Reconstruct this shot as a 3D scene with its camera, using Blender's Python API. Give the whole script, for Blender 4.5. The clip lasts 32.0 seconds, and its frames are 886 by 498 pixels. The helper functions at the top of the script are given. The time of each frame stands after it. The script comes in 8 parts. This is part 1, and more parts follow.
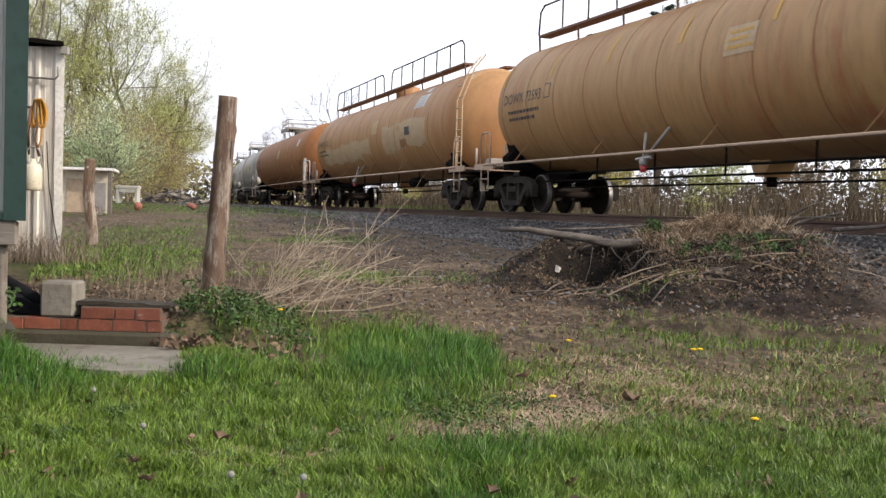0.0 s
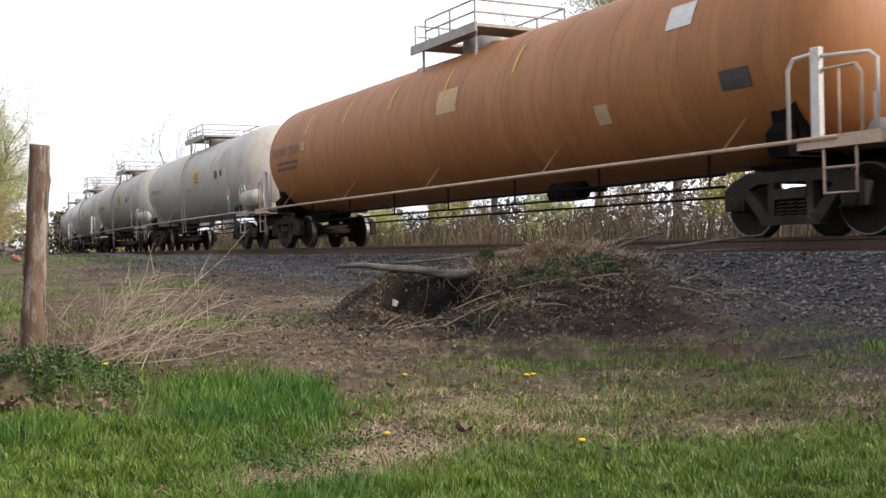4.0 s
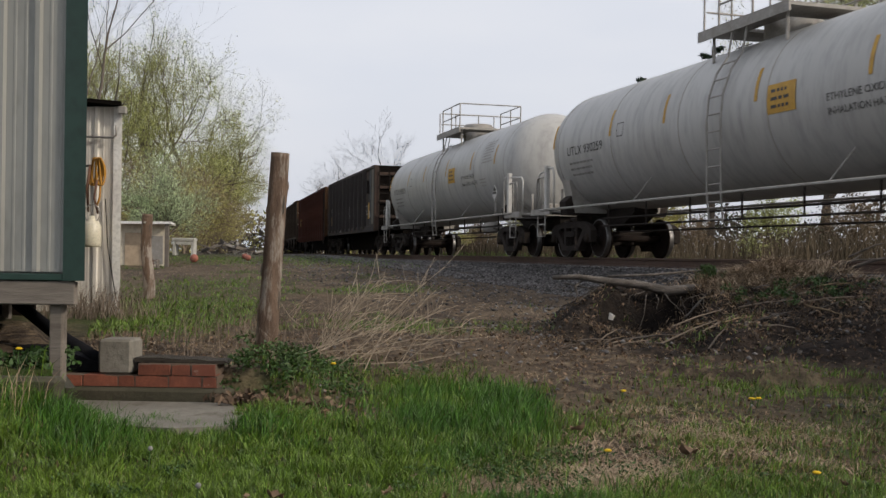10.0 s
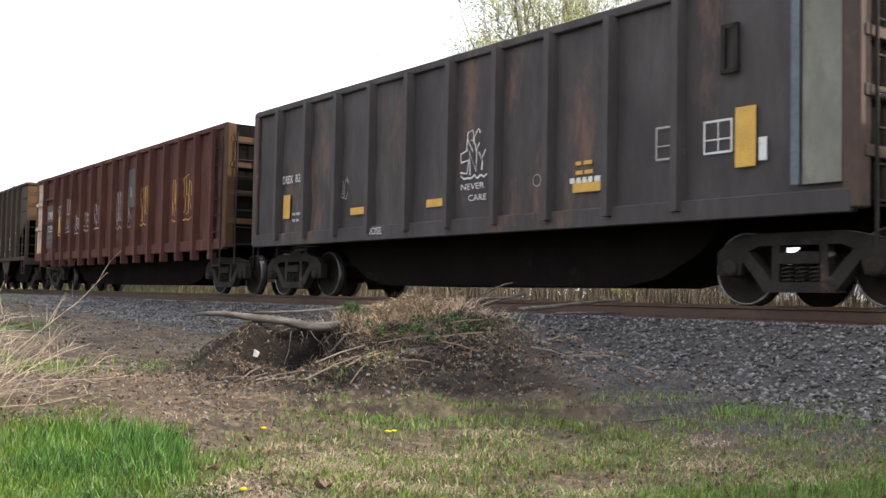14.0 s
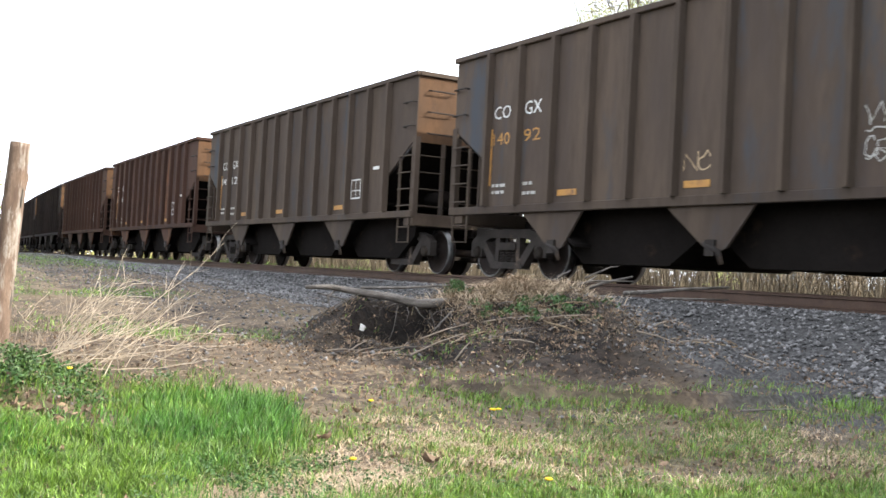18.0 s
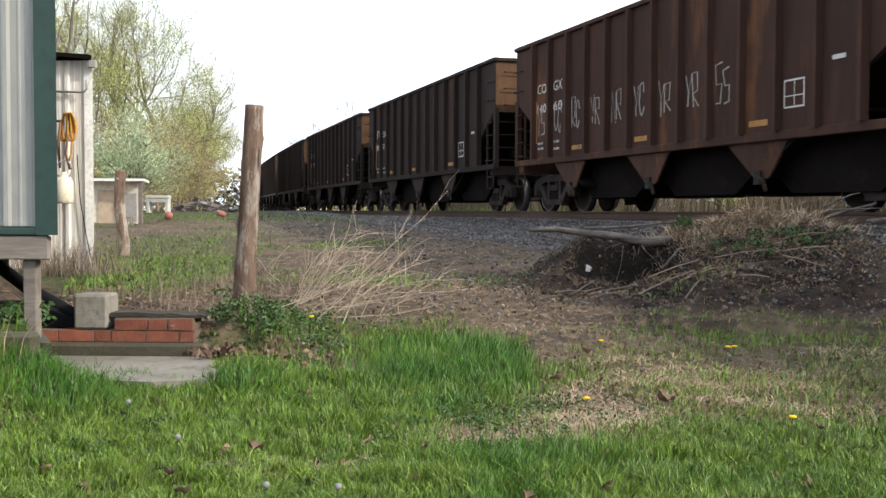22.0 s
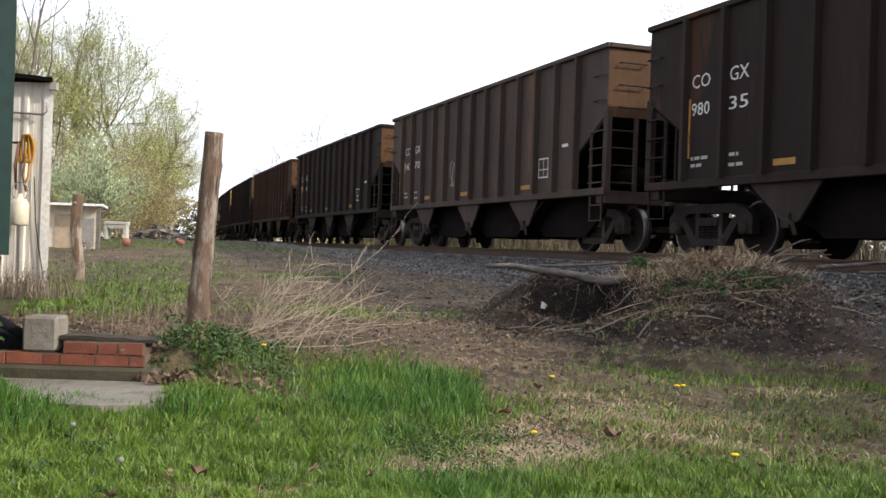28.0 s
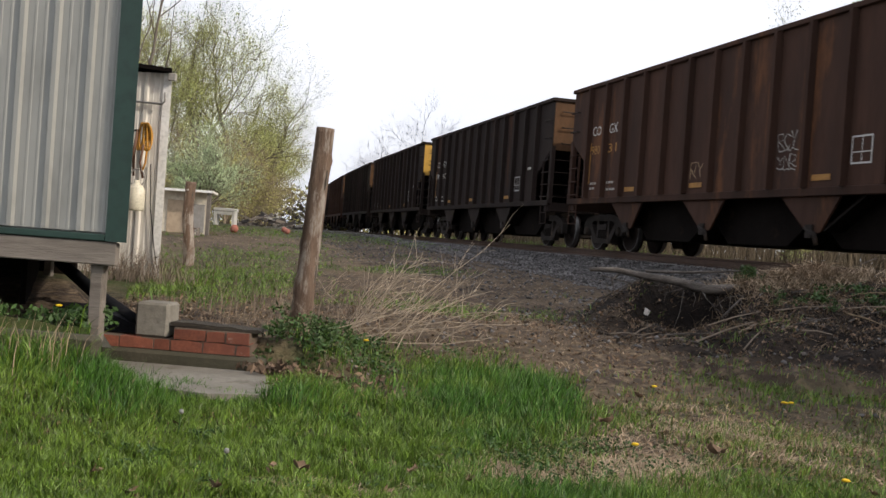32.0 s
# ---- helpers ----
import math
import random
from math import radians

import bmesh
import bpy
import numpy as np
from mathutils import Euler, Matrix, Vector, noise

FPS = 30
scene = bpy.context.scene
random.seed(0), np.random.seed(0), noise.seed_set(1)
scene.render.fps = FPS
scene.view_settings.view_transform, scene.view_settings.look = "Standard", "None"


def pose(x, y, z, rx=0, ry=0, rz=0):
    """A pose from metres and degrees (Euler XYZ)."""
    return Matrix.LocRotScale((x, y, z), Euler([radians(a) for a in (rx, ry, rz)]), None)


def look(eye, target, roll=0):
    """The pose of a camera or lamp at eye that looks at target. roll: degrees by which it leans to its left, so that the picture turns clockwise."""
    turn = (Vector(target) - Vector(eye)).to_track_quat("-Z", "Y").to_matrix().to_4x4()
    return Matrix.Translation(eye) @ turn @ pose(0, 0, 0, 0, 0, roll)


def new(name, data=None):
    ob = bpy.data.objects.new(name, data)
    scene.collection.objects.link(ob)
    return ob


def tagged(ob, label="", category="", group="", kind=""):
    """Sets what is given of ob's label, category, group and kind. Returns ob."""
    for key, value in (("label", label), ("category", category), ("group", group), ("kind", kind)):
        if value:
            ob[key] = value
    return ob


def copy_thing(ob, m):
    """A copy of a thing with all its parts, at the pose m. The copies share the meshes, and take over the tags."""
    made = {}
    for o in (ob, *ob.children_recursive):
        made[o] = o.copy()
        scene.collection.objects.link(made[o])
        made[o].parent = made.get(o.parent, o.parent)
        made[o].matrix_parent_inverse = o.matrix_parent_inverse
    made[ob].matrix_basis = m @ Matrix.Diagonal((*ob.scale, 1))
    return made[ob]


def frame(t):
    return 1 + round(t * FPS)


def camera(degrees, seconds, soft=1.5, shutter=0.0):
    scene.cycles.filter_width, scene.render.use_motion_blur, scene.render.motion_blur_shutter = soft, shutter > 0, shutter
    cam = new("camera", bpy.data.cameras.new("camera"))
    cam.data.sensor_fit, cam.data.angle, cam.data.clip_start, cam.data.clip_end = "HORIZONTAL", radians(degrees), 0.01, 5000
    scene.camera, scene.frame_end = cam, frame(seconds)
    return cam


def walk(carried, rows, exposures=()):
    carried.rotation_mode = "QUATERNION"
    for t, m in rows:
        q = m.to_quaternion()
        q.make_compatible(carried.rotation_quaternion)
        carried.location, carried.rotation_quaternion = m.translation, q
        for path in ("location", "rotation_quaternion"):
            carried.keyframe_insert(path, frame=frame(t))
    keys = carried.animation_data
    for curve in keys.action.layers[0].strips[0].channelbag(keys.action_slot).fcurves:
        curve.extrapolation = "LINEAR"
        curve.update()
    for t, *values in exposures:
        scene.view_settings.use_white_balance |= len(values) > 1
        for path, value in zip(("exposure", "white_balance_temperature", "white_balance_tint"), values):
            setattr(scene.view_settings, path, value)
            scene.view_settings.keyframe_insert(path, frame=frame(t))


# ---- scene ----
# The camera is held by hand and turns about one place.
cam = camera(46.5, 32.0, soft=1.5, shutter=0.12)
PATH = [
    (0, -0.044, 0.012, 0.887, 87.84, -1.71, 0.10),
    (0.5, -0.036, 0.020, 0.890, 88.33, -1.69, -0.30),
    (1, -0.025, 0.024, 0.886, 87.14, -0.96, -0.74),
    (1.5, -0.013, 0.018, 0.890, 87.28, -0.63, -0.97),
    (2, -0.010, 0.012, 0.891, 88.71, -0.31, -1.48),
    (2.5, 0.004, -0.001, 0.897, 89.65, 0.26, -2.49),
    (4.5, 0.051, 0.010, 0.911, 89.72, 1.37, -9.35),
    (5, 0.020, 0.044, 0.915, 89.97, -0.53, -6.58),
    (5.5, -0.008, 0.021, 0.895, 89.71, 0.54, 1.31),
    (6, -0.001, 0.016, 0.900, 88.71, 1.73, 5.48),
    (6.5, -0.007, 0.023, 0.900, 87.87, 1.79, 4.35),
    (7, -0.017, 0.020, 0.906, 88.57, 1.58, 4.09),
    (7.5, -0.012, 0.002, 0.910, 89.12, 1.94, 2.73),
    (8, -0.017, -0.002, 0.918, 90.34, 0.68, 1.99),
    (8.5, -0.005, 0.004, 0.936, 92.67, 0.24, -0.62),
    (9, -0.032, -0.006, 0.926, 91.95, 0.02, 0.39),
    (9.5, -0.032, -0.006, 0.925, 90.46, -0.36, 3.66),
    (10, -0.034, 0.008, 0.926, 90.31, -0.65, 3.02),
    (10.5, -0.035, 0.016, 0.911, 89.81, -1.06, 4.91),
    (11, -0.019, 0.013, 0.910, 90.47, -1.92, 3.17),
    (11.5, 0.001, 0.024, 0.926, 90.45, -1.15, -1.37),
    (12, 0.014, 0.006, 0.932, 92.03, -0.41, -6.47),
    (12.5, 0.033, 0.006, 0.944, 92.63, -0.02, -9.76),
    (13, 0.022, 0.002, 0.925, 93.06, -1.00, -13.34),
    (13.5, 0.031, 0.003, 0.935, 92.29, -0.65, -14.64),
    (14, 0.023, 0.006, 0.921, 92.68, -1.17, -16.13),
    (14.5, 0.029, -0.003, 0.923, 92.90, -1.24, -18.45),
    (16.5, 0.018, -0.015, 0.934, 91.11, -1.58, -21.89),
    (17, 0.007, -0.014, 0.932, 91.78, -2.11, -18.31),
    (17.5, -0.016, -0.014, 0.923, 91.41, -2.35, -16.06),
    (18, -0.036, 0.003, 0.912, 91.37, -3.04, -10.60),
    (18.5, -0.022, 0.002, 0.903, 89.76, -3.25, -9.45),
    (19, -0.010, -0.013, 0.884, 87.96, -1.27, -11.46),
    (19.5, -0.005, -0.006, 0.907, 88.03, 0.02, -11.00),
    (20, -0.037, 0.018, 0.900, 89.36, 0.47, -7.37),
    (20.5, -0.059, 0.035, 0.899, 87.99, 0.70, 1.20),
    (21, -0.057, 0.037, 0.898, 87.37, 0.29, 2.68),
    (21.5, -0.051, 0.034, 0.899, 88.17, -0.33, 2.22),
    (22, -0.044, 0.030, 0.899, 87.88, -0.18, 1.68),
    (22.5, -0.039, 0.025, 0.897, 87.37, 0.33, 1.75),
    (23, -0.055, 0.022, 0.889, 86.36, 0.62, 4.95),
    (23.5, -0.037, 0.017, 0.882, 84.36, -1.20, 2.40),
    (24, -0.040, 0.025, 0.888, 84.33, -1.02, 0.39),
    (24.5, -0.035, 0.019, 0.896, 86.85, -1.71, -0.27),
    (25, -0.034, 0.016, 0.887, 86.48, -2.03, 0.38),
    (25.5, -0.032, 0.020, 0.883, 85.56, -1.68, 0.95),
    (27.5, -0.020, -0.005, 0.891, 90.42, -2.54, 1.94),
    (28, -0.007, -0.008, 0.880, 89.92, -1.90, -0.45),
    (28.5, -0.003, -0.001, 0.883, 90.20, -2.31, -2.09),
    (29, -0.011, 0.009, 0.905, 92.82, -3.07, -3.30),
    (29.5, -0.013, 0.001, 0.922, 93.05, -3.05, -1.61),
    (30, -0.020, 0.003, 0.923, 90.90, -2.52, 1.54),
    (30.5, -0.016, 0.000, 0.923, 89.57, -2.95, 5.13),
    (31, -0.017, -0.001, 0.921, 90.18, -3.24, 4.62),
    (31.5, -0.030, 0.010, 0.918, 89.84, -3.42, 4.16),
    (32, -0.038, 0.009, 0.915, 89.37, -4.13, 5.13),
]
walk(cam, [(t, pose(x, y, z, rx, ry, rz)) for t, x, y, z, rx, ry, rz in PATH], exposures=[
    (0.0, -0.28, 6500, 14.0), (2.5, -0.15, 6525, 14.0), (5.0, -0.38, 6550, 14.0), (6.0, -0.7, 6525, 13.0), (7.0, -0.72, 6500, 12.0), (8.0, -0.72, 6500, 12.0), (9.0, -1.25, 6500, 12.0), (10.5, -1.05, 6500, 12.0), (12.0, -1.1, 6500, 12.0),
    (13.0, -1.0, 6467, 12.0), (13.5, -0.25, 6450, 12.0), (14.0, 0.45, 6400, 11.3), (16.5, 1.2, 6150, 8.0), (18.0, 1.1, 6180, 8.0), (19.0, 0.75, 6200, 8.0), (20.0, 0.75, 6225, 9.0), (21.0, 0.2, 6250, 10.0), (22.0, 0.1, 6228, 10.2),
    (24.0, 0.3, 6183, 10.7), (25.5, 0.4, 6150, 11.0), (28.0, -0.1, 6400, 12.0), (29.5, -0.6, 6438, 12.4), (30.5, -0.65, 6462, 12.6), (32.0, -0.6, 6500, 13.0)])

# ---- light: a hazy bright sky and a soft sun from behind on the right ----
SUN_AZ, SUN_EL = 113.0, 30.0          # azimuth clockwise from +y, degrees
world = bpy.data.worlds.new("sky")
scene.world = world
world.use_nodes = True
wn = world.node_tree
sky = wn.nodes.new("ShaderNodeTexSky")
sky.sky_type = "NISHITA"
sky.sun_disc = False
sky.sun_elevation, sky.sun_rotation = radians(SUN_EL), radians(SUN_AZ)
sky.air_density, sky.dust_density, sky.ozone_density = 1.0, 8.0, 1.0
haze = wn.nodes.new("ShaderNodeMix")
haze.data_type = "RGBA"
haze.blend_type = "ADD"
haze.inputs[0].default_value = 1.0
dim = wn.nodes.new("ShaderNodeMix")
dim.data_type = "RGBA"
dim.inputs[0].default_value = 0.06
dim.inputs[6].default_value = (0, 0, 0, 1)
wn.links.new(sky.outputs[0], dim.inputs[7])
wn.links.new(dim.outputs[2], haze.inputs[6])
cloud_at = wn.nodes.new("ShaderNodeTexCoord")
flat = wn.nodes.new("ShaderNodeMapping")
flat.inputs["Scale"].default_value = (1.0, 1.0, 3.0)
wn.links.new(cloud_at.outputs["Generated"], flat.inputs["Vector"])
puffs = wn.nodes.new("ShaderNodeTexNoise")
puffs.inputs["Scale"].default_value, puffs.inputs["Detail"].default_value = 2.2, 5.0
wn.links.new(flat.outputs[0], puffs.inputs["Vector"])
thin = wn.nodes.new("ShaderNodeMix")
thin.data_type = "RGBA"
wn.links.new(puffs.outputs[0], thin.inputs[0])
thin.inputs[6].default_value, thin.inputs[7].default_value = (1.12, 1.25, 1.48, 1), (1.74, 1.74, 1.74, 1)      # thin white cloud over pale blue
wn.links.new(thin.outputs[2], haze.inputs[7])
wn.links.new(haze.outputs[2], wn.nodes["Background"].inputs[0])
wn.nodes["Background"].inputs[1].default_value = 1.0
lamp = bpy.data.lights.new("sun", "SUN")
lamp.energy, lamp.angle, lamp.color = 4.9, radians(1.2), (1.0, 0.91, 0.76)
sun = new("sun", lamp)
sun_way = Vector((math.sin(radians(SUN_AZ)) * math.cos(radians(SUN_EL)), math.cos(radians(SUN_AZ)) * math.cos(radians(SUN_EL)), math.sin(radians(SUN_EL))))
sun.matrix_world = look(sun_way * 60, (0, 0, 0))


# ---- materials ----
def material(name, one, two, size=3.0, rough=0.8, metal=0.0, bump=0.3, stretch=(1, 1, 1), third=None, fine=8.0, island=0.0, spot=0.62, each=0.0, spec=0.4):
    """Two colours mixed by noise at two scales, a third in spots, relief, and a change from piece to piece."""
    m = bpy.data.materials.new(name)
    m.use_nodes = True
    nt = m.node_tree
    bsdf = nt.nodes["Principled BSDF"]
    coord = nt.nodes.new("ShaderNodeTexCoord")
    mapping = nt.nodes.new("ShaderNodeMapping")
    mapping.inputs["Scale"].default_value = stretch
    nt.links.new(coord.outputs["Object"], mapping.inputs["Vector"])

    def noisy(scale, detail=6.0):
        n = nt.nodes.new("ShaderNodeTexNoise")
        n.inputs["Scale"].default_value, n.inputs["Detail"].default_value, n.inputs["Roughness"].default_value = scale, detail, 0.65
        nt.links.new(mapping.outputs[0], n.inputs["Vector"])
        return n

    def mixed(fac, a, b):
        n = nt.nodes.new("ShaderNodeMix")
        n.data_type = "RGBA"
        for socket, v in ((n.inputs[0], fac), (n.inputs[6], a), (n.inputs[7], b)):
            if isinstance(v, tuple):
                socket.default_value = (*v, 1)
            elif isinstance(v, float):
                socket.default_value = v
            else:
                nt.links.new(v, socket)
        return n.outputs[2]

    def ramp(out, low, high):
        n = nt.nodes.new("ShaderNodeMapRange")
        n.inputs[1].default_value, n.inputs[2].default_value = low, high
        nt.links.new(out, n.inputs[0])
        return n.outputs[0]

    big, small = noisy(size), noisy(size * fine, 4.0)
    colour = mixed(ramp(big.outputs[0], 0.36, 0.64), one, two)
    dark = tuple(v * 0.62 for v in one)
    colour = mixed(ramp(small.outputs[0], 0.45, 0.8), colour, dark)
    if third:
        n = noisy(size * 0.7, 9.0)
        n.inputs["Lacunarity"].default_value = 2.4
        colour = mixed(ramp(n.outputs[0], spot, spot + 0.1), colour, third)
    if island or each:
        source = nt.nodes.new("ShaderNodeNewGeometry" if island else "ShaderNodeObjectInfo")
        out = source.outputs["Random Per Island" if island else "Random"]
        hue = nt.nodes.new("ShaderNodeHueSaturation")
        v = nt.nodes.new("ShaderNodeMapRange")
        v.inputs[3].default_value, v.inputs[4].default_value = 1 - (island or each), 1 + (island or each)
        nt.links.new(out, v.inputs[0])
        nt.links.new(v.outputs[0], hue.inputs["Value"])
        nt.links.new(colour, hue.inputs["Color"])
        colour = hue.outputs[0]
    nt.links.new(colour, bsdf.inputs["Base Color"])
    bsdf.inputs["Roughness"].default_value, bsdf.inputs["Metallic"].default_value = rough, metal
    bsdf.inputs["Specular IOR Level"].default_value = spec
    if bump:
        b = nt.nodes.new("ShaderNodeBump")
        b.inputs["Strength"].default_value, b.inputs["Distance"].default_value = bump, 0.01
        nt.links.new(small.outputs[0], b.inputs["Height"])
        nt.links.new(b.outputs[0], bsdf.inputs["Normal"])
    return m


M = {
    "tank_tan": material("tank_tan", (0.350, 0.215, 0.090), (0.300, 0.155, 0.060), 0.9, 0.55, 0, 0.1, (1.6, 0.5, 0.35), (0.26, 0.105, 0.040), 5, spot=0.57),
    "tank_rust": material("tank_rust", (0.300, 0.122, 0.036), (0.245, 0.090, 0.024), 0.9, 0.6, 0, 0.1, (1.6, 0.5, 0.35), (0.20, 0.065, 0.022), 5, spot=0.6),
    "tank_patched": material("tank_patched", (0.355, 0.200, 0.082), (0.285, 0.130, 0.048), 0.9, 0.55, 0, 0.1, (1.6, 0.5, 0.35), (0.44, 0.32, 0.18), 5, spot=0.62),
    "tank_white": material("tank_white", (0.365, 0.352, 0.322), (0.330, 0.310, 0.272), 0.8, 0.5, 0, 0.08, (1.4, 0.5, 0.3), (0.33, 0.25, 0.17), 6, spot=0.66),
    "tank_clean": material("tank_clean", (0.395, 0.392, 0.380), (0.365, 0.358, 0.340), 0.7, 0.42, 0, 0.05, (1.4, 0.5, 0.3), (0.40, 0.36, 0.31), 6, spot=0.70),
    "rail_cream": material("rail_cream", (0.42, 0.31, 0.23), (0.33, 0.23, 0.16), 3.0, 0.6, 0, 0.1),
    "grey_green": material("grey_green", (0.17, 0.165, 0.135), (0.11, 0.105, 0.085), 1.8, 0.8, 0, 0.3, (1, 1, 0.5), (0.10, 0.05, 0.03), 5, spot=0.57),
    "old_cream": material("old_cream", (0.40, 0.295, 0.180), (0.36, 0.25, 0.14), 2.0, 0.6, 0, 0.1, (1, 1, 1), (0.30, 0.15, 0.06), 6, spot=0.60),
    "hopper": material("hopper", (0.064, 0.046, 0.033), (0.042, 0.031, 0.025), 0.8, 0.85, 0, 0.35, (1.5, 1, 0.35), (0.036, 0.038, 0.043), 6, each=0.15, spot=0.57, spec=0.15),
    "hopper_dark": material("hopper_dark", (0.027, 0.0185, 0.0155), (0.016, 0.011, 0.0095), 0.8, 0.85, 0, 0.25, (1.5, 1, 0.3), (0.055, 0.024, 0.013), 6, each=0.25, spot=0.59, spec=0.15),
    "seam_rust": material("seam_rust", (0.255, 0.125, 0.050), (0.20, 0.092, 0.036), 2.0, 0.7, 0, 0.1),
    "seam_grey": material("seam_grey", (0.34, 0.325, 0.295), (0.30, 0.285, 0.25), 2.0, 0.7, 0, 0.1),
    "hopper_end": material("hopper_end", (0.088, 0.044, 0.019), (0.056, 0.031, 0.017), 1.4, 0.8, 0, 0.35, (1, 1, 0.5), (0.034, 0.021, 0.015), 6, each=0.3, spot=0.54, spec=0.2),
    # Coal soot, and the black that puts shade under house and cars into colour.
    "soot_and_shade": material("soot_and_shade", (0.0075, 0.0062, 0.0055), (0.011, 0.009, 0.008), 2.0, 0.97, 0, 0.2, third=(0.026, 0.017, 0.012), spec=0.03),
    "gondola_black": material("gondola_black", (0.060, 0.052, 0.049), (0.030, 0.025, 0.024), 1.1, 0.8, 0, 0.6, (1.3, 1, 0.35), (0.100, 0.062, 0.046), 6, spot=0.57, spec=0.25),
    "gondola_red": material("gondola_red", (0.092, 0.036, 0.026), (0.038, 0.017, 0.014), 1.5, 0.85, 0, 0.5, (1.3, 1, 0.4), (0.120, 0.056, 0.038), 6, spot=0.58, spec=0.15),
    "peeling": material("peeling", (0.50, 0.42, 0.32), (0.20, 0.085, 0.045), 4.5, 0.8, 0, 0.6, (1, 1, 0.5), (0.080, 0.034, 0.022), 5, spot=0.54),
    "rusty_end": material("rusty_end", (0.055, 0.032, 0.022), (0.030, 0.022, 0.018), 1.6, 0.8, 0, 0.3, (1, 1, 0.6), (0.15, 0.10, 0.07), 5, spot=0.6),
    "truck_iron": material("truck_iron", (0.030, 0.024, 0.021), (0.017, 0.014, 0.012), 3.0, 0.85, 0.0, 0.3, third=(0.075, 0.052, 0.037), each=0.2, spec=0.15),
    "wheel_iron": material("wheel_iron", (0.022, 0.015, 0.012), (0.014, 0.011, 0.010), 4.0, 0.85, 0.0, 0.2, spec=0.12),
    "bright_steel": material("bright_steel", (0.20, 0.195, 0.19), (0.13, 0.126, 0.122), 6.0, 0.42, 0.9, 0.05),
    "rail_steel": material("rail_steel", (0.078, 0.045, 0.030), (0.054, 0.030, 0.021), 5.0, 0.7, 0.2, 0.2),
    "white_paint": material("white_paint", (0.527, 0.518, 0.493), (0.442, 0.425, 0.391), 4.0, 0.5, 0, 0.05),
    "dull_white": material("dull_white", (0.336, 0.320, 0.296), (0.240, 0.224, 0.200), 5.0, 0.7, 0, 0.05),
    "black_paint": material("black_paint", (0.035, 0.033, 0.032), (0.06, 0.055, 0.05), 6.0, 0.6, 0, 0.05),
    "yellow_paint": material("yellow_paint", (0.496, 0.288, 0.040), (0.400, 0.224, 0.040), 5.0, 0.6, 0, 0.05),
    "red_paint": material("red_paint", (0.45, 0.05, 0.05), (0.35, 0.04, 0.04), 5.0, 0.5, 0, 0.05),
    "pole_rust": material("pole_rust", (0.168, 0.084, 0.049), (0.112, 0.056, 0.035), 6.0, 0.7, 0, 0.1),
    "tie_wood": material("tie_wood", (0.051, 0.039, 0.030), (0.033, 0.027, 0.023), 3.0, 0.9, 0, 0.6, (0.4, 3, 3), each=0.3),
    "stone": material("stone", (0.150, 0.142, 0.140), (0.085, 0.080, 0.078), 9.0, 0.9, 0, 0.4, third=(0.075, 0.055, 0.042), island=0.65, spec=0.2),
    "siding": material("siding", (0.280, 0.280, 0.262), (0.250, 0.252, 0.236), 0.8, 0.5, 0, 0.04, (1, 1, 0.3), (0.33, 0.32, 0.29), 8, spot=0.68),
    "siding_old": material("siding_old", (0.70, 0.665, 0.60), (0.60, 0.56, 0.50), 1.2, 0.55, 0, 0.08, (2, 1, 0.3), (0.42, 0.35, 0.26), 6, spot=0.64),
    "green_trim": material("green_trim", (0.020, 0.048, 0.038), (0.016, 0.038, 0.030), 2.0, 0.45, 0, 0.03),
    "grey_timber": material("grey_timber", (0.19, 0.165, 0.14), (0.13, 0.11, 0.092), 2.0, 0.9, 0, 0.6, (0.5, 4, 4), (0.08, 0.066, 0.055), 7, each=0.15),
    "post_timber": material("post_timber", (0.165, 0.112, 0.080), (0.080, 0.050, 0.035), 5.0, 0.9, 0, 1.0, (3, 3, 0.7), (0.29, 0.255, 0.22), 8, spot=0.50),
    "brick": material("brick", (0.235, 0.078, 0.045), (0.145, 0.050, 0.032), 7.0, 0.95, 0, 0.45, third=(0.36, 0.29, 0.24), each=0.3, spot=0.61),
    "concrete": material("concrete", (0.21, 0.195, 0.165), (0.145, 0.132, 0.108), 3.0, 0.9, 0, 0.7, third=(0.10, 0.088, 0.066), spot=0.58),
    "mossy": material("mossy", (0.070, 0.062, 0.042), (0.045, 0.042, 0.026), 4.0, 0.95, 0, 0.8, third=(0.06, 0.08, 0.03)),
    "mortar": material("mortar", (0.150, 0.108, 0.080), (0.10, 0.072, 0.054), 9.0, 0.95, 0, 0.5),
    "black_plastic": material("black_plastic", (0.010, 0.011, 0.013), (0.014, 0.014, 0.016), 3.0, 0.8, 0, 0.05, spec=0.02),
    "jug": material("jug", (0.62, 0.58, 0.46), (0.55, 0.50, 0.38), 5.0, 0.35, 0, 0.03),
    "rope": material("rope", (0.48, 0.24, 0.03), (0.36, 0.17, 0.03), 12.0, 0.8, 0, 0.5),
    "orange_ball": material("orange_ball", (0.30, 0.105, 0.075), (0.22, 0.085, 0.06), 6.0, 0.7, 0, 0.05, third=(0.34, 0.24, 0.18), spot=0.6),
    "bark": material("bark", (0.15, 0.128, 0.105), (0.10, 0.082, 0.067), 3.0, 0.95, 0, 0.8, (2, 2, 0.4)),
    "bark_far": material("bark_far", (0.105, 0.085, 0.068), (0.070, 0.056, 0.045), 2.0, 0.95, 0, 0.3),
    "leaf_spring": material("leaf_spring", (0.46, 0.49, 0.17), (0.38, 0.42, 0.15), 0.5, 0.7, 0, 0, island=0.35),
    "leaf_yellow": material("leaf_yellow", (0.46, 0.43, 0.13), (0.34, 0.31, 0.11), 0.5, 0.7, 0, 0, island=0.4),
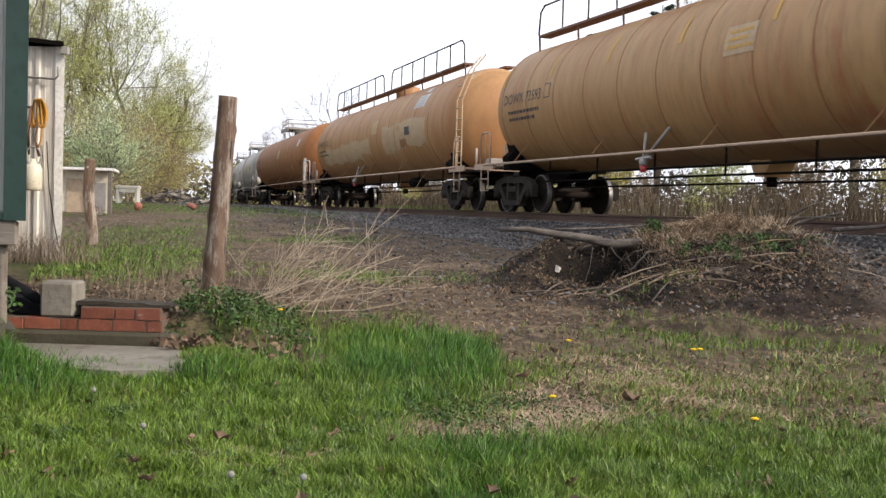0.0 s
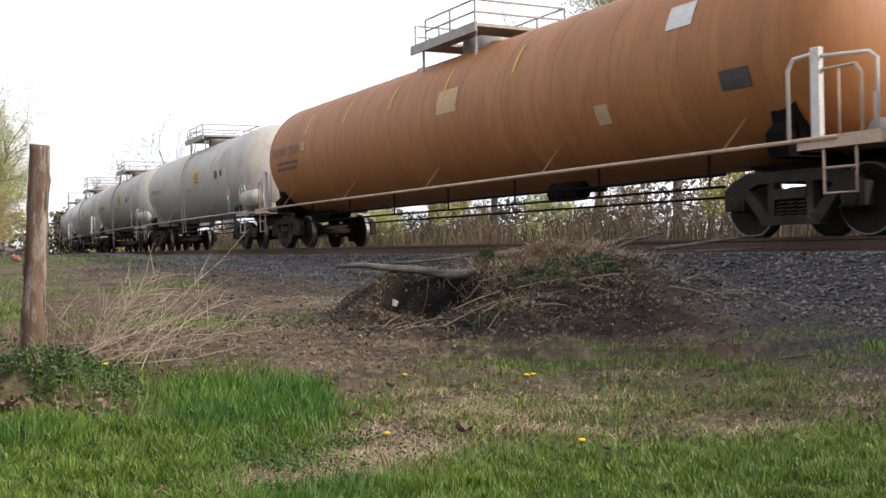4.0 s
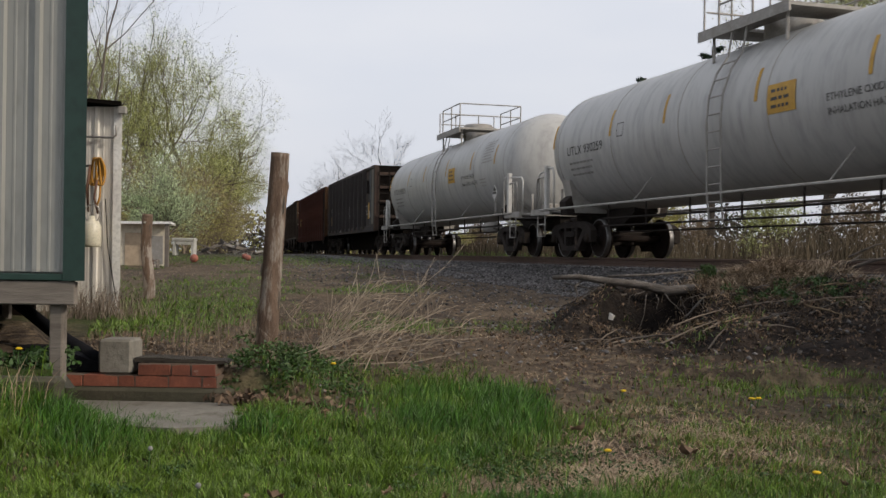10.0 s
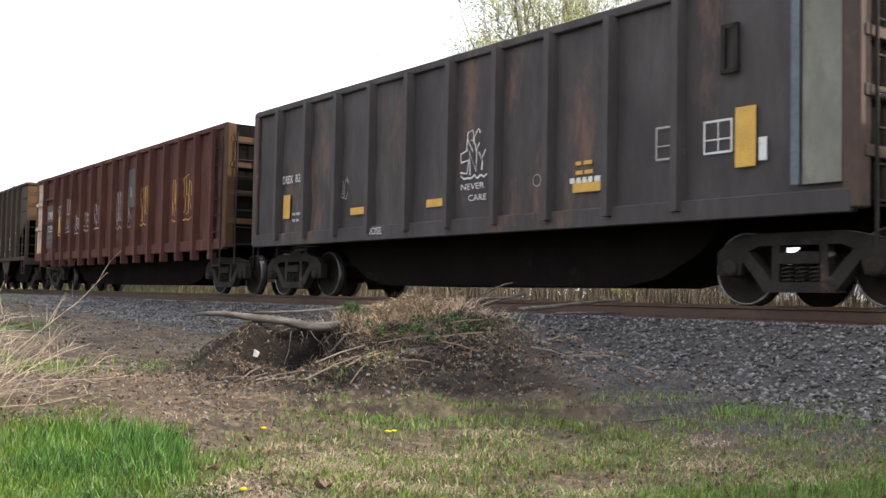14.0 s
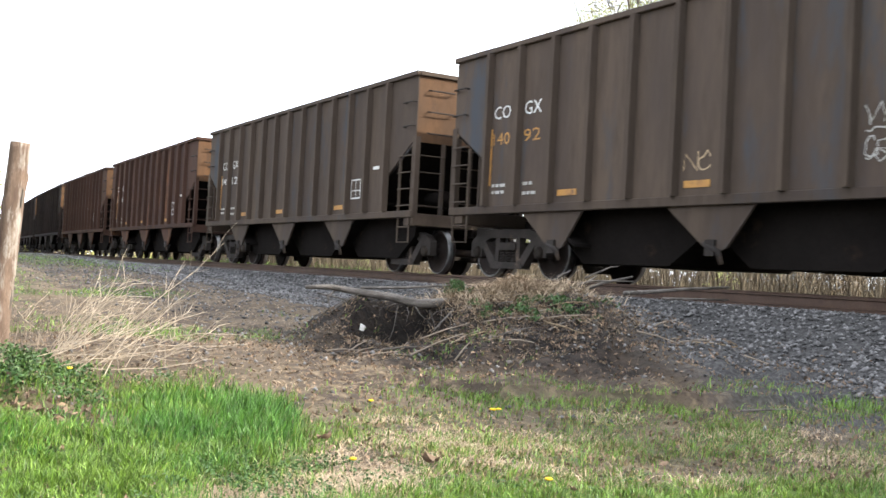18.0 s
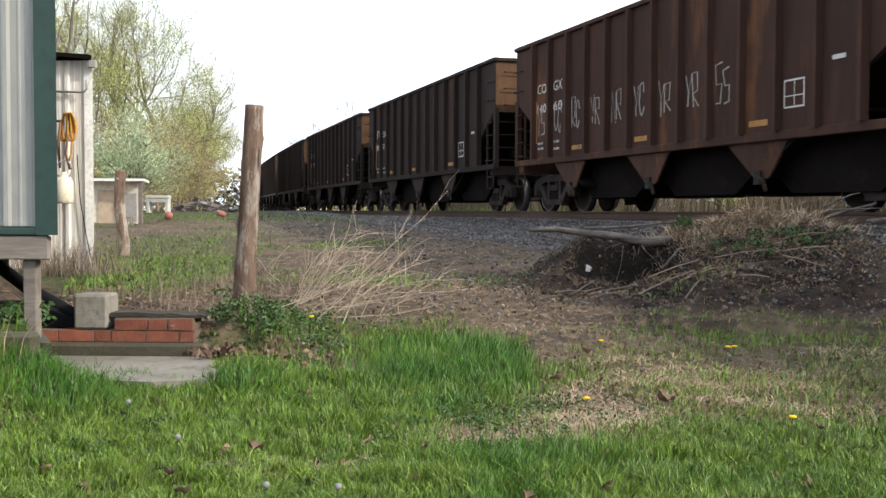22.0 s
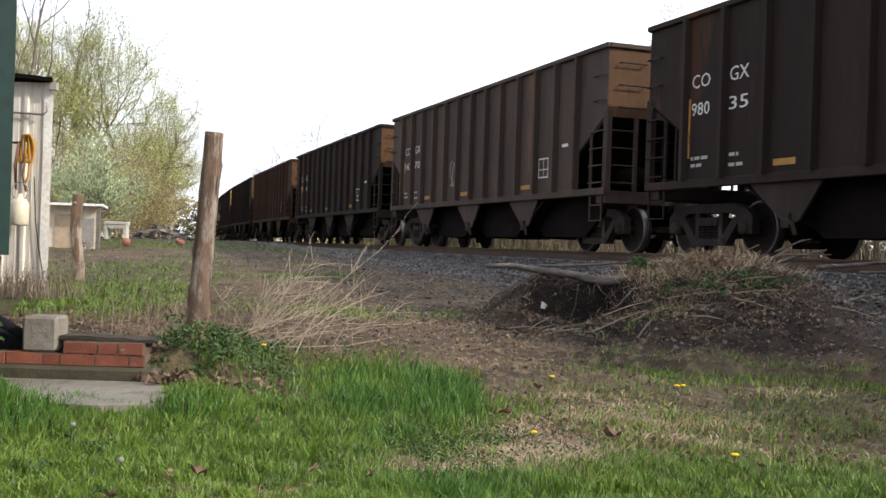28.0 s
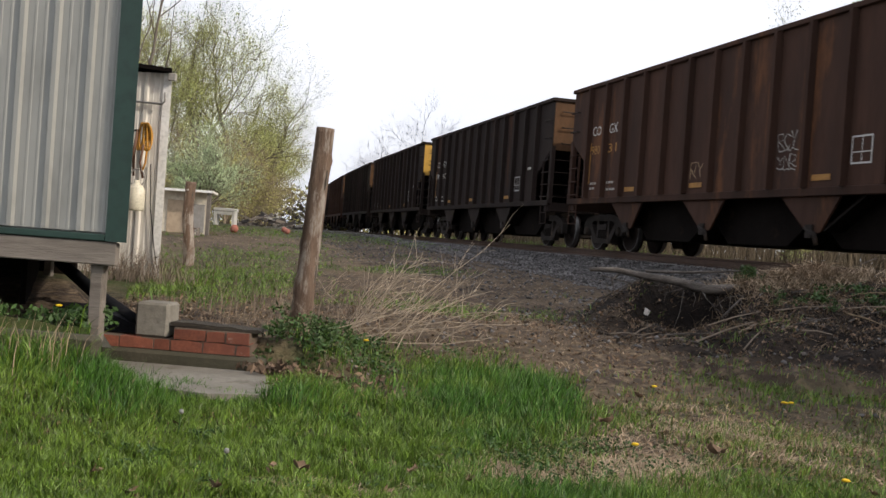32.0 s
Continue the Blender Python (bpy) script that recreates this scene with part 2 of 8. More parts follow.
    "leaf_pale": material("leaf_pale", (0.36, 0.46, 0.24), (0.46, 0.53, 0.35), 0.8, 0.7, 0, 0, island=0.4),
    "hedge_leaf": material("hedge_leaf", (0.085, 0.095, 0.035), (0.055, 0.07, 0.025), 0.5, 0.8, 0, 0, island=0.4),
    "hedge_twig": material("hedge_twig", (0.12, 0.095, 0.07), (0.08, 0.062, 0.045), 1.0, 0.9, 0, 0, island=0.4),
    "needle": material("needle", (0.03, 0.05, 0.03), (0.02, 0.04, 0.02), 2.0, 0.8, 0, 0, island=0.3),
    "twig_grey": material("twig_grey", (0.22, 0.175, 0.135), (0.16, 0.125, 0.095), 5.0, 0.9, 0, 0.1, island=0.3),
    "dry_stem": material("dry_stem", (0.36, 0.275, 0.185), (0.26, 0.19, 0.125), 5.0, 0.9, 0, 0.1, island=0.4),
    "pale_twig": material("pale_twig", (0.38, 0.315, 0.24), (0.25, 0.20, 0.15), 5.0, 0.9, 0, 0.1, island=0.4),
    "straw": material("straw", (0.19, 0.140, 0.085), (0.13, 0.092, 0.055), 5.0, 0.9, 0, 0.1, island=0.45),
    "dead_wood": material("dead_wood", (0.150, 0.130, 0.113), (0.050, 0.042, 0.036), 7.0, 0.95, 0, 1.0, (0.8, 3, 3), (0.30, 0.27, 0.24), 5, spot=0.60),
    "earth_dark": material("earth_dark", (0.028, 0.021, 0.016), (0.042, 0.031, 0.023), 5.0, 1.0, 0, 0.8, island=0.5),
    "leaf_brown": material("leaf_brown", (0.095, 0.060, 0.038), (0.19, 0.130, 0.085), 6.0, 0.85, 0, 0.2, island=0.6),
    "dandelion": material("dandelion", (0.640, 0.440, 0.008), (0.576, 0.360, 0.008), 9.0, 0.8, 0, 0.2),
    "seed_head": material("seed_head", (0.21, 0.21, 0.195), (0.16, 0.16, 0.15), 9.0, 0.9, 0, 0.2),
    "pale_straw": material("pale_straw", (0.30, 0.215, 0.130), (0.19, 0.130, 0.078), 5.0, 0.9, 0, 0.1, island=0.5),
    "rotten_wood": material("rotten_wood", (0.050, 0.041, 0.031), (0.022, 0.018, 0.014), 9.0, 0.95, 0, 1.0, (0.7, 2, 2), (0.085, 0.085, 0.048), 5, spot=0.58),
    "weed": material("weed", (0.030, 0.072, 0.012), (0.042, 0.082, 0.016), 3.0, 0.6, 0, 0, island=0.35),
    "grass": material("grass", (0.112, 0.178, 0.020), (0.066, 0.128, 0.013), 1.3, 0.5, 0, 0, island=0.6),
    "grass_dry": material("grass_dry", (0.24, 0.185, 0.090), (0.17, 0.135, 0.062), 2.0, 0.85, 0, 0, island=0.45),
    "roof_metal": material("roof_metal", (0.26, 0.28, 0.30), (0.21, 0.225, 0.24), 1.0, 0.5, 0.2, 0.05),
    "cream_wall": material("cream_wall", (0.64, 0.58, 0.46), (0.55, 0.49, 0.38), 1.0, 0.8, 0, 0.2),
    "tan_wall": material("tan_wall", (0.46, 0.36, 0.25), (0.38, 0.29, 0.20), 1.0, 0.8, 0, 0.2),
    "dark_glass": material("dark_glass", (0.02, 0.022, 0.025), (0.03, 0.03, 0.03), 1.0, 0.15, 0, 0),
    "scrap": material("scrap", (0.067, 0.056, 0.050), (0.039, 0.034, 0.030), 3.0, 0.8, 0, 0.4, third=(0.280, 0.240, 0.224), island=0.6),
    "blue_grey": material("blue_grey", (0.10, 0.115, 0.13), (0.07, 0.08, 0.09), 2.0, 0.8, 0, 0.3, third=(0.15, 0.08, 0.05)),
    "hopper_red": material("hopper_red", (0.054, 0.027, 0.018), (0.029, 0.017, 0.013), 0.9, 0.85, 0, 0.35, (1.5, 1, 0.35), (0.095, 0.042, 0.020), 6, each=0.2, spot=0.57, spec=0.15),
    "hopper_brown": material("hopper_brown", (0.046, 0.031, 0.023), (0.028, 0.020, 0.016), 0.8, 0.8, 0, 0.25, (1.5, 1, 0.3), (0.078, 0.040, 0.021), 6, each=0.2, spot=0.58, spec=0.25),
    "worn_orange": material("worn_orange", (0.34, 0.17, 0.035), (0.24, 0.115, 0.03), 6.0, 0.7, 0, 0.05, third=(0.08, 0.045, 0.025), spot=0.56),
    "grass_deep": material("grass_deep", (0.058, 0.140, 0.014), (0.036, 0.102, 0.010), 1.3, 0.5, 0, 0, island=0.6),
    "bearing_rust": material("bearing_rust", (0.036, 0.027, 0.021), (0.022, 0.018, 0.015), 8.0, 0.85, 0, 0.3, third=(0.085, 0.052, 0.030), each=0.4, spec=0.1),
    "reed": material("reed", (0.115, 0.088, 0.055), (0.080, 0.062, 0.038), 5.0, 0.9, 0, 0.1, island=0.45),
    "faint_grey": material("faint_grey", (0.19, 0.182, 0.172), (0.24, 0.23, 0.215), 6.0, 0.7, 0, 0.05),
    "bright_white": material("bright_white", (0.80, 0.79, 0.76), (0.72, 0.70, 0.66), 3.0, 0.5, 0, 0.05),
}


# ---- small kit for meshes ----
class Shape:
    """Vertices and faces of one mesh."""

    def __init__(self):
        self.v, self.f, self.smooth = [], [], []

    def add(self, verts, faces, smooth=False):
        n = len(self.v)
        self.v += [tuple(p) for p in verts]
        self.f += [tuple(i + n for i in face) for face in faces]
        self.smooth += [smooth] * len(faces)
        return self

    def box(self, x0, x1, y0, y1, z0, z1, bevel=0.0):
        if bevel <= 0:
            v = [(x, y, z) for x in (x0, x1) for y in (y0, y1) for z in (z0, z1)]
            return self.add(v, [(0, 1, 3, 2), (4, 6, 7, 5), (0, 4, 5, 1), (2, 3, 7, 6), (0, 2, 6, 4), (1, 5, 7, 3)])
        b = bevel
        v = []
        for sx, x, xi in ((0, x0, x0 + b), (1, x1, x1 - b)):
            for sy, y, yi in ((0, y0, y0 + b), (1, y1, y1 - b)):
                for sz, z, zi in ((0, z0, z0 + b), (1, z1, z1 - b)):
                    v += [(x, yi, zi), (xi, y, zi), (xi, yi, z)]
        k = lambda a, c, d, e: 3 * (a * 4 + c * 2 + d) + e
        f = []
        for a in (0, 1):
            q = [k(a, 0, 0, 0), k(a, 1, 0, 0), k(a, 1, 1, 0), k(a, 0, 1, 0)]
            f.append(tuple(q if a else q[::-1]))
            q = [k(0, a, 0, 1), k(1, a, 0, 1), k(1, a, 1, 1), k(0, a, 1, 1)]
            f.append(tuple(q if not a else q[::-1]))
            q = [k(0, 0, a, 2), k(1, 0, a, 2), k(1, 1, a, 2), k(0, 1, a, 2)]
            f.append(tuple(q if a else q[::-1]))
        for a in (0, 1):
            for d in (0, 1):
                f += [(k(a, d, 0, 0), k(a, d, 0, 1), k(a, d, 1, 1), k(a, d, 1, 0)), (k(a, 0, d, 0), k(a, 0, d, 2), k(a, 1, d, 2), k(a, 1, d, 0)),
                      (k(0, a, d, 1), k(0, a, d, 2), k(1, a, d, 2), k(1, a, d, 1))]
                f += [(k(a, d, e, 0), k(a, d, e, 1), k(a, d, e, 2)) for e in (0, 1)]
        return self.add(v, f)

    def tube(self, points, radii, sides=6, cap=True):
        """A tube along points; radii: one, or one each."""
        pts = [Vector(p) for p in points]
        if not isinstance(radii, (list, tuple)):
            radii = [radii] * len(pts)
        v, side = [], None
        for i, p in enumerate(pts):
            d = (pts[min(i + 1, len(pts) - 1)] - pts[max(i - 1, 0)]).normalized()
            if side is None or abs(side.dot(d)) > 0.95:
                side = d.orthogonal().normalized()
            side = (side - d * side.dot(d)).normalized()
            up = d.cross(side)
            v += [p + (side * math.cos(a) + up * math.sin(a)) * radii[i] for a in (2 * math.pi * k / sides for k in range(sides))]
        f = [(i * sides + k, i * sides + (k + 1) % sides, (i + 1) * sides + (k + 1) % sides, (i + 1) * sides + k) for i in range(len(pts) - 1) for k in range(sides)]
        if cap:
            f += [tuple(range(sides))[::-1], tuple((len(pts) - 1) * sides + k for k in range(sides))]
        return self.add(v, f, sides > 5)

    def turned(self, profile, axis="x", centre=(0, 0, 0), sides=24, start=0.0, sweep=2 * math.pi):
        """A profile of (along, radius) turned about an axis."""
        full = sweep > 6.28
        n = sides if full else sides + 1
        v = []
        for a, r in profile:
            for k in range(n):
                w = start + sweep * k / sides
                p, q = r * math.cos(w), r * math.sin(w)
                v.append({"x": (a, p, q), "y": (p, a, q), "z": (p, q, a)}[axis])
        v = [(x + centre[0], y + centre[1], z + centre[2]) for x, y, z in v]
        f = [(i * n + k, i * n + (k + 1) % n, (i + 1) * n + (k + 1) % n, (i + 1) * n + k) for i in range(len(profile) - 1) for k in range(n if full else sides)]
        return self.add(v, f, True)

    def prism(self, outline, y0, y1, plane="xz"):
        """An outline in a plane, given thickness across it."""
        n = len(outline)
        put = {"xz": lambda a, b, c: (a, c, b), "yz": lambda a, b, c: (c, a, b), "xy": lambda a, b, c: (a, b, c)}[plane]
        v = [put(a, b, c) for c in (y0, y1) for a, b in outline]
        f = [tuple(range(n)), tuple(range(2 * n - 1, n - 1, -1))] + [(i, i + n, (i + 1) % n + n, (i + 1) % n) for i in range(n)]
        return self.add(v, f)

    def mesh(self, name, mat):
        me = bpy.data.meshes.new(name)
        me.from_pydata(self.v, [], self.f)
        me.polygons.foreach_set("use_smooth", self.smooth)
        me.materials.append(M[mat])
        me.update()
        bm = bmesh.new()
        bm.from_mesh(me)
        bmesh.ops.recalc_face_normals(bm, faces=bm.faces) if len(self.f) < 4000 else None
        bm.to_mesh(me)
        bm.free()
        return me


STORE = {}


def part(name, shape, mat, parent, label="", m=None, key=None):
    """A mesh object of its own under a thing or a part; key: alike parts share one mesh."""
    me = STORE.get(key) if key else None
    if me is None:
        me = (shape() if callable(shape) else shape).mesh(name, mat)
        if key:
            STORE[key] = me
    ob = new(name, me)
    ob.parent = parent
    if m is not None:
        ob.matrix_basis = m
    if label:
        tagged(ob, label)
    return ob


def thing(name, label, category, m=None, group="", kind="", shape=None, mat=None):
    ob = new(name, shape.mesh(name, mat) if shape else None)
    if m is not None:
        ob.matrix_basis = m
    return tagged(ob, label, category, group, kind)


def stuff(name, verts, faces, mat, label, category, parent=None, smooth=False):
    """A joined mass of small pieces, from arrays."""
    me = bpy.data.meshes.new(name)
    verts, faces = np.asarray(verts, np.float32), np.asarray(faces, np.int32)
    me.vertices.add(len(verts))
    me.vertices.foreach_set("co", verts.ravel())
    k = faces.shape[1]
    me.loops.add(faces.size)
    me.loops.foreach_set("vertex_index", faces.ravel())
    me.polygons.add(len(faces))
    me.polygons.foreach_set("loop_start", np.arange(0, faces.size, k, dtype=np.int32))
    if smooth:
        me.polygons.foreach_set("use_smooth", np.ones(len(faces), bool))
    me.materials.append(M[mat])
    me.update(calc_edges=True)
    ob = new(name, me)
    ob.parent = parent
    return tagged(ob, label, category, kind="stuff")


# ---- the line of the track and the lie of the land ----
CX, CY, RAD = 661.45, 258.37, 699.3      # the curve's middle and radius
PHI0 = math.atan2(-CY, -CX)
EYE = 0.9
RAIL = 0.9


def on_track(s, u=0.0):
    """Plan place s metres back along the track from its nearest point, u metres to the camera's side, and the heading there."""
    a = PHI0 - s / RAD
    return CX + (RAD + u) * math.cos(a), CY + (RAD + u) * math.sin(a), a + math.pi / 2


def smooth(a, b, x):
    t = np.clip((x - a) / (b - a), 0, 1)
    return t * t * (3 - 2 * t)


def wavy(x, y, f, seed=0):
    """Smooth noise from -1 to 1."""
    r = np.random.RandomState(seed)
    out = 0
    for _ in range(7):
        a, p, k = r.uniform(0, 6.28), r.uniform(0, 6.28), f * r.uniform(0.6, 1.7)
        out = out + np.sin((np.cos(a) * x + np.sin(a) * y) * k * 6.28 + p)
    return out / 4.5


def ground_z(x, y):
    x, y = np.asarray(x, float), np.asarray(y, float)
    u = np.hypot(x - CX, y - CY) - RAD
    upper = 0.21 + 0.0235 * np.clip(y - 11, 0, 26)
    bed = smooth(0.0, 0.05, -2.17 - 0.484 * (y - 5.0) - x) * smooth(5.0, 5.06, y)
    left = np.maximum(smooth(6.0, 6.12, y), bed)
    right = smooth(5.6, 9.5, y)
    base = upper * (left + (right - left) * smooth(-1.5, -0.9, x))
    base = np.maximum(base, 0.30 * bed + 0.18 * smooth(-1.7, -2.3, x) * smooth(3.7, 4.9, y) * (1 - smooth(4.98, 5.1, y)))
    base = base + 0.025 * wavy(x, y, 0.35, 3) + 0.012 * wavy(x, y, 1.3, 4)
    side = np.where(u > 0, u, -u)
    bank = 0.70 - 0.40 * np.clip(side - 1.55, 0, 9)
    bank = bank + 0.02 * wavy(x, y, 1.0, 5) * (side > 1.5)
    z = np.maximum(base, bank)
    z = np.where(side < 3.2, np.minimum(z, 0.70), z)
    # the heap of earth beside the track
    d = np.hypot((x - 2.9) / 2.7, (y - 10.35) / np.where(y < 10.35, 2.95, 1.4))
    heap = 0.14 + 0.68 * (1 - 0.5 * smooth(0.05, 1.04, d) - 0.5 * np.clip((d - 0.08) / 0.95, 0, 1)) + 0.05 * wavy(x, y, 0.9, 6) * (d < 1.1)
    z = np.where((d < 1.15) & (u > 1.8), np.maximum(z, heap), z)
    d2 = np.hypot((x - 1.35) / 1.2, (y - 10.05) / 1.75)
    z = np.where((d2 < 1.1) & (u > 2.5), np.maximum(z, 0.12 + 0.48 * (1 - smooth(0.28, 1.0, d2))), z)
    hole = np.exp(-(((x - 1.42 - 0.15 * (y - 9.5) + 0.06 * wavy(x, y, 1.9, 8)) / 0.50) ** 2 + ((y - 9.5 + 0.06 * wavy(x, y, 2.3, 9)) / 0.60) ** 2) ** 4)
    z = z + (0.05 * wavy(x, y, 1.6, 7) + 0.025 * wavy(x, y, 3.6, 17)) * (d < 1.0) * (u > 3)
    return z - np.maximum(0, z - 0.02) * hole


def gz(x, y):
    return float(ground_z(x, y))


# ---- ground ----
def spread(lo, hi, near_lo, near_hi, step, growth):
    """Grid lines, close between near_lo and near_hi and wider and wider beyond."""
    a = list(np.arange(near_lo, near_hi, step))
    d, x = step, near_hi
    while x < hi:
        a.append(x)
        d *= growth
        x += d
    a.append(hi)
    d, x = step * growth, near_lo - step
    while x > lo:
        a.insert(0, x)
        d *= growth
        x -= d
    a.insert(0, lo)
    return np.array(a)


def greenness(x, y):
    """How thickly grass grows: full on the near lawn, thin on the trodden strip, patchy beyond."""
    u = np.hypot(x - CX, y - CY) - RAD
    w = 0.22 * wavy(x, y, 0.5, 11) + 0.10 * wavy(x, y, 1.6, 10)
    front = 4.55 + 0.6 * smooth(2.4, 3.6, x) - 0.2 * smooth(0.2, 0.5, x) + 0.9 * smooth(-0.1, -0.7, x)
    lawn = 1 - smooth(front - 0.25, front + 0.45, y + w)
    tuft = 0.55 * np.exp(-(((x + 0.75) / 0.75) ** 4 + ((y - 6.0) / 1.4) ** 4)) * (0.8 + 0.9 * wavy(x, y, 1.1, 9)) + np.exp(-(((x + 0.15) / 0.46) ** 4 + ((y - 5.6) / 1.2) ** 4)) + 0.8 * np.exp(-(((x + 1.2) / 0.26) ** 2 + ((y - 5.45) / 0.35) ** 2))
    tuft = tuft * (1 - 0.8 * np.exp(-(((x + 0.75) / 0.22) ** 2 + ((y - 5.75) / 0.25) ** 2)))
    bare = 1.15 * np.exp(-(((x - 0.24) / 0.46) ** 4 + ((y - 4.25 - 0.4 * x + 0.12 * wavy(x, y, 1.2, 7)) / 0.50) ** 4))
    sparse = (0.42 + 0.50 * wavy(x, y, 0.8, 8)) * smooth(0.1, 0.5, x) * (1 - smooth(6.0, 6.9, y + 1.3 * w))
    yard = 0.95 * np.exp(-(((x + 3.9 + 0.12 * (y - 11.5)) / 1.15) ** 4 + ((y - 11.5) / 2.6) ** 4)) + 0.5 * np.exp(-(((x + 5.0) / 1.2) ** 2 + ((y - 17) / 3.0) ** 2)) + 0.7 * smooth(24, 33, y) * (x < -2)
    meadow = np.clip(0.75 * wavy(x, y, 0.28, 25) + 0.25 * wavy(x, y, 0.9, 26) - 0.1, 0, 0.6) * smooth(6.5, 8.0, y) * (1 - smooth(22, 30, y)) * smooth(5.2, 6.2, u)
    strip = 0.55 * np.exp(-(((y - 10.1 - 0.25 * x) / 0.35) ** 2)) * (wavy(x, y, 0.5, 12) > 0.0) * (np.abs(x + 0.6) < 1.6)
    rightside = 0.38 * np.exp(-(((y - 6.9) / 0.35) ** 2)) * smooth(0.8, 1.8, x) * np.clip(0.3 + 1.2 * wavy(x, y, 0.55, 13), 0, 1)
    lawn = np.maximum(lawn - 1.1 * bare, sparse - 1.0 * bare)
    g = np.maximum.reduce([lawn, tuft, meadow + 0 * x, yard + 0 * x, strip + 0 * x, rightside])
    g = g + 0.22 * wavy(x, y, 0.8, 14) * (g > 0.08)
    return np.clip(g * (u > 3.0), 0, 1)


def make_ground():
    xs = spread(-900, 900, -6.0, 9.0, 0.085, 1.06)
    ys = spread(-600, 1500, 2.0, 15.0, 0.085, 1.06)
    gx, gy = np.meshgrid(xs, ys)
    z = ground_z(gx, gy)
    near = (np.abs(gx) < 12) & (gy < 20)
    z = z + near * (0.012 * wavy(gx, gy, 3.1, 21) + 0.008 * wavy(gx, gy, 6.3, 22))
    n, k = gx.shape
    idx = np.arange(n * k).reshape(n, k)
    faces = np.stack([idx[:-1, :-1], idx[:-1, 1:], idx[1:, 1:], idx[1:, :-1]], -1).reshape(-1, 4)
    ob = stuff("ground", np.stack([gx, gy, z], -1).reshape(-1, 3), faces, "mortar", "yard of trodden earth with lawn, dry grass and a gravel bank", "ground", smooth=True)
    tagged(ob, kind="structure")
    me = ob.data
    u = np.hypot(gx - CX, gy - CY) - RAD
    d = np.hypot((gx - 2.9) / 2.7, (gy - 10.35) / np.where(gy < 10.35, 2.95, 1.4))
    for name, value in (("green", greenness(gx, gy)), ("gravel", np.clip((3.6 + 0.5 * wavy(gx, gy, 0.8, 23) + 1.5 * smooth(2.8, 3.8, gx) * (u > 0) - np.abs(u)) / 1.5 + 0.5, 0, 1)), ("heap", np.clip((1.12 + 0.12 * wavy(gx, gy, 1.1, 24) - d) * 4, 0, 1) * (u > 2.2) * (1 - 0.75 * smooth(2.9, 3.8, gx))), ("hollow", np.exp(-(((gx - 1.42) / 0.50) ** 2 + ((gy - 9.6) / 0.55) ** 2) ** 2))):
        at = me.attributes.new(name, "FLOAT", "POINT")
        at.data.foreach_set("value", np.clip(value, 0, 1).astype(np.float32).ravel())
    # material: earth, straw, moss-green and gravel by place
    m = bpy.data.materials.new("earth")
    m.use_nodes = True
    nt = m.node_tree
    bsdf = nt.nodes["Principled BSDF"]
    bsdf.inputs["Roughness"].default_value = 0.95
    bsdf.inputs["Specular IOR Level"].default_value = 0.15
    coord = nt.nodes.new("ShaderNodeTexCoord")

    def noisy(scale, detail=6.0, kind="ShaderNodeTexNoise"):
        t = nt.nodes.new(kind)
        t.inputs["Scale"].default_value = scale
        if kind == "ShaderNodeTexNoise":
            t.inputs["Detail"].default_value = detail
        nt.links.new(coord.outputs["Object"], t.inputs["Vector"])
        return t

    def mixed(fac, a, b):
        t = nt.nodes.new("ShaderNodeMix")
        t.data_type = "RGBA"
        for socket, v in ((t.inputs[0], fac), (t.inputs[6], a), (t.inputs[7], b)):
            if isinstance(v, tuple):
                socket.default_value = (*v, 1)
            else:
                nt.links.new(v, socket)
        return t.outputs[2]

    def ranged(out, lo, hi):
        t = nt.nodes.new("ShaderNodeMapRange")
        t.inputs[1].default_value, t.inputs[2].default_value = lo, hi
        nt.links.new(out, t.inputs[0])
        return t.outputs[0]

    def read(name):
        t = nt.nodes.new("ShaderNodeAttribute")
        t.attribute_name = name
        return t.outputs["Fac"]

    soil = mixed(ranged(noisy(1.3).outputs[0], 0.4, 0.65), (0.043, 0.031, 0.023), (0.100, 0.074, 0.050))
    soil = mixed(ranged(noisy(9, 8).outputs[0], 0.5, 0.68), soil, (0.150, 0.112, 0.072))
    soil = mixed(ranged(noisy(26, 6).outputs[0], 0.55, 0.75), soil, (0.022, 0.016, 0.012))
    soil = mixed(read("green"), soil, mixed(ranged(noisy(14).outputs[0], 0.4, 0.65), (0.024, 0.042, 0.009), (0.048, 0.052, 0.018)))
    heap = mixed(ranged(noisy(7, 8).outputs[0], 0.42, 0.62), (0.009, 0.0067, 0.0056), (0.029, 0.021, 0.016))
    soil = mixed(read("heap"), soil, heap)
    grit = mixed(ranged(noisy(30, 3).outputs[0], 0.4, 0.6), (0.030, 0.028, 0.027), (0.066, 0.062, 0.060))
    soil = mixed(read("gravel"), soil, grit)
    soil = mixed(read("hollow"), soil, (0.0065, 0.0052, 0.0045))      # the hollow's shade painted black into the soil colour
    nt.links.new(soil, bsdf.inputs["Base Color"])
    b = nt.nodes.new("ShaderNodeBump")
    b.inputs["Strength"].default_value, b.inputs["Distance"].default_value = 0.9, 0.03
    nt.links.new(noisy(22, 8).outputs[0], b.inputs["Height"])
    nt.links.new(b.outputs[0], bsdf.inputs["Normal"])
    me.materials[0] = m
    return ob


ground = make_ground()


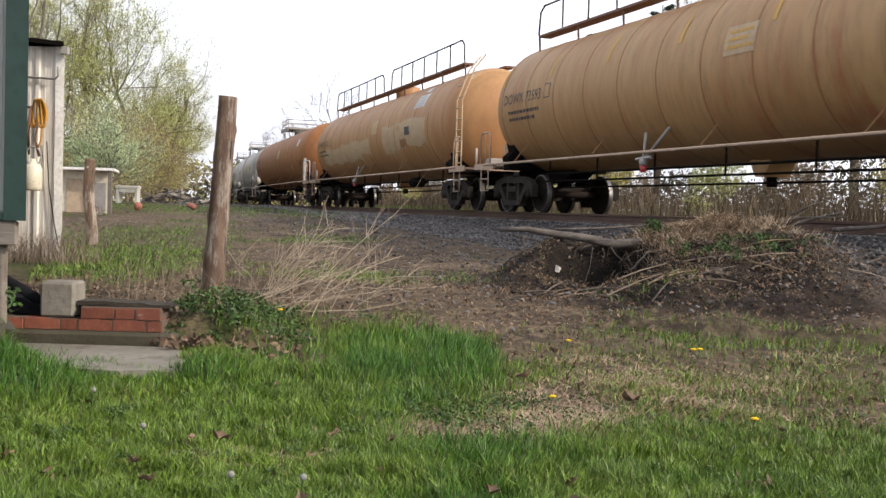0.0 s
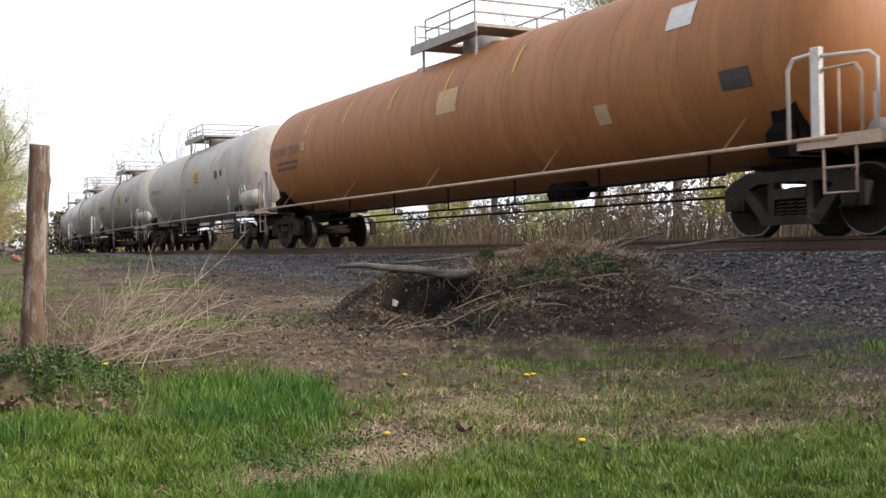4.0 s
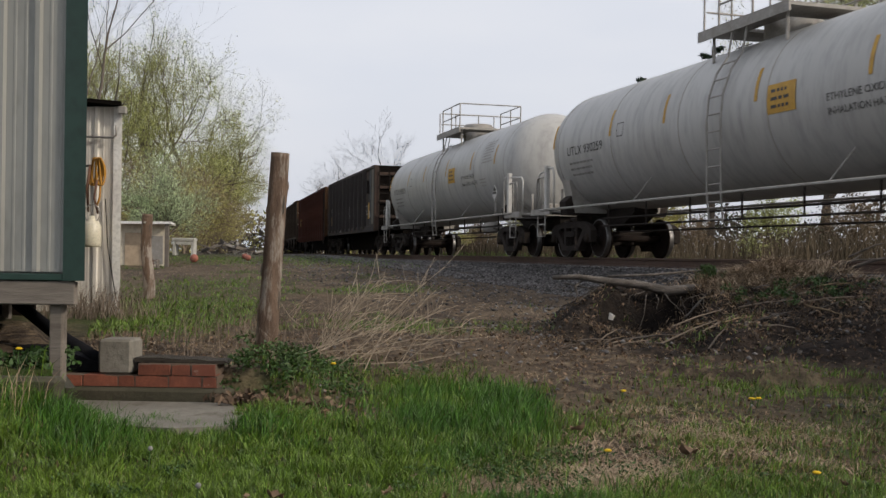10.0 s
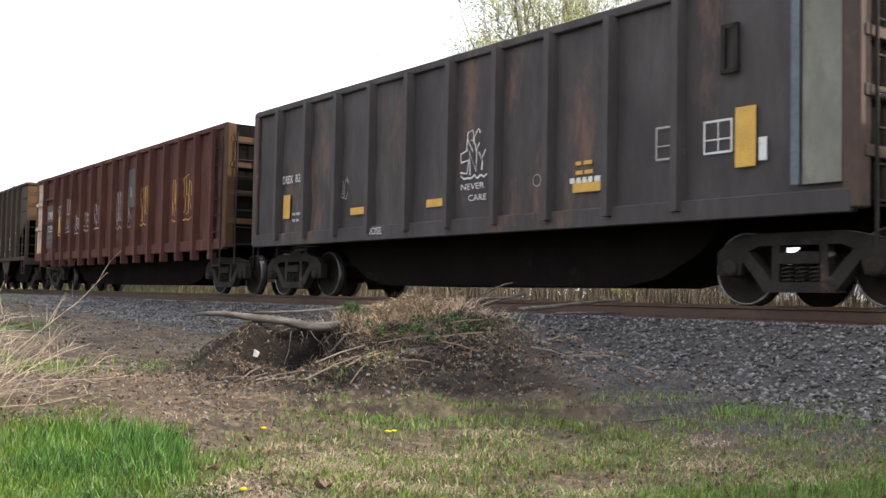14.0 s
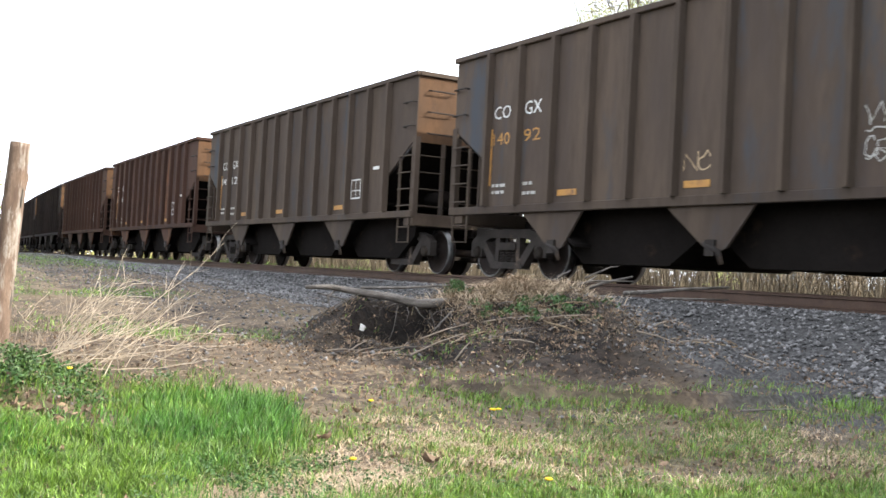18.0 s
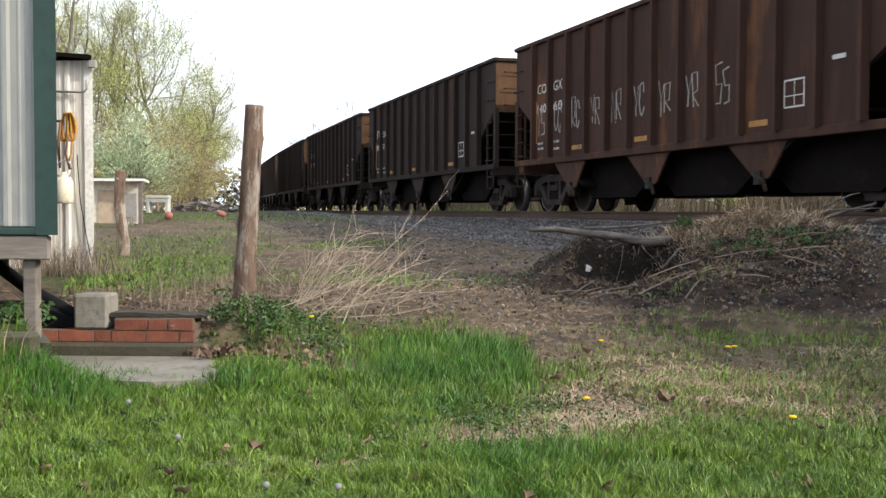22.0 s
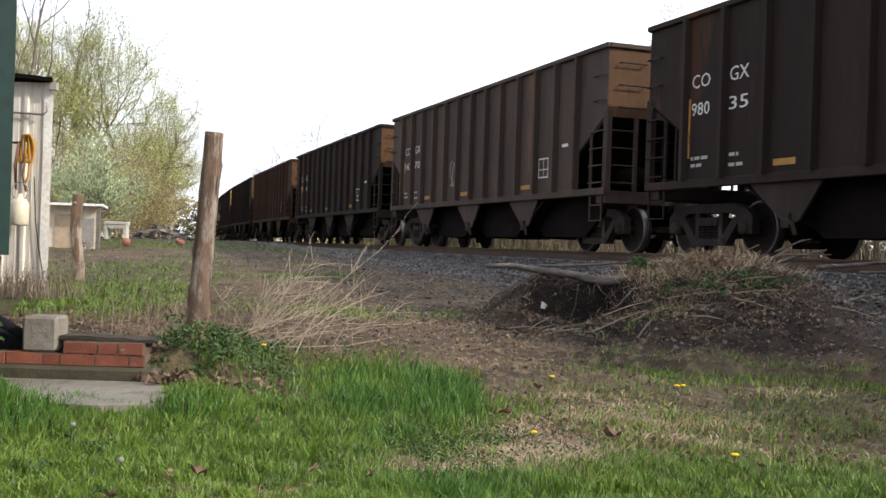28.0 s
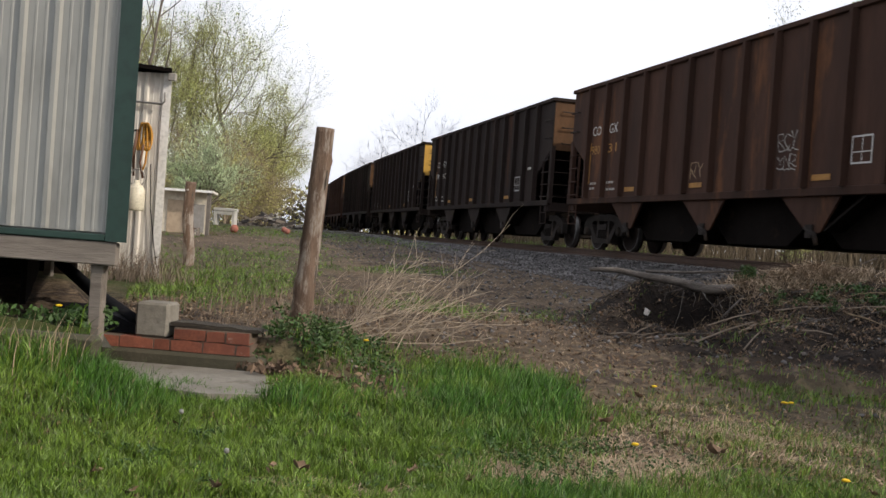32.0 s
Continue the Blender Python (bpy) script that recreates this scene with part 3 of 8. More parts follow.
# ---- the track ----
def rail_section(u):
    s = Shape()
    outline = [(-0.07, -0.18), (0.07, -0.18), (0.07, -0.165), (0.012, -0.145), (0.012, -0.05), (0.036, -0.038), (0.036, -0.006), (0.028, 0.0), (-0.028, 0.0),
               (-0.036, -0.006), (-0.036, -0.038), (-0.012, -0.05), (-0.012, -0.145), (-0.07, -0.165)]
    stations = [-60 + 4.0 * i for i in range(96)]
    rows = []
    for st in stations:
        for a, b in outline:
            x, y, _ = on_track(st, u + a)
            rows.append((x, y, RAIL + b))
    n = len(outline)
    s.add(rows, [(i * n + k, i * n + (k + 1) % n, (i + 1) * n + (k + 1) % n, (i + 1) * n + k) for i in range(len(stations) - 1) for k in range(n)])
    return s


track = thing("railway_track", "rusty steel rails on dark timber sleepers in gravel", "railway track", kind="structure")
for u in (-0.7525, 0.7525):
    part("rail", rail_section(u), "rail_steel", track, "rusty steel rail")


# ---- buildings ----
def ribbed(x0, x1, z0, z1, y, pitch, rib=0.035, depth=0.018):
    """A sheet of ribbed metal siding that faces -y."""
    s = Shape()
    edge = []
    x = x0
    while x < x1 - 1e-6:
        for dx, dy in ((0, 0), (rib * 0.3, -depth), (rib, -depth), (rib * 1.3, 0), (pitch * 0.42, 0), (pitch * 0.44, -depth * 0.14), (pitch * 0.50, -depth * 0.14), (pitch * 0.52, 0), (pitch * 0.72, 0), (pitch * 0.74, -depth * 0.14), (pitch * 0.80, -depth * 0.14), (pitch * 0.82, 0)):
            if x + dx <= x1:
                edge.append((x + dx, y + dy))
        x += pitch
    edge.append((x1, y))
    v = [(a, b, z) for z in (z0, z1) for a, b in edge] + [(a, y + 0.02, z) for z in (z0, z1) for a, _ in (edge[0], edge[-1])]
    n = len(edge)
    f = [(i, i + 1, n + i + 1, n + i) for i in range(n - 1)] + [(2 * n, 2 * n + 1, 2 * n + 3, 2 * n + 2)]
    return s.add(v, f)


def make_house():
    h = thing("house", "raised building with grey ribbed metal siding, green trim, timber posts", "building")
    x1, x0, y0, y1 = -2.14, -8.2, 5.2, 9.6
    slant = -0.47          # the flank runs away from the corner at an angle
    zb, zt = 0.78, 3.3
    flank = lambda y, dx=0.0: x1 + dx + slant * (y - y0)
    plan = lambda a, b, dx: [(x0, a), (flank(a, dx), a), (flank(b, dx), b), (x0, b)]
    part("wall", Shape().prism(plan(y0 + 0.025, y1, -0.03), zb, zt, "xy"), "siding", h)
    for i in range(6):
        b = x1 - 0.10 - 0.95 * i
        part("siding_panel", ribbed(b - 0.95, b, zb + 0.035, zt, y0, 0.19), "siding", h, "grey ribbed metal siding panel")
    part("corner_trim", Shape().prism([(x1 - 0.115, y0 - 0.024), (x1, y0 - 0.024), (flank(y0 + 0.16), y0 + 0.16), (flank(y0 + 0.16) - 0.012, y0 + 0.16), (x1 - 0.014, y0 - 0.008), (x1 - 0.115, y0 - 0.008)], zb - 0.01, zt, "xy"), "green_trim", h, "dark green metal corner trim")
    part("base_trim", Shape().box(x0, x1 - 0.117, y0 - 0.022, y0 + 0.02, zb - 0.01, zb + 0.025, 0.004), "green_trim", h, "dark green metal base trim")
    part("rim_beam", Shape().box(x0, x1 - 0.055, y0 - 0.012, y0 + 0.03, zb - 0.135, zb - 0.014, 0.006), "grey_timber", h, "weathered grey timber rim beam")
    part("side_beam", Shape().prism([(flank(y0 + 0.034, -0.055), y0 + 0.034), (flank(y1, -0.055), y1), (flank(y1, -0.1), y1), (flank(y0 + 0.034, -0.1), y0 + 0.034)], zb - 0.135, zb - 0.012, "xy"), "grey_timber", h)
    # Black underside puts the crawl-space shade into the colour.
    part("floor", Shape().prism(plan(y0 + 0.04, y1, -0.11), zb - 0.05, zb - 0.004, "xy"), "soot_and_shade", h)
    part("roof", Shape().prism([(x0 - 0.2, y0 - 0.3), (flank(y0 - 0.3, 0.05), y0 - 0.3), (flank(y1, 0.05), y1 + 0.2), (x0 - 0.2, y1 + 0.2)], zt, zt + 0.18, "xy"), "roof_metal", h)
    for x, y in ((-2.31, 5.26), (-4.6, 5.26), (-7.2, 5.26), (-4.5, 9.2), (-7.2, 9.2)):
        part("post", Shape().box(x - 0.034, x + 0.034, y - 0.034, y + 0.034, 0.20, zb - 0.136, 0.006), "grey_timber", h, "squared timber support post")
    # Added black panels in place of the unlit void beneath the house.
    part("skirting", Shape().box(x0, -4.4, y1 - 0.06, y1 - 0.02, 0.1, zb - 0.14), "soot_and_shade", h)
    part("skirting", Shape().prism([(flank(6.4, -0.62), 6.4), (flank(6.4, -0.58), 6.4), (flank(y1 - 0.1, -0.58), y1 - 0.1), (flank(y1 - 0.1, -0.62), y1 - 0.1)], 0.1, zb - 0.14, "xy"), "soot_and_shade", h)
    return h


make_house()


def make_shed():
    h = thing("shed", "small shed with weathered ribbed metal siding and a flat roof", "shed")
    x0, x1, y0, y1, zt = -8.0, -4.19, 11.2, 14.0, 2.52
    base = 0.18
    part("wall", Shape().prism([(x0, y0 + 0.025), (x1 - 0.012, y0 + 0.025), (x1 - 0.40 * (y1 - y0), y1), (x0, y1)], base, zt, "xy"), "siding_old", h)
    for i in range(4):
        b = x1 - 0.09 - 0.92 * i
        part("siding_panel", ribbed(b - 0.92, b, base + 0.02, zt, y0, 0.23, 0.05, 0.02), "siding_old", h, "pale weathered ribbed metal panel")
    part("corner_trim", Shape().prism([(x1 - 0.09, y0 - 0.022), (x1, y0 - 0.022), (x1 - 0.045, y0 + 0.1), (x1 - 0.055, y0 + 0.1), (x1 - 0.012, y0 - 0.01), (x1 - 0.09, y0 - 0.01)], base, zt, "xy"), "bright_white", h)
    part("roof", Shape().add([(x0 - 0.1, y0 - 0.12, zt + 0.34), (x1 + 0.03, y0 - 0.12, zt), (x1 - 1.1, y1, zt + 0.1), (x0 - 0.1, y1, zt + 0.34), (x0 - 0.1, y0 - 0.12, zt + 0.385), (x1 + 0.03, y0 - 0.12, zt + 0.045), (x1 - 1.1, y1, zt + 0.145), (x0 - 0.1, y1, zt + 0.385)], [(0, 1, 2, 3), (7, 6, 5, 4), (0, 4, 5, 1), (1, 5, 6, 2), (2, 6, 7, 3), (3, 7, 4, 0)]), "soot_and_shade", h, "dark flat roof sheet with an overhang")
    part("fascia", Shape().box(x1 - 0.02, x1 + 0.07, y0 - 0.10, y0 - 0.04, zt - 0.09, zt - 0.004, 0.01), "dull_white", h)
    # an iron arm for hanging things
    part("bracket", Shape().tube([(-4.75, y0 - 0.03, 2.19), (-4.27, y0 - 0.06, 2.17), (-4.22, y0 - 0.10, 2.20), (-4.225, y0 - 0.10, 2.30)], 0.012), "dull_white", h, "pale iron hanging bracket")
    part("hook", Shape().tube([(-4.62, y0 - 0.02, 1.86), (-4.5, y0 - 0.09, 1.86)], 0.012), "truck_iron", h)
    part("wire", Shape().tube([(-4.36, y0 - 0.03, 1.5), (-4.33, y0 - 0.03, 1.0), (-4.26, y0 - 0.04, 0.6), (-4.21, y0 - 0.04, 0.35)], 0.006), "truck_iron", h)
    return h


make_shed()


def make_hanging_things():
    y = 11.08
    rope = thing("rope_coil", "coiled yellow-orange rope hanging on the shed wall", "rope")
    for k in range(7):
        w = 0.026 + 0.012 * (k % 3)
        cx = -4.45 + 0.013 * k
        pts = [(cx + w * math.sin(a) + 0.03 * (1 - math.cos(a)) * (k - 3) / 6, y - 0.02 * math.cos(2 * a) - 0.006 * k, 1.79 + 0.15 * math.cos(a)) for a in (6.283 * j / 16 for j in range(17))]
        part("loop", Shape().tube(pts, 0.011, 6), "rope", rope)
    part("tail", Shape().tube([(-4.38, y, 1.66), (-4.39, y, 1.5), (-4.42, y - 0.01, 1.4)], 0.012), "rope", rope)
    part("strap", Shape().tube([(-4.50, y, 1.86), (-4.53, y, 1.6), (-4.515, y, 1.35)], [0.014, 0.02, 0.012]).tube([(-4.40, y - 0.05, 1.7), (-4.43, y - 0.05, 1.5), (-4.39, y - 0.04, 1.33)], 0.013), "pole_rust", rope, "dark leather straps")
    jug = thing("plastic_jug", "off-white plastic jug hanging on a wire by the shed wall", "jug")
    prof = [(0.965, 0.0), (0.965, 0.085), (0.985, 0.098), (1.19, 0.098), (1.235, 0.075), (1.27, 0.032), (1.305, 0.03), (1.305, 0.0)]
    part("body", Shape().turned(prof, "z", (-4.45, y - 0.05, 0), 18), "jug", jug)
    part("handle", Shape().tube([(-4.45 + 0.085 * math.cos(a), y - 0.05, 1.33 + 0.10 * math.sin(a)) for a in (6.283 * j / 18 for j in range(19))], 0.008), "dull_white", jug, "white wire loop handle")
    return rope


make_hanging_things()


def make_low_building():
    h = thing("outbuilding", "low pale block building with a flat overhanging roof", "building")
    x0, x1, y0, y1 = -16.0, -8.48, 26.0, 27.6
    z0, zt = 0.4, 1.62
    plan = lambda a, b, dx: [(x0, a), (x1 + dx, a), ((x1 + dx) * b / y0, b), (x0, b)]
    part("wall", Shape().prism(plan(y0, y1, 0), z0, zt, "xy"), "cream_wall", h)
    part("roof", Shape().prism(plan(y0 - 0.4, y1 + 0.2, 0.22), zt, zt + 0.06, "xy"), "bright_white", h, "thin pale roof slab")
    part("door", Shape().box(x1 - 1.1, x1 - 0.55, y0 - 0.03, y0 - 0.003, z0, zt - 0.22, 0.01), "tan_wall", h)
    part("panel", Shape().box(x1 - 0.45, x1 - 0.1, y0 - 0.03, y0 - 0.003, z0 + 0.2, zt - 0.3, 0.01), "dull_white", h)
    part("post", Shape().box(x1 + 0.05, x1 + 0.14, y0 - 0.36, y0 - 0.27, z0, zt), "grey_timber", h)
    return h


make_low_building()


def make_far_house():
    h = thing("neighbour_house", "low house with a pale metal roof beyond the track", "house")
    x0, x1, y0, y1 = 16.0, 27.0, 26.0, 34.0
    z0, zt = 0.0, 1.05
    part("wall", Shape().box(x0, x1, y0, y1, z0, zt), "tan_wall", h)
    part("roof", Shape().prism([(y0 - 0.6, zt), (y1 + 0.6, zt), ((y0 + y1) / 2, zt + 1.1)], x0 - 0.5, x1 + 0.5, "yz"), "roof_metal", h, "pale ribbed metal roof")
    for x in (17.1, 19.7, 21.9, 24.3):
        w = part("window", Shape().box(x - 0.5, x + 0.5, y0 - 0.05, y0 - 0.004, 0.2, 0.85, 0.02), "dull_white", h)
        part("pane", Shape().box(x - 0.42, x + 0.42, y0 - 0.06, y0 - 0.052, 0.27, 0.78), "dark_glass", w)
    for i in range(11):
        part("fence_board", Shape().box(16.4 + 0.52 * i, 16.86 + 0.52 * i, y0 - 3.04, y0 - 3.0, 0.1, 0.95 + 0.05 * (i % 3), 0.005), "grey_timber", h)
    return h


make_far_house()


# ---- step, slab and block by the house ----
def make_step():
    wall = thing("brick_step", "low step of worn red bricks on a concrete footing", "brick step", kind="structure")
    part("footing", Shape().box(-2.68, -1.58, 5.92, 6.16, -0.12, 0.128, 0.02), "mossy", wall, "stained concrete footing")
    part("rotten_board", Shape().prism([(-2.165, 0.274), (-1.64, 0.268), (-1.60, 0.278), (-1.63, 0.289), (-1.72, 0.285), (-1.80, 0.296), (-1.88, 0.292), (-2.02, 0.301), (-2.165, 0.297)], 5.985, 6.17), "rotten_wood", wall, "rotten timber edge with dark soil")
    part("mortar", Shape().box(-2.655, -1.66, 5.953, 6.15, 0.129, 0.196), "mortar", wall)
    part("mortar", Shape().box(-2.13, -1.67, 5.958, 6.15, 0.1965, 0.268), "mortar", wall)
    rnd = random.Random(31)
    for x, row, z in ((-2.655, (0.20, 0.21, 0.10, 0.20, 0.20, 0.09), 0.131), (-2.13, (0.20, 0.12, 0.145), 0.200)):
        for w in row:
            y, top = 5.945 + rnd.uniform(-0.004, 0.005), z + 0.066 + rnd.uniform(-0.003, 0.002)
            a, c = x + rnd.uniform(0.002, 0.006), x + w - rnd.uniform(0.004, 0.009)
            face = [(a, z + 0.002), (c, z + rnd.uniform(0.0, 0.005)), (c - rnd.uniform(0, 0.004), top - rnd.uniform(0, 0.008)), ((a + c) / 2, top), (a + rnd.uniform(0, 0.004), top - rnd.uniform(0, 0.008))]
            part("brick", Shape().prism(face, y, y + 0.105), "brick", wall)
            x += w
    slab = thing("concrete_slab", "cracked grey concrete slab at the foot of the step", "concrete slab")
    part("slab", Shape().prism([(-2.58, 5.90), (-1.58, 5.90), (-1.28, 5.45), (-1.34, 5.14), (-1.62, 5.02), (-1.95, 5.08), (-2.20, 5.16)], -0.06, 0.055, "xy"), "concrete", slab)
    block = thing("concrete_block", "square weathered concrete block set on the brick step", "concrete block")
    part("block", Shape().box(-2.375, -2.175, 5.965, 6.165, 0.200, 0.405, 0.014), "concrete", block)
    kerb = thing("edging_beam", "mossy timber edging under the house front", "edging", kind="structure")
    part("beam", Shape().box(-8.0, -2.17, 4.94, 5.04, -0.1, 0.30, 0.02), "mossy", kerb)
    part("side_board", Shape().prism([(-2.175, 5.045), (-2.125, 5.045), (-2.58, 5.93), (-2.63, 5.93)], -0.1, 0.24, "xy"), "mossy", kerb)
    tray = thing("black_downspout", "black plastic drain pipe lying under the house", "drain pipe")
    part("pipe", Shape().tube([(-3.35, 7.0, 0.55), (-2.85, 6.45, 0.40), (-2.42, 6.1, 0.27)], 0.042, 10), "black_plastic", tray)
    part("channel", Shape().prism([(-2.62, 0.205), (-2.40, 0.205), (-2.40, 0.25), (-2.62, 0.33)], 6.06, 6.16), "black_plastic", tray)
    part("lid", Shape().box(-2.95, -2.72, 6.1, 6.3, 0.22, 0.34, 0.01), "black_plastic", tray)


make_step()


def make_post(name, foot, top, r, label, crook=0.0, cap=False):
    h = thing(name, label, "post")
    f, t = Vector(foot), Vector(top)
    f.z -= 0.15
    rnd = random.Random(int(foot[0] * 100))
    pts, rad = [], []
    rings, sides = 36, 20
    for i in range(rings):
        k = i / (rings - 1)
        p = f.lerp(t, k)
        p.x += crook * math.sin(k * 7)
        pts.append(p)
        rad.append(r * (1.06 - 0.12 * k))
    shaft = Shape().tube(pts, rad, sides)
    knots = [(rnd.uniform(0.15, 0.95), rnd.uniform(0, 6.28), rnd.uniform(0.006, 0.014)) for _ in range(9)]
    for n, q in enumerate(shaft.v):
        k, a = n // sides / (rings - 1), 6.283 * (n % sides) / sides
        c = pts[n // sides]
        out = 1 + 0.025 * math.sin(3 * a + 5 * k) + 0.022 * math.sin(8 * a - 3 * k) + rnd.uniform(-0.022, 0.022)
        grow = sum(b * math.exp(-((k - kk) / 0.02) ** 2 - (((a - aa + 3.14) % 6.283 - 3.14) / 0.45) ** 2) for kk, aa, b in knots) / r
        shaft.v[n] = tuple(c + (Vector(q) - c) * (out + grow))
    part("shaft", shaft, "post_timber", h)
    for i in range(4):
        k, a = rnd.uniform(0.15, 0.85), rnd.uniform(3.4, 6.0)
        p = f.lerp(t, k) + Vector((crook * math.sin(k * 7), 0, 0))
        side = Vector((math.cos(a), math.sin(a), 0)) * r * 1.02
        part("bark_strip", Shape().tube([p + side, p + side * 1.03 + Vector((0.004, 0, 0.05)), p + side + Vector((0.008, 0, rnd.uniform(0.08, 0.13)))], [0.004, 0.008, 0.003], 5), "bark", h, "peeling strip of grey bark")
    if cap:
        part("insulator", Shape().tube([t + Vector((0, -r, -0.12)), t + Vector((0.0, -r - 0.03, -0.12))], 0.015, 8), "dull_white", h)
    return h


make_post("fence_post", (-1.62, 7.0, 0.22), (-1.53, 7.02, 1.61), 0.068, "leaning round timber fence post with peeling bark")
make_post("fence_post", (-4.83, 14.0, 0.28), (-4.87, 14.0, 1.44), 0.075, "crooked old timber fence post by the shed", 0.02, True)


def make_yard_things():
    b = thing("garden_bench", "low white painted bench lying in the grass", "bench")
    x0, x1, y, z = -11.5, -10.7, 36.0, gz(-11.1, 36)
    part("seat", Shape().box(x0, x1, y - 0.2, y + 0.2, z + 0.50, z + 0.62, 0.02), "white_paint", b)
    for x in (x0 + 0.02, x1 - 0.12):
        part("leg", Shape().box(x, x + 0.10, y - 0.18, y + 0.18, z, z + 0.50, 0.01), "white_paint", b)
    part("back_rail", Shape().box(x0 + 0.14, x1 - 0.14, y - 0.19, y - 0.15, z + 0.38, z + 0.49, 0.01), "white_paint", b)
    for x, y, r in ((-8.55, 28.6, 0.12), (-7.6, 31.0, 0.09), (-7.95, 32.0, 0.09)):
        ball = thing("ball", "faded orange-red ball lying in the yard", "ball", group="balls in the yard")
        z = gz(x, y) + r * 0.95
        part("shell", Shape().turned([(-r * math.cos(a), r * math.sin(a)) for a in (math.pi * k / 10 for k in range(11))], "z", (x, y, z), 16), "orange_ball", ball)
    pile = thing("scrap_heap", "heap of dark scrap boards and rubbish", "scrap heap")
    rnd = random.Random(5)
    for i in range(46):
        x, y = rnd.uniform(-11.6, -9.4), rnd.uniform(39, 41)
        h = 0.5 * (1 - ((x + 10.5) / 1.2) ** 2)
        a, l = rnd.uniform(0, 3.14), rnd.uniform(0.3, 0.8)
        p = Vector((x, y, gz(x, y) + rnd.uniform(0.0, max(0.05, h))))
        d = Vector((math.cos(a), math.sin(a), rnd.uniform(-0.4, 0.5))) * l / 2
        part("board", Shape().tube([p - d, p + d], rnd.uniform(0.03, 0.09), 4), rnd.choice(["scrap", "scrap", "dull_white", "grey_timber"]), pile)
    crate = thing("wood_crate", "small weathered wooden crate beside the old post", "crate")
    x, y = -8.25, 24.0
    z = gz(x, y)
    for dx in (0, 0.15):
        part("upright", Shape().box(x + dx, x + dx + 0.03, y, y + 0.2, z, z + 0.22), "grey_timber", crate)
    for dz in (0.03, 0.10, 0.17):
        part("slat", Shape().box(x - 0.01, x + 0.19, y - 0.025, y - 0.003, z + dz, z + dz + 0.035), "post_timber", crate)


make_yard_things()


# ---- the train ----
# Local axes of a car: x ahead, -y to the camera's side, z up from the rails.
WHEEL = 0.42


def wheelset_shape():
    s = Shape()
    s.tube([(0, -0.95, 0), (0, 0.95, 0)], 0.075, 10)
    for k in (-1, 1):
        prof = [(0.67 * k, 0.0), (0.69 * k, 0.16), (0.72 * k, 0.33), (0.675 * k, 0.36), (0.675 * k, 0.445), (0.70 * k, 0.445), (0.715 * k, 0.42), (0.81 * k, WHEEL), (0.81 * k, 0.36), (0.755 * k, 0.33), (0.77 * k, 0.15), (0.80 * k, 0.13), (0.80 * k, 0.0)]
        s.turned(prof, "y", (0, 0, 0), 28)
    return s


def tread_shape():
    s = Shape()
    for k in (-1, 1):
        s.turned([(0.712 * k, WHEEL + 0.003), (0.806 * k, WHEEL + 0.003), (0.814 * k, WHEEL - 0.006), (0.814 * k, WHEEL - 0.020), (0.811 * k, WHEEL - 0.022)], "y", (0, 0, 0), 28)
    return s


def sideframe_shape(y):
    """Cast side frame: a bowed top member, sloping arms, two triangular windows and a spring window."""
    s = Shape()
    top = [(-1.08, 0.34), (-1.08, 0.60), (-0.92, 0.72), (-0.55, 0.80), (0.55, 0.80), (0.92, 0.72), (1.08, 0.60), (1.08, 0.34), (0.76, 0.34), (0.72, 0.58), (0.50, 0.66), (-0.50, 0.66), (-0.72, 0.58), (-0.76, 0.34)]
    s.prism(top, y - 0.07, y + 0.07)
    for k in (-1, 1):
        s.prism([(0.80 * k, 0.58), (0.64 * k, 0.60), (0.30 * k, 0.24), (0.44 * k, 0.16)], y - 0.075, y + 0.075)
        s.prism([(0.24 * k, 0.68), (0.34 * k, 0.68), (0.36 * k, 0.20), (0.26 * k, 0.20)], y - 0.065, y + 0.065)
    s.prism([(-0.46, 0.15), (0.46, 0.15), (0.42, 0.26), (-0.42, 0.26)], y - 0.09, y + 0.09)
    return s


def cap_shape(y):
    s = Shape().turned([(y - 0.12, 0.0), (y - 0.12, 0.06), (y - 0.115, 0.085), (y - 0.09, 0.105), (y + 0.07, 0.11)] if y < 0 else [(y + 0.12, 0.0), (y + 0.12, 0.06), (y + 0.115, 0.085), (y + 0.09, 0.105), (y - 0.07, 0.11)], "y", (0, 0, 0), 14)
    for k in range(3):
        a, e = 0.5 + 2.094 * k, y - 0.125 if y < 0 else y + 0.125
        s.tube([(0.055 * math.cos(a), e, 0.055 * math.sin(a)), (0.055 * math.cos(a), e + (0.03 if y < 0 else -0.03), 0.055 * math.sin(a))], 0.017, 6)
    return s


def spring_shape(y):
    s = Shape()
    for x in (-0.17, 0.0, 0.17):
        pts = [(x + 0.065 * math.cos(a), y + 0.065 * math.sin(a), 0.25 + 0.22 * i / 40) for i, a in ((i, 6.283 * 5 * i / 40) for i in range(41))]
        s.tube(pts, 0.014, 5)
    s.box(-0.25, 0.25, y - 0.09, y + 0.09, 0.46, 0.58)
    return s


SPINNERS = []


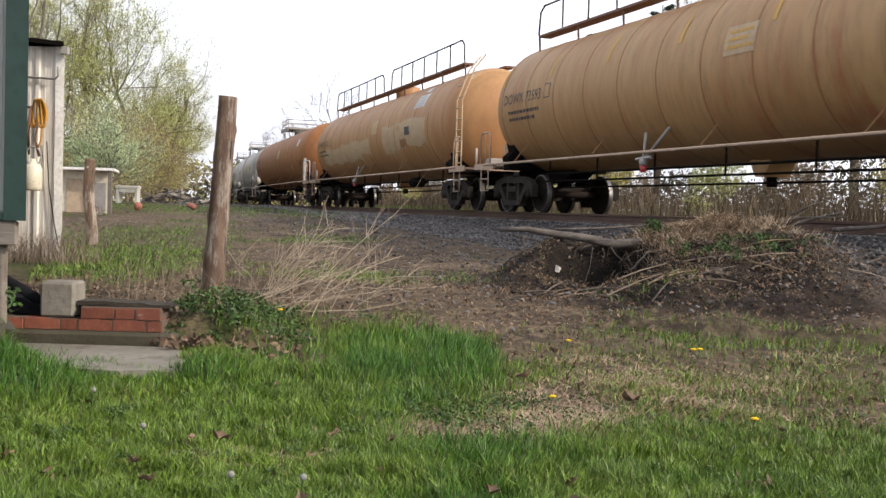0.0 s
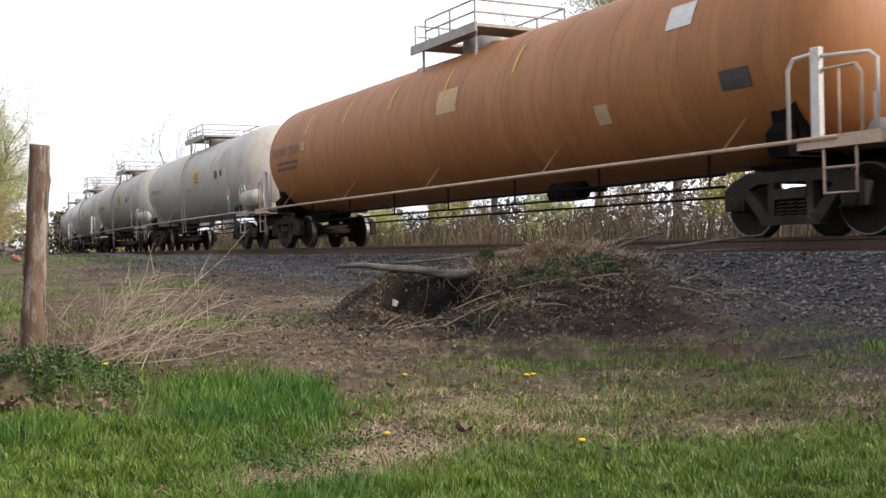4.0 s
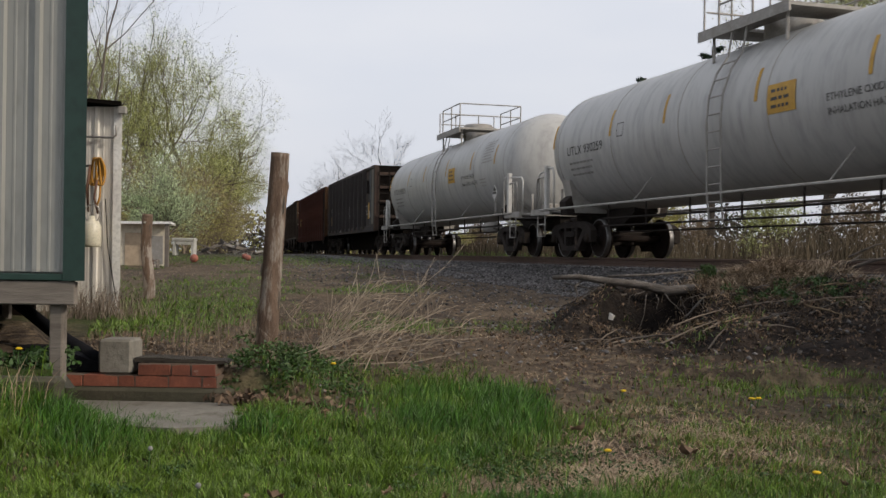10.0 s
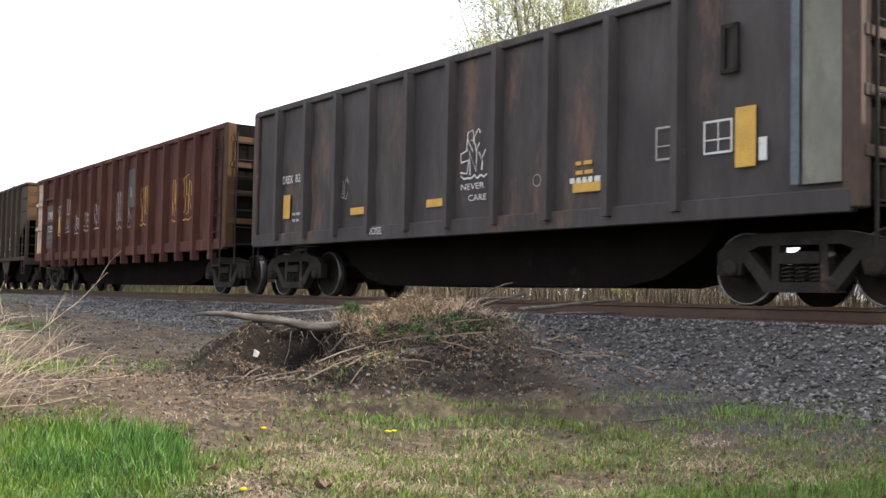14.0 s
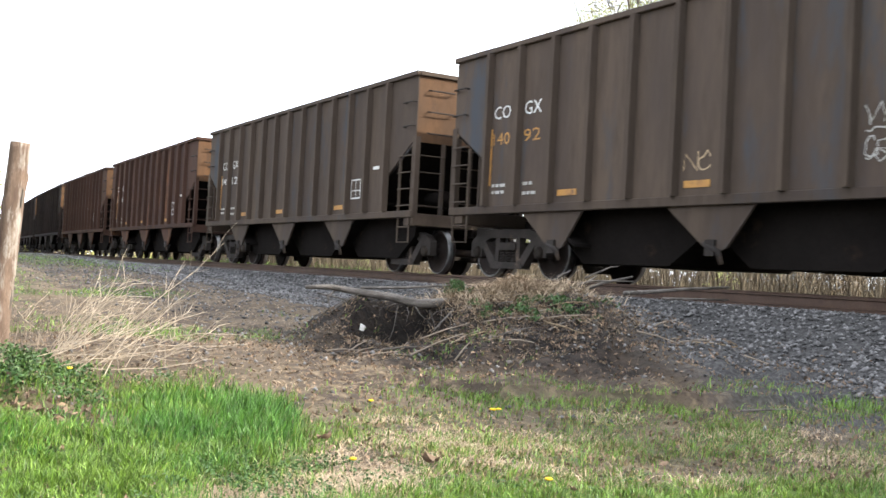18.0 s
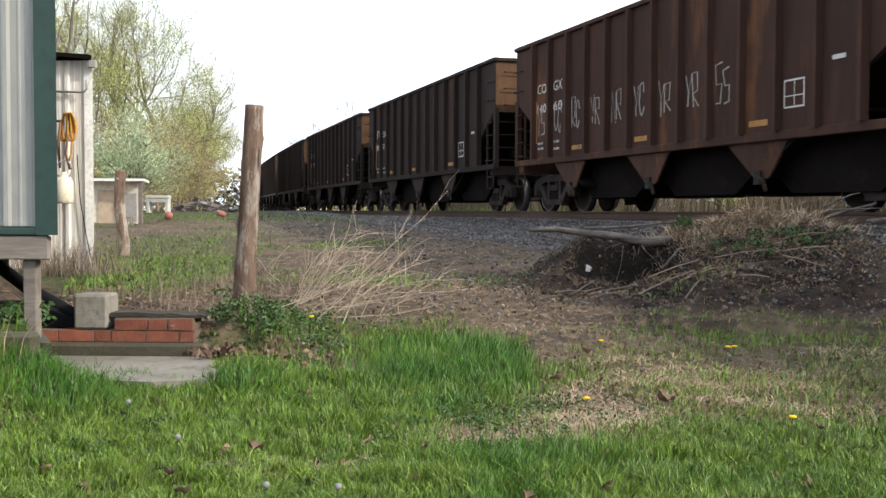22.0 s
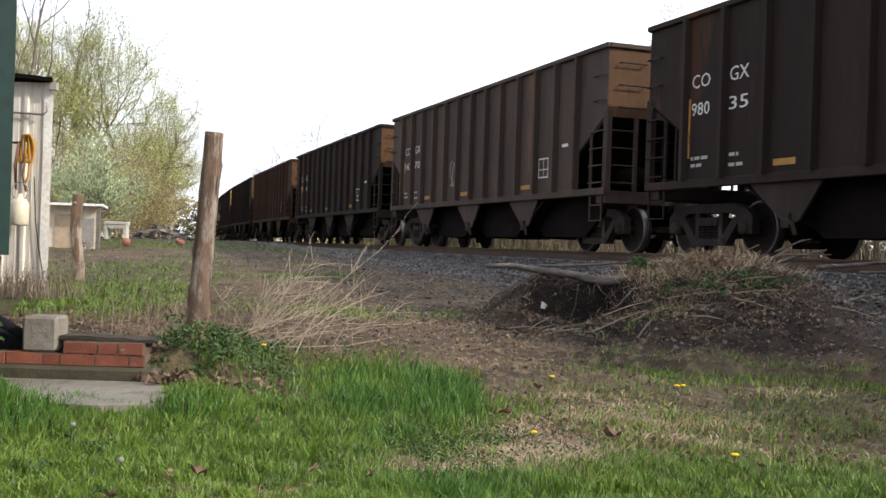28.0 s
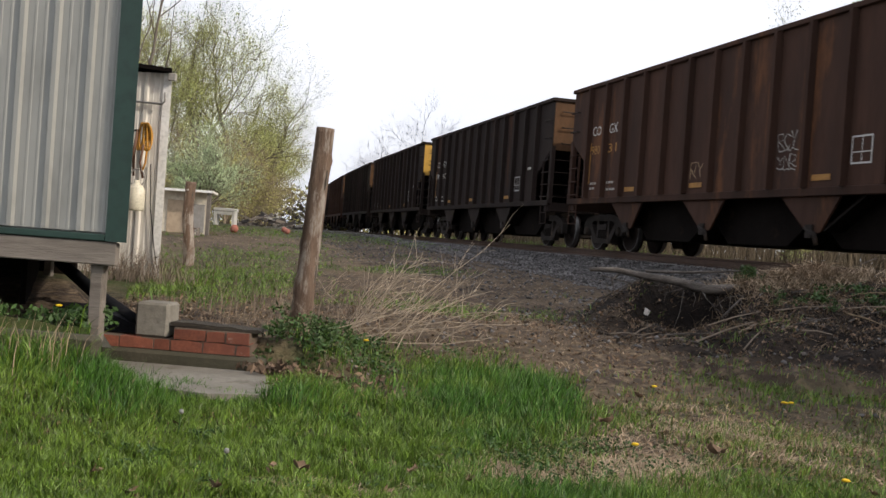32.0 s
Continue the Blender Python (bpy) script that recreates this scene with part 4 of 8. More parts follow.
def make_truck(parent, x, car):
    """Two-axle truck under a car, with wheelsets that roll."""
    t = part("truck", lambda: Shape().box(-0.13, 0.13, -1.0, 1.0, 0.38, 0.60, 0.02).tube([(-0.9, 0, 0.33), (0.9, 0, 0.33)], 0.05).box(-0.5, -0.4, -0.8, 0.8, 0.28, 0.42).box(0.4, 0.5, -0.8, 0.8, 0.28, 0.42), "truck_iron", parent, "cast iron two-axle truck", pose(x, 0, 0), key="truck")
    for y in (-1.02, 1.02):
        part("side_frame", lambda: sideframe_shape(y), "truck_iron", t, key=("side_frame", y))
        part("spring", lambda: spring_shape(y), "truck_iron", t, key=("spring", y))
        for dx in (-0.89, 0.89):
            part("bearing_cap", lambda: cap_shape(y), "bearing_rust", t, "rusty bolted bearing cap", pose(dx, 0, WHEEL), key=("cap", y))
    for dx in (-0.89, 0.89):
        w = part("wheelset", wheelset_shape, "wheel_iron", t, m=pose(dx, 0, WHEEL), key="wheelset")
        SPINNERS.append((w, dx, car))
    return t


def rim_faces():
    """One mesh for the wheelset with polished tread and rim."""
    a, b = wheelset_shape(), tread_shape()
    n = len(a.f)
    a.add(b.v, b.f, True)
    me = a.mesh("wheelset", "wheel_iron")
    me.materials.append(M["bright_steel"])
    for i in range(n, len(me.polygons)):
        me.polygons[i].material_index = 1
    STORE["wheelset"] = me


rim_faces()


def lettering(text, size, width=None):
    """Outline mesh of a text in the built-in font: its vertices and faces in a plane."""
    cu = bpy.data.curves.new("text", "FONT")
    cu.body, cu.size, cu.resolution_u = text, size, 2
    ob = bpy.data.objects.new("text", cu)
    me = bpy.data.meshes.new_from_object(ob)
    v = np.array([p.co[:] for p in me.vertices]) if len(me.vertices) else np.zeros((1, 3))
    f = [tuple(p.vertices) for p in me.polygons]
    bpy.data.objects.remove(ob)
    bpy.data.meshes.remove(me)
    bpy.data.curves.remove(cu)
    v[:, :2] -= v[:, :2].min(0)
    if width:
        v[:, 0] *= width / max(v[:, 0].max(), 0.01)
    return v, f


def flat_words(name, text, x, z, size, y, mat, parent, width=None):
    v, f = lettering(text, size, width)
    return part(name, Shape().add([(x + a, y, z + b) for a, b, _ in v], f), mat, parent)


def round_words(name, text, x, z, size, rad, zc, mat, parent, width=None):
    v, f = lettering(text, size, width)
    w = (z - zc) / rad
    return part(name, Shape().add([(x + a, -(rad + 0.008) * math.cos(w + b / rad), zc + (rad + 0.008) * math.sin(w + b / rad)) for a, b, _ in v], f), mat, parent)


def round_patch(name, x0, x1, z0, z1, rad, zc, mat, parent, lift=0.006, label="", ragged=False):
    """A painted or pasted patch that follows the tank's curve; z given along the height of its middle."""
    w0, w1 = ((z - zc) / rad for z in (z0, z1))
    n = max(2, int(abs(w1 - w0) * 14))
    if ragged:
        rnd = random.Random(int((x0 + z0) * 100))
        k = max(6, int((x1 - x0) / 0.09))
        edge = [(x0 + (x1 - x0) * i / k, rnd.uniform(-0.02, 0.02) + 0.035 * math.sin(i * 0.3 + z0 * 9) - 0.25 * (w1 - w0) * (i in (0, k)), rnd.uniform(-0.02, 0.02) + 0.025 * math.sin(i * 0.25 + x0)) for i in range(k + 1)]
        v = [(x, -(rad + lift) * math.cos(w), zc + (rad + lift) * math.sin(w)) for j in range(n + 1) for x, lo, hi in edge for w in (w0 + lo + (w1 + hi - w0 - lo) * j / n,)]
        f = [(j * (k + 1) + i, j * (k + 1) + i + 1, (j + 1) * (k + 1) + i + 1, (j + 1) * (k + 1) + i) for j in range(n) for i in range(k)]
        return part(name, Shape().add(v, f), mat, parent, label)
    v = [(x, -(rad + lift) * math.cos(w), zc + (rad + lift) * math.sin(w)) for w in (w0 + (w1 - w0) * i / n for i in range(n + 1)) for x in (x0, x1)]
    f = [(2 * i, 2 * i + 1, 2 * i + 3, 2 * i + 2) for i in range(n)]
    return part(name, Shape().add(v, f), mat, parent, label)


def bars(name, x, z, lines, length, h, gap, rad, zc, mat, parent):
    """Rows of small stencil writing too fine to read."""
    rnd = random.Random(int(x * 31))
    s = Shape()
    for i in range(lines):
        zz, xx = z - i * gap, x
        while xx < x + length * rnd.uniform(0.8, 1.0):
            l = rnd.uniform(0.05, 0.16)
            if rad:
                w0, w1 = (zz - zc) / rad, (zz + h - zc) / rad
                q = [(a, -(rad + 0.008) * math.cos(w), zc + (rad + 0.008) * math.sin(w)) for a, w in ((xx, w0), (xx + l, w0), (xx + l, w1), (xx, w1))]
            else:
                q = [(xx, zc, zz), (xx + l, zc, zz), (xx + l, zc, zz + h), (xx, zc, zz + h)]
            s.add(q, [(0, 1, 2, 3)])
            xx += l + 0.035
    return tagged(part(name, s, mat, parent), kind="stuff")


def coupler(parent, x, way):
    return part("coupler", lambda: Shape().box(-0.10 * way if way > 0 else 0.0, 0.75 if way > 0 else 0.10, -0.1, 0.1, 0.72, 0.92, 0.02).box(*((0.62, 0.86) if way > 0 else (-0.1, 0.1)), -0.16, 0.16, 0.66, 0.98, 0.03) if way > 0 else
                Shape().box(-0.75, 0.1, -0.1, 0.1, 0.72, 0.92, 0.02).box(-0.86, -0.62, -0.16, 0.16, 0.66, 0.98, 0.03), "truck_iron", parent, "", pose(x, 0, 0), ("coupler", way))


def make_tank_car(L, rad, zc, shell, label, style, marks, board=True, rise=0.8):
    """A tank car of coupled length L. style: 'old' with a long running board on top, 'pressure' with a round platform."""
    car = thing("tank_car", label, "tank car", group="cars of the train")
    lt = L / 2 - (1.15 if style == "old" else 1.0)
    head = rad * 0.50
    prof = [(-lt, 0.0)] + [(-lt + head * (1 - math.cos(a)), rad * math.sin(a)) for a in (math.pi / 2 * k / 7 for k in range(1, 8))]
    prof += [(-lt + head + (2 * lt - 2 * head) * k / 12, rad) for k in range(1, 12)]
    prof += [(lt - head * (1 - math.cos(a)), rad * math.sin(a)) for a in (math.pi / 2 * k / 7 for k in range(7, 0, -1))] + [(lt, 0.0)]
    part("tank", Shape().turned(prof, "x", (0, 0, zc), 48), shell, car)
    n = 13 if style == "old" else 6
    for i in range(n):
        x = -lt + head + 0.15 + (2 * lt - 2 * head - 0.3) * i / (n - 1)
        part("weld_band", lambda: Shape().turned([(-0.018, rad + 0.001), (-0.010, rad + 0.006), (0.010, rad + 0.006), (0.018, rad + 0.001)], "x", (0, 0, zc), 48), "seam_rust" if style == "old" else "seam_grey", car, m=pose(x, 0, 0), key=("band", rad, zc, shell))
    under = "soot_and_shade" if style == "old" else "truck_iron"
    for k in (-1, 1):
        part("stub_sill", Shape().prism([(k * (L / 2 - 0.5), 0.70), (k * (L / 2 - 2.9), 0.70), (k * (L / 2 - 3.5), 1.0), (k * (L / 2 - 3.5), 1.12), (k * (L / 2 - 0.5), 1.02)], -0.28, 0.28), under, car)
        xb = k * (L / 2 - 1.95)
        make_truck(car, xb, car)
        part("bolster", lambda: Shape().prism([(-1.25, 0.95), (1.25, 0.95), (1.30, 1.25), (1.0, 1.5), (-1.0, 1.5), (-1.30, 1.25)], -0.16, 0.16, "yz"), under, car, m=pose(xb, 0, 0), key="bolster" + under)
        part("saddle", lambda: Shape().prism([(-1.05, 1.0), (1.05, 1.0), (1.22, 1.75), (1.0, 1.62), (0, 1.25), (-1.0, 1.62), (-1.22, 1.75)], -0.20, 0.20, "yz"), under if style == "old" else "dull_white", car, m=pose(xb, 0, 0), key="saddle" + under)
        coupler(car, k * (L / 2 - 0.78), k)
        e = k * (L / 2 - 0.95)
        trim = "rail_cream" if style == "old" else "dull_white"
        part("end_platform", lambda: Shape().box(-0.55, 0.55, -1.4, 1.4, 1.02, 1.08, 0.01).box(-0.57, 0.57, -1.42, -1.36, 0.98, 1.12).box(-0.57, 0.57, 1.36, 1.42, 0.98, 1.12), trim, car, m=pose(e, 0, 0), key="platform" + trim)
        for y in (-1.38, 1.38):
            part("end_handrail", lambda: Shape().tube([(-0.30, 0, 1.05), (-0.30, 0, 1.75), (-0.22, 0, 1.86), (0.22, 0, 1.86), (0.30, 0, 1.75), (0.30, 0, 1.05)], 0.020).tube([(0, 0, 1.05), (0, 0, 1.86)], 0.014), trim, car, m=pose(e, y, 0), key="endrail" + trim)
            part("sill_step", lambda: Shape().tube([(-0.22, 0, 1.05), (-0.22, 0, 0.48), (0.22, 0, 0.48), (0.22, 0, 1.05)], 0.018).tube([(-0.22, 0, 0.76), (0.22, 0, 0.76)], 0.016), trim, car, m=pose(e, y, 0), key="step" + trim)
        part("brake_gear", lambda: Shape().tube([(-0.2, -0.5, 1.2), (-0.2, 0.3, 1.2)], 0.16, 10).box(0.0, 0.3, -0.6, -0.2, 1.1, 1.35, 0.02).tube([(0.1, -0.9, 1.08), (0.1, -0.9, 1.6)], 0.03), "dull_white", car, "brake cylinder and valve", pose(e, 0, 0), key="brake")
    for y in (-1.42, 1.42):
        part("side_handrail", Shape().tube([(-L / 2 + 0.95, y, 1.09), (L / 2 - 0.95, y, 1.09)], 0.027, 6), "rail_cream" if style == "old" else "dull_white", car)
    for i in range(5) if style == "old" else (1, 3):
        x = (L - 5.4) * (i / 4 - 0.5)
        part("rail_stay", lambda: Shape().tube([(0.14, -rad * 0.80, zc - rad * 0.62), (0, -1.42, 1.09)], 0.015, 5), "seam_rust" if style == "old" else "dull_white", car, m=pose(x, 0, 0), key=("stay", rad, zc, under))
    # pipes and brake rigging below the tank
    part("brake_rod", Shape().tube([(-L / 2 + 3.2, -0.9, 0.84), (L / 2 - 3.2, -0.9, 0.84)], 0.024, 5).tube([(-L / 2 + 3.2, -0.9, 0.68), (L / 2 - 3.2, -0.9, 0.68)], 0.020, 5).tube([(-L / 2 + 3.2, -0.5, 0.56), (L / 2 - 3.2, -0.5, 0.56)], 0.018, 5), under, car)
    for i in range(7):
        x = (L - 7) * (i / 6 - 0.5)
        part("rod_hanger", lambda: Shape().tube([(0, -0.9, 1.15), (0, -0.9, 0.66)], 0.020, 5), under, car, m=pose(x, 0, 0), key="rodhang" + under)
    part("air_tank", Shape().tube([(3.4, -0.75, 0.82), (4.2, -0.75, 0.82)], [0.16, 0.16], 12).tube([(4.2, -0.75, 0.82), (4.8, -0.75, 0.80)], 0.035, 6), "dull_white" if style != "old" else under, car, "cylindrical air reservoir")
    if style == "old" and board:
        z = zc + rad + 0.12
        x0, x1 = -lt * 0.86, lt * 0.86
        part("running_board", Shape().box(x0, x1, -0.75, -0.45, z, z + 0.05).box(x0, x1, 0.45, 0.75, z, z + 0.05), "pole_rust", car, "rusty running board on top")
        n = 9
        for i in range(n):
            x = x0 + (x1 - x0) * i / (n - 1)
            part("board_bracket", lambda: Shape().tube([(0, -0.72, z), (0, -0.70, zc + rad * 0.86)], 0.025, 5), "pole_rust", car, m=pose(x, 0, 0), key=("bracket", rad, zc))
        for a, b in ((x0, x0 + (x1 - x0) * 0.47), (x0 + (x1 - x0) * 0.53, x1)):
            for y in (-0.74,):
                part("top_rail", Shape().tube([(a, y, z + 0.05), (a + 0.06, y, z + 0.55), (a + 0.25, y, z + 0.68), (b - 0.25, y, z + 0.68), (b - 0.06, y, z + 0.55), (b, y, z + 0.05)], 0.022, 6), "truck_iron", car)
            for i in range(1, 6):
                x = a + (b - a) * i / 6
                part("rail_post", lambda: Shape().tube([(0, -0.74, z + 0.05), (0, -0.74, z + 0.68)], 0.020, 5), "truck_iron", car, m=pose(x, 0, 0), key=("railpost", z))
        part("dome", Shape().turned([(zc + rad - 0.05, 0.42), (zc + rad + 0.28, 0.42), (zc + rad + 0.34, 0.38), (zc + rad + 0.36, 0.0)], "z", (0, 0, 0), 20), shell, car)
        # end ladder
        xl = lt + 0.30
        s = Shape()
        for dx in (-0.2, 0.2):
            s.tube([(xl + dx, -1.38, 1.05), (xl + dx, -1.40, zc + 0.4), (xl + dx - 0.1, -1.05, zc + rad * 0.85), (xl + dx - 0.2, -0.72, z + 0.05)], 0.022, 5)
        for i in range(8):
            zz = 1.2 + 0.28 * i
            s.tube([(xl - 0.2, -1.39, zz), (xl + 0.2, -1.39, zz)], 0.016, 5)
        part("ladder", s, "old_cream", car, "steel end ladder")
        part("outlet", Shape().prism([(-0.3, zc - rad + 0.05), (0.3, zc - rad + 0.05), (0.12, 0.68), (-0.12, 0.68)], -0.25, 0.25), shell, car)
        part("outlet_cap", Shape().tube([(0, 0, 0.69), (0, 0, 0.52)], 0.09, 8), under, car)
        part("valve_bracket", Shape().tube([(-1.95, -1.2, 1.45), (-1.62, -1.43, 0.95), (-1.2, -1.2, 1.5)], 0.028, 5).tube([(-1.62, -1.43, 0.98), (-1.62, -1.43, 0.86)], 0.075, 8).tube([(-1.85, -1.43, 0.97), (-1.38, -1.43, 0.99)], 0.03, 5), "dull_white", car)
        part("valve", Shape().tube([(-1.62, -1.43, 0.86), (-1.62, -1.43, 0.74)], 0.06, 8), "red_paint", car, "red valve cap")
    else:
        if shell == "tank_white":
            part("brake_reservoir", Shape().turned([(-0.6, 0.0), (-0.58, 0.16), (-0.5, 0.23), (0.5, 0.23), (0.58, 0.16), (0.6, 0.0)], "x", (L / 2 - 1.05, -1.05, 1.52), 16), shell, car, "white cylindrical brake reservoir")
        else:
            for k in (-1, 1):
                e = k * (L / 2 - 1.25)
                part("end_post", lambda: Shape().box(-0.06, 0.06, -0.05, 0.05, 1.05, 2.12, 0.012), "white_paint", car, "stout white end post", pose(e, -1.38, 0), key="endpost")
                part("end_rail", lambda: Shape().tube([(0, 0, 2.02), (0.62 * k, 0.1, 1.98), (0.72 * k, 0.1, 1.9), (0.72 * k, 0.1, 1.08)], 0.022, 6).tube([(-0.42 * k, 0, 1.08), (-0.42 * k, 0, 1.92), (-0.34 * k, 0, 2.04), (0, 0, 2.06)], 0.022, 6), "white_paint", car, m=pose(e, -1.38, 0), key=("endrail2", k))
        z = zc + rad + 0.16
        part("dome_housing", Shape().turned([(zc + rad - 0.08, 0.48), (zc + rad + 0.5 * rise, 0.48), (zc + rad + 0.5 * rise + 0.07, 0.44), (zc + rad + 0.5 * rise + 0.09, 0.0)], "z", (0.1, 0, 0), 24), "dull_white", car, "round valve housing")
        part("platform", Shape().box(-1.2, 1.4, -1.02, -0.5, z, z + 0.06).box(-1.2, 1.4, 0.5, 1.02, z, z + 0.06).box(-1.2, -0.5, -0.5, 0.5, z, z + 0.06).box(0.7, 1.4, -0.5, 0.5, z, z + 0.06).box(-1.22, 1.42, -1.04, -1.0, z - 0.1, z + 0.08), "dull_white", car, "steel top platform")
        s = Shape()
        for y in (-1.0, 1.0):
            for h in (0.55 * rise, rise):
                s.tube([(-0.6, y, z + h), (1.35, y, z + h)], 0.020, 5)
            for x in (-0.6, 0.4, 1.35):
                s.tube([(x, y, z), (x, y, z + rise)], 0.022, 5)
        for h in (0.55 * rise, rise):
            s.tube([(1.35, -1.0, z + h), (1.35, 1.0, z + h)], 0.020, 5)
            s.tube([(-1.15, -0.9, z + h), (-1.15, 0.9, z + h)], 0.020, 5)
        for y in (-0.95, -0.4, 0.4, 0.95):
            s.tube([(-1.15, y, z), (-1.15, y, z + rise)], 0.020, 5)
        part("platform_rail", s, "dull_white", car, "tubular platform railing")
        for x in (-0.9, 1.2):
            part("platform_leg", lambda: Shape().tube([(0, -0.9, z), (0, -0.9, zc + rad * 0.74)], 0.03, 5), "dull_white", car, m=pose(x, 0, 0), key=("leg", z))
            part("platform_leg", lambda: Shape(), "dull_white", car, m=pose(x, 1.8, 0), key=("leg", z))
        s = Shape()
        for dx in (-0.21, 0.21) if style == "pressure" else ():
            pts = [(dx, -1.40, 0.62), (dx, -1.44, 1.1), (dx, -(rad + 0.1), zc - 0.1)]
            pts += [(dx, -(rad + 0.09) * math.cos(a), zc + (rad + 0.09) * math.sin(a)) for a in (0.2, 0.5, 0.75)] + [(dx, -0.95, z + 0.05)]
            s.tube(pts, 0.019, 5)
        for i in range(11 if style == "pressure" else 0):
            zz = 0.66 + 0.29 * i
            w = math.asin(max(-0.99, min(0.99, (zz - zc) / (rad + 0.09)))) if zz > zc else 0
            y = -(rad + 0.09) * math.cos(w) if zz > zc else (-1.42 if zz < 1.3 else -(rad + 0.09))
            if zz < z:
                s.tube([(-0.21, y, zz), (0.21, y, zz)], 0.014, 5)
        if style == "pressure":
            part("ladder", s, "dull_white", car, "steel side ladder")
    marks(car, rad, zc, lt)
    return car


def placard(car, x, z, y, mat):
    ob = part("placard", Shape().prism([(x - 0.21, z), (x, z - 0.21), (x + 0.21, z), (x, z + 0.21)], y - 0.008, y), "white_paint", car, "diamond hazard placard")
    part("placard_band", Shape().prism([(x - 0.13, z + 0.05), (x, z + 0.18), (x + 0.13, z + 0.05)], y - 0.012, y - 0.0085), mat, ob)
    part("placard_band", Shape().prism([(x - 0.15, z - 0.03), (x + 0.15, z - 0.03), (x + 0.15, z + 0.03), (x - 0.15, z + 0.03)], y - 0.012, y - 0.0085), mat, ob)
    part("placard_frame", Shape().tube([(x - 0.05, y + 0.02, z - 0.14), (x - 0.05, y + 0.02, 1.09)], 0.014, 5).tube([(x + 0.05, y + 0.02, z - 0.14), (x + 0.05, y + 0.02, 1.09)], 0.014, 5), "dull_white", ob)


def stripes(car, xs, z0, z1, rad, zc):
    for x in xs:
        round_patch("reflective_stripe", x, x + 0.085, z0, z1, rad, zc, "yellow_paint", car, label="yellow reflective stripe")


def old_marks(word, cream):
    def put(car, rad, zc, lt):
        round_words("reporting_mark", word, -lt + 1.0, zc + 0.0, 0.33, rad, zc, "black_paint", car, 1.9)
        bars("stencil", -lt + 1.25, zc - 0.22, 2, 1.6, 0.07, 0.15, rad, zc, "black_paint", car)
        round_patch("stencil_box", -lt + 3.05, -lt + 3.33, zc + 0.0, zc + 0.3, rad, zc, "black_paint", car, 0.006)
        round_patch("stencil_box", -lt + 3.07, -lt + 3.31, zc + 0.02, zc + 0.28, rad, zc, "tank_tan", car, 0.010)
        stripes(car, [-lt + 0.75 + 2.4 * i for i in range(6)], zc + 0.45, zc + 1.0, rad, zc)
        round_patch("notice", 0.6, 1.35, zc + 0.05, zc + 0.5, rad, zc, "old_cream", car, 0.007, "cream notice panel")
        bars("notice_text", 0.68, zc + 0.38, 3, 0.55, 0.05, 0.12, rad + 0.004, zc, "yellow_paint", car)
        if cream:
            for x0, x1, z0, z1, lift in ((-lt + 1.9, -1.0, -0.75, -0.15, 0.004), (-3.9, 0.3, -0.55, -0.05, 0.006), (2.0, 3.4, -0.65, 0.2, 0.004), (3.55, 6.6, -0.55, 0.25, 0.006)):
                round_patch("paint_patch", x0, x1, zc + z0, zc + z1, rad, zc, "old_cream", car, lift, "faded cream paint patch", True)
            round_patch("rust_patch", 4.0, 4.7, zc - 0.5, zc - 0.25, rad, zc, "seam_rust", car, 0.010, "rust-brown patch", True)
            round_patch("rust_patch", 3.7, 4.1, zc + 0.0, zc + 0.15, rad, zc, "tank_tan", car, 0.010, "tan paint patch", True)
            round_patch("data_plate", 5.2, 6.2, zc + 0.55, zc + 1.0, rad, zc, "white_paint", car, 0.009, "white lettered data panel")
            bars("data_text", 5.28, zc + 0.9, 5, 0.8, 0.04, 0.08, rad + 0.005, zc, "dull_white", car)
            round_patch("data_plate", 5.4, 5.9, zc + 1.1, zc + 1.3, rad, zc, "white_paint", car, 0.009)
            round_patch("data_plate", 4.6, 5.1, zc - 0.2, zc + 0.05, rad, zc, "black_paint", car, 0.011, "small black stencil panel")
        else:
            round_patch("data_plate", lt - 2.6, lt - 2.1, zc + 0.4, zc + 0.75, rad, zc, "white_paint", car, 0.009)
            round_patch("paint_patch", lt - 4.2, lt - 3.9, zc - 0.7, zc - 0.4, rad, zc, "old_cream", car, 0.007)
            round_patch("data_plate", lt - 1.6, lt - 1.1, zc - 0.55, zc - 0.3, rad, zc, "black_paint", car, 0.011)
    return put


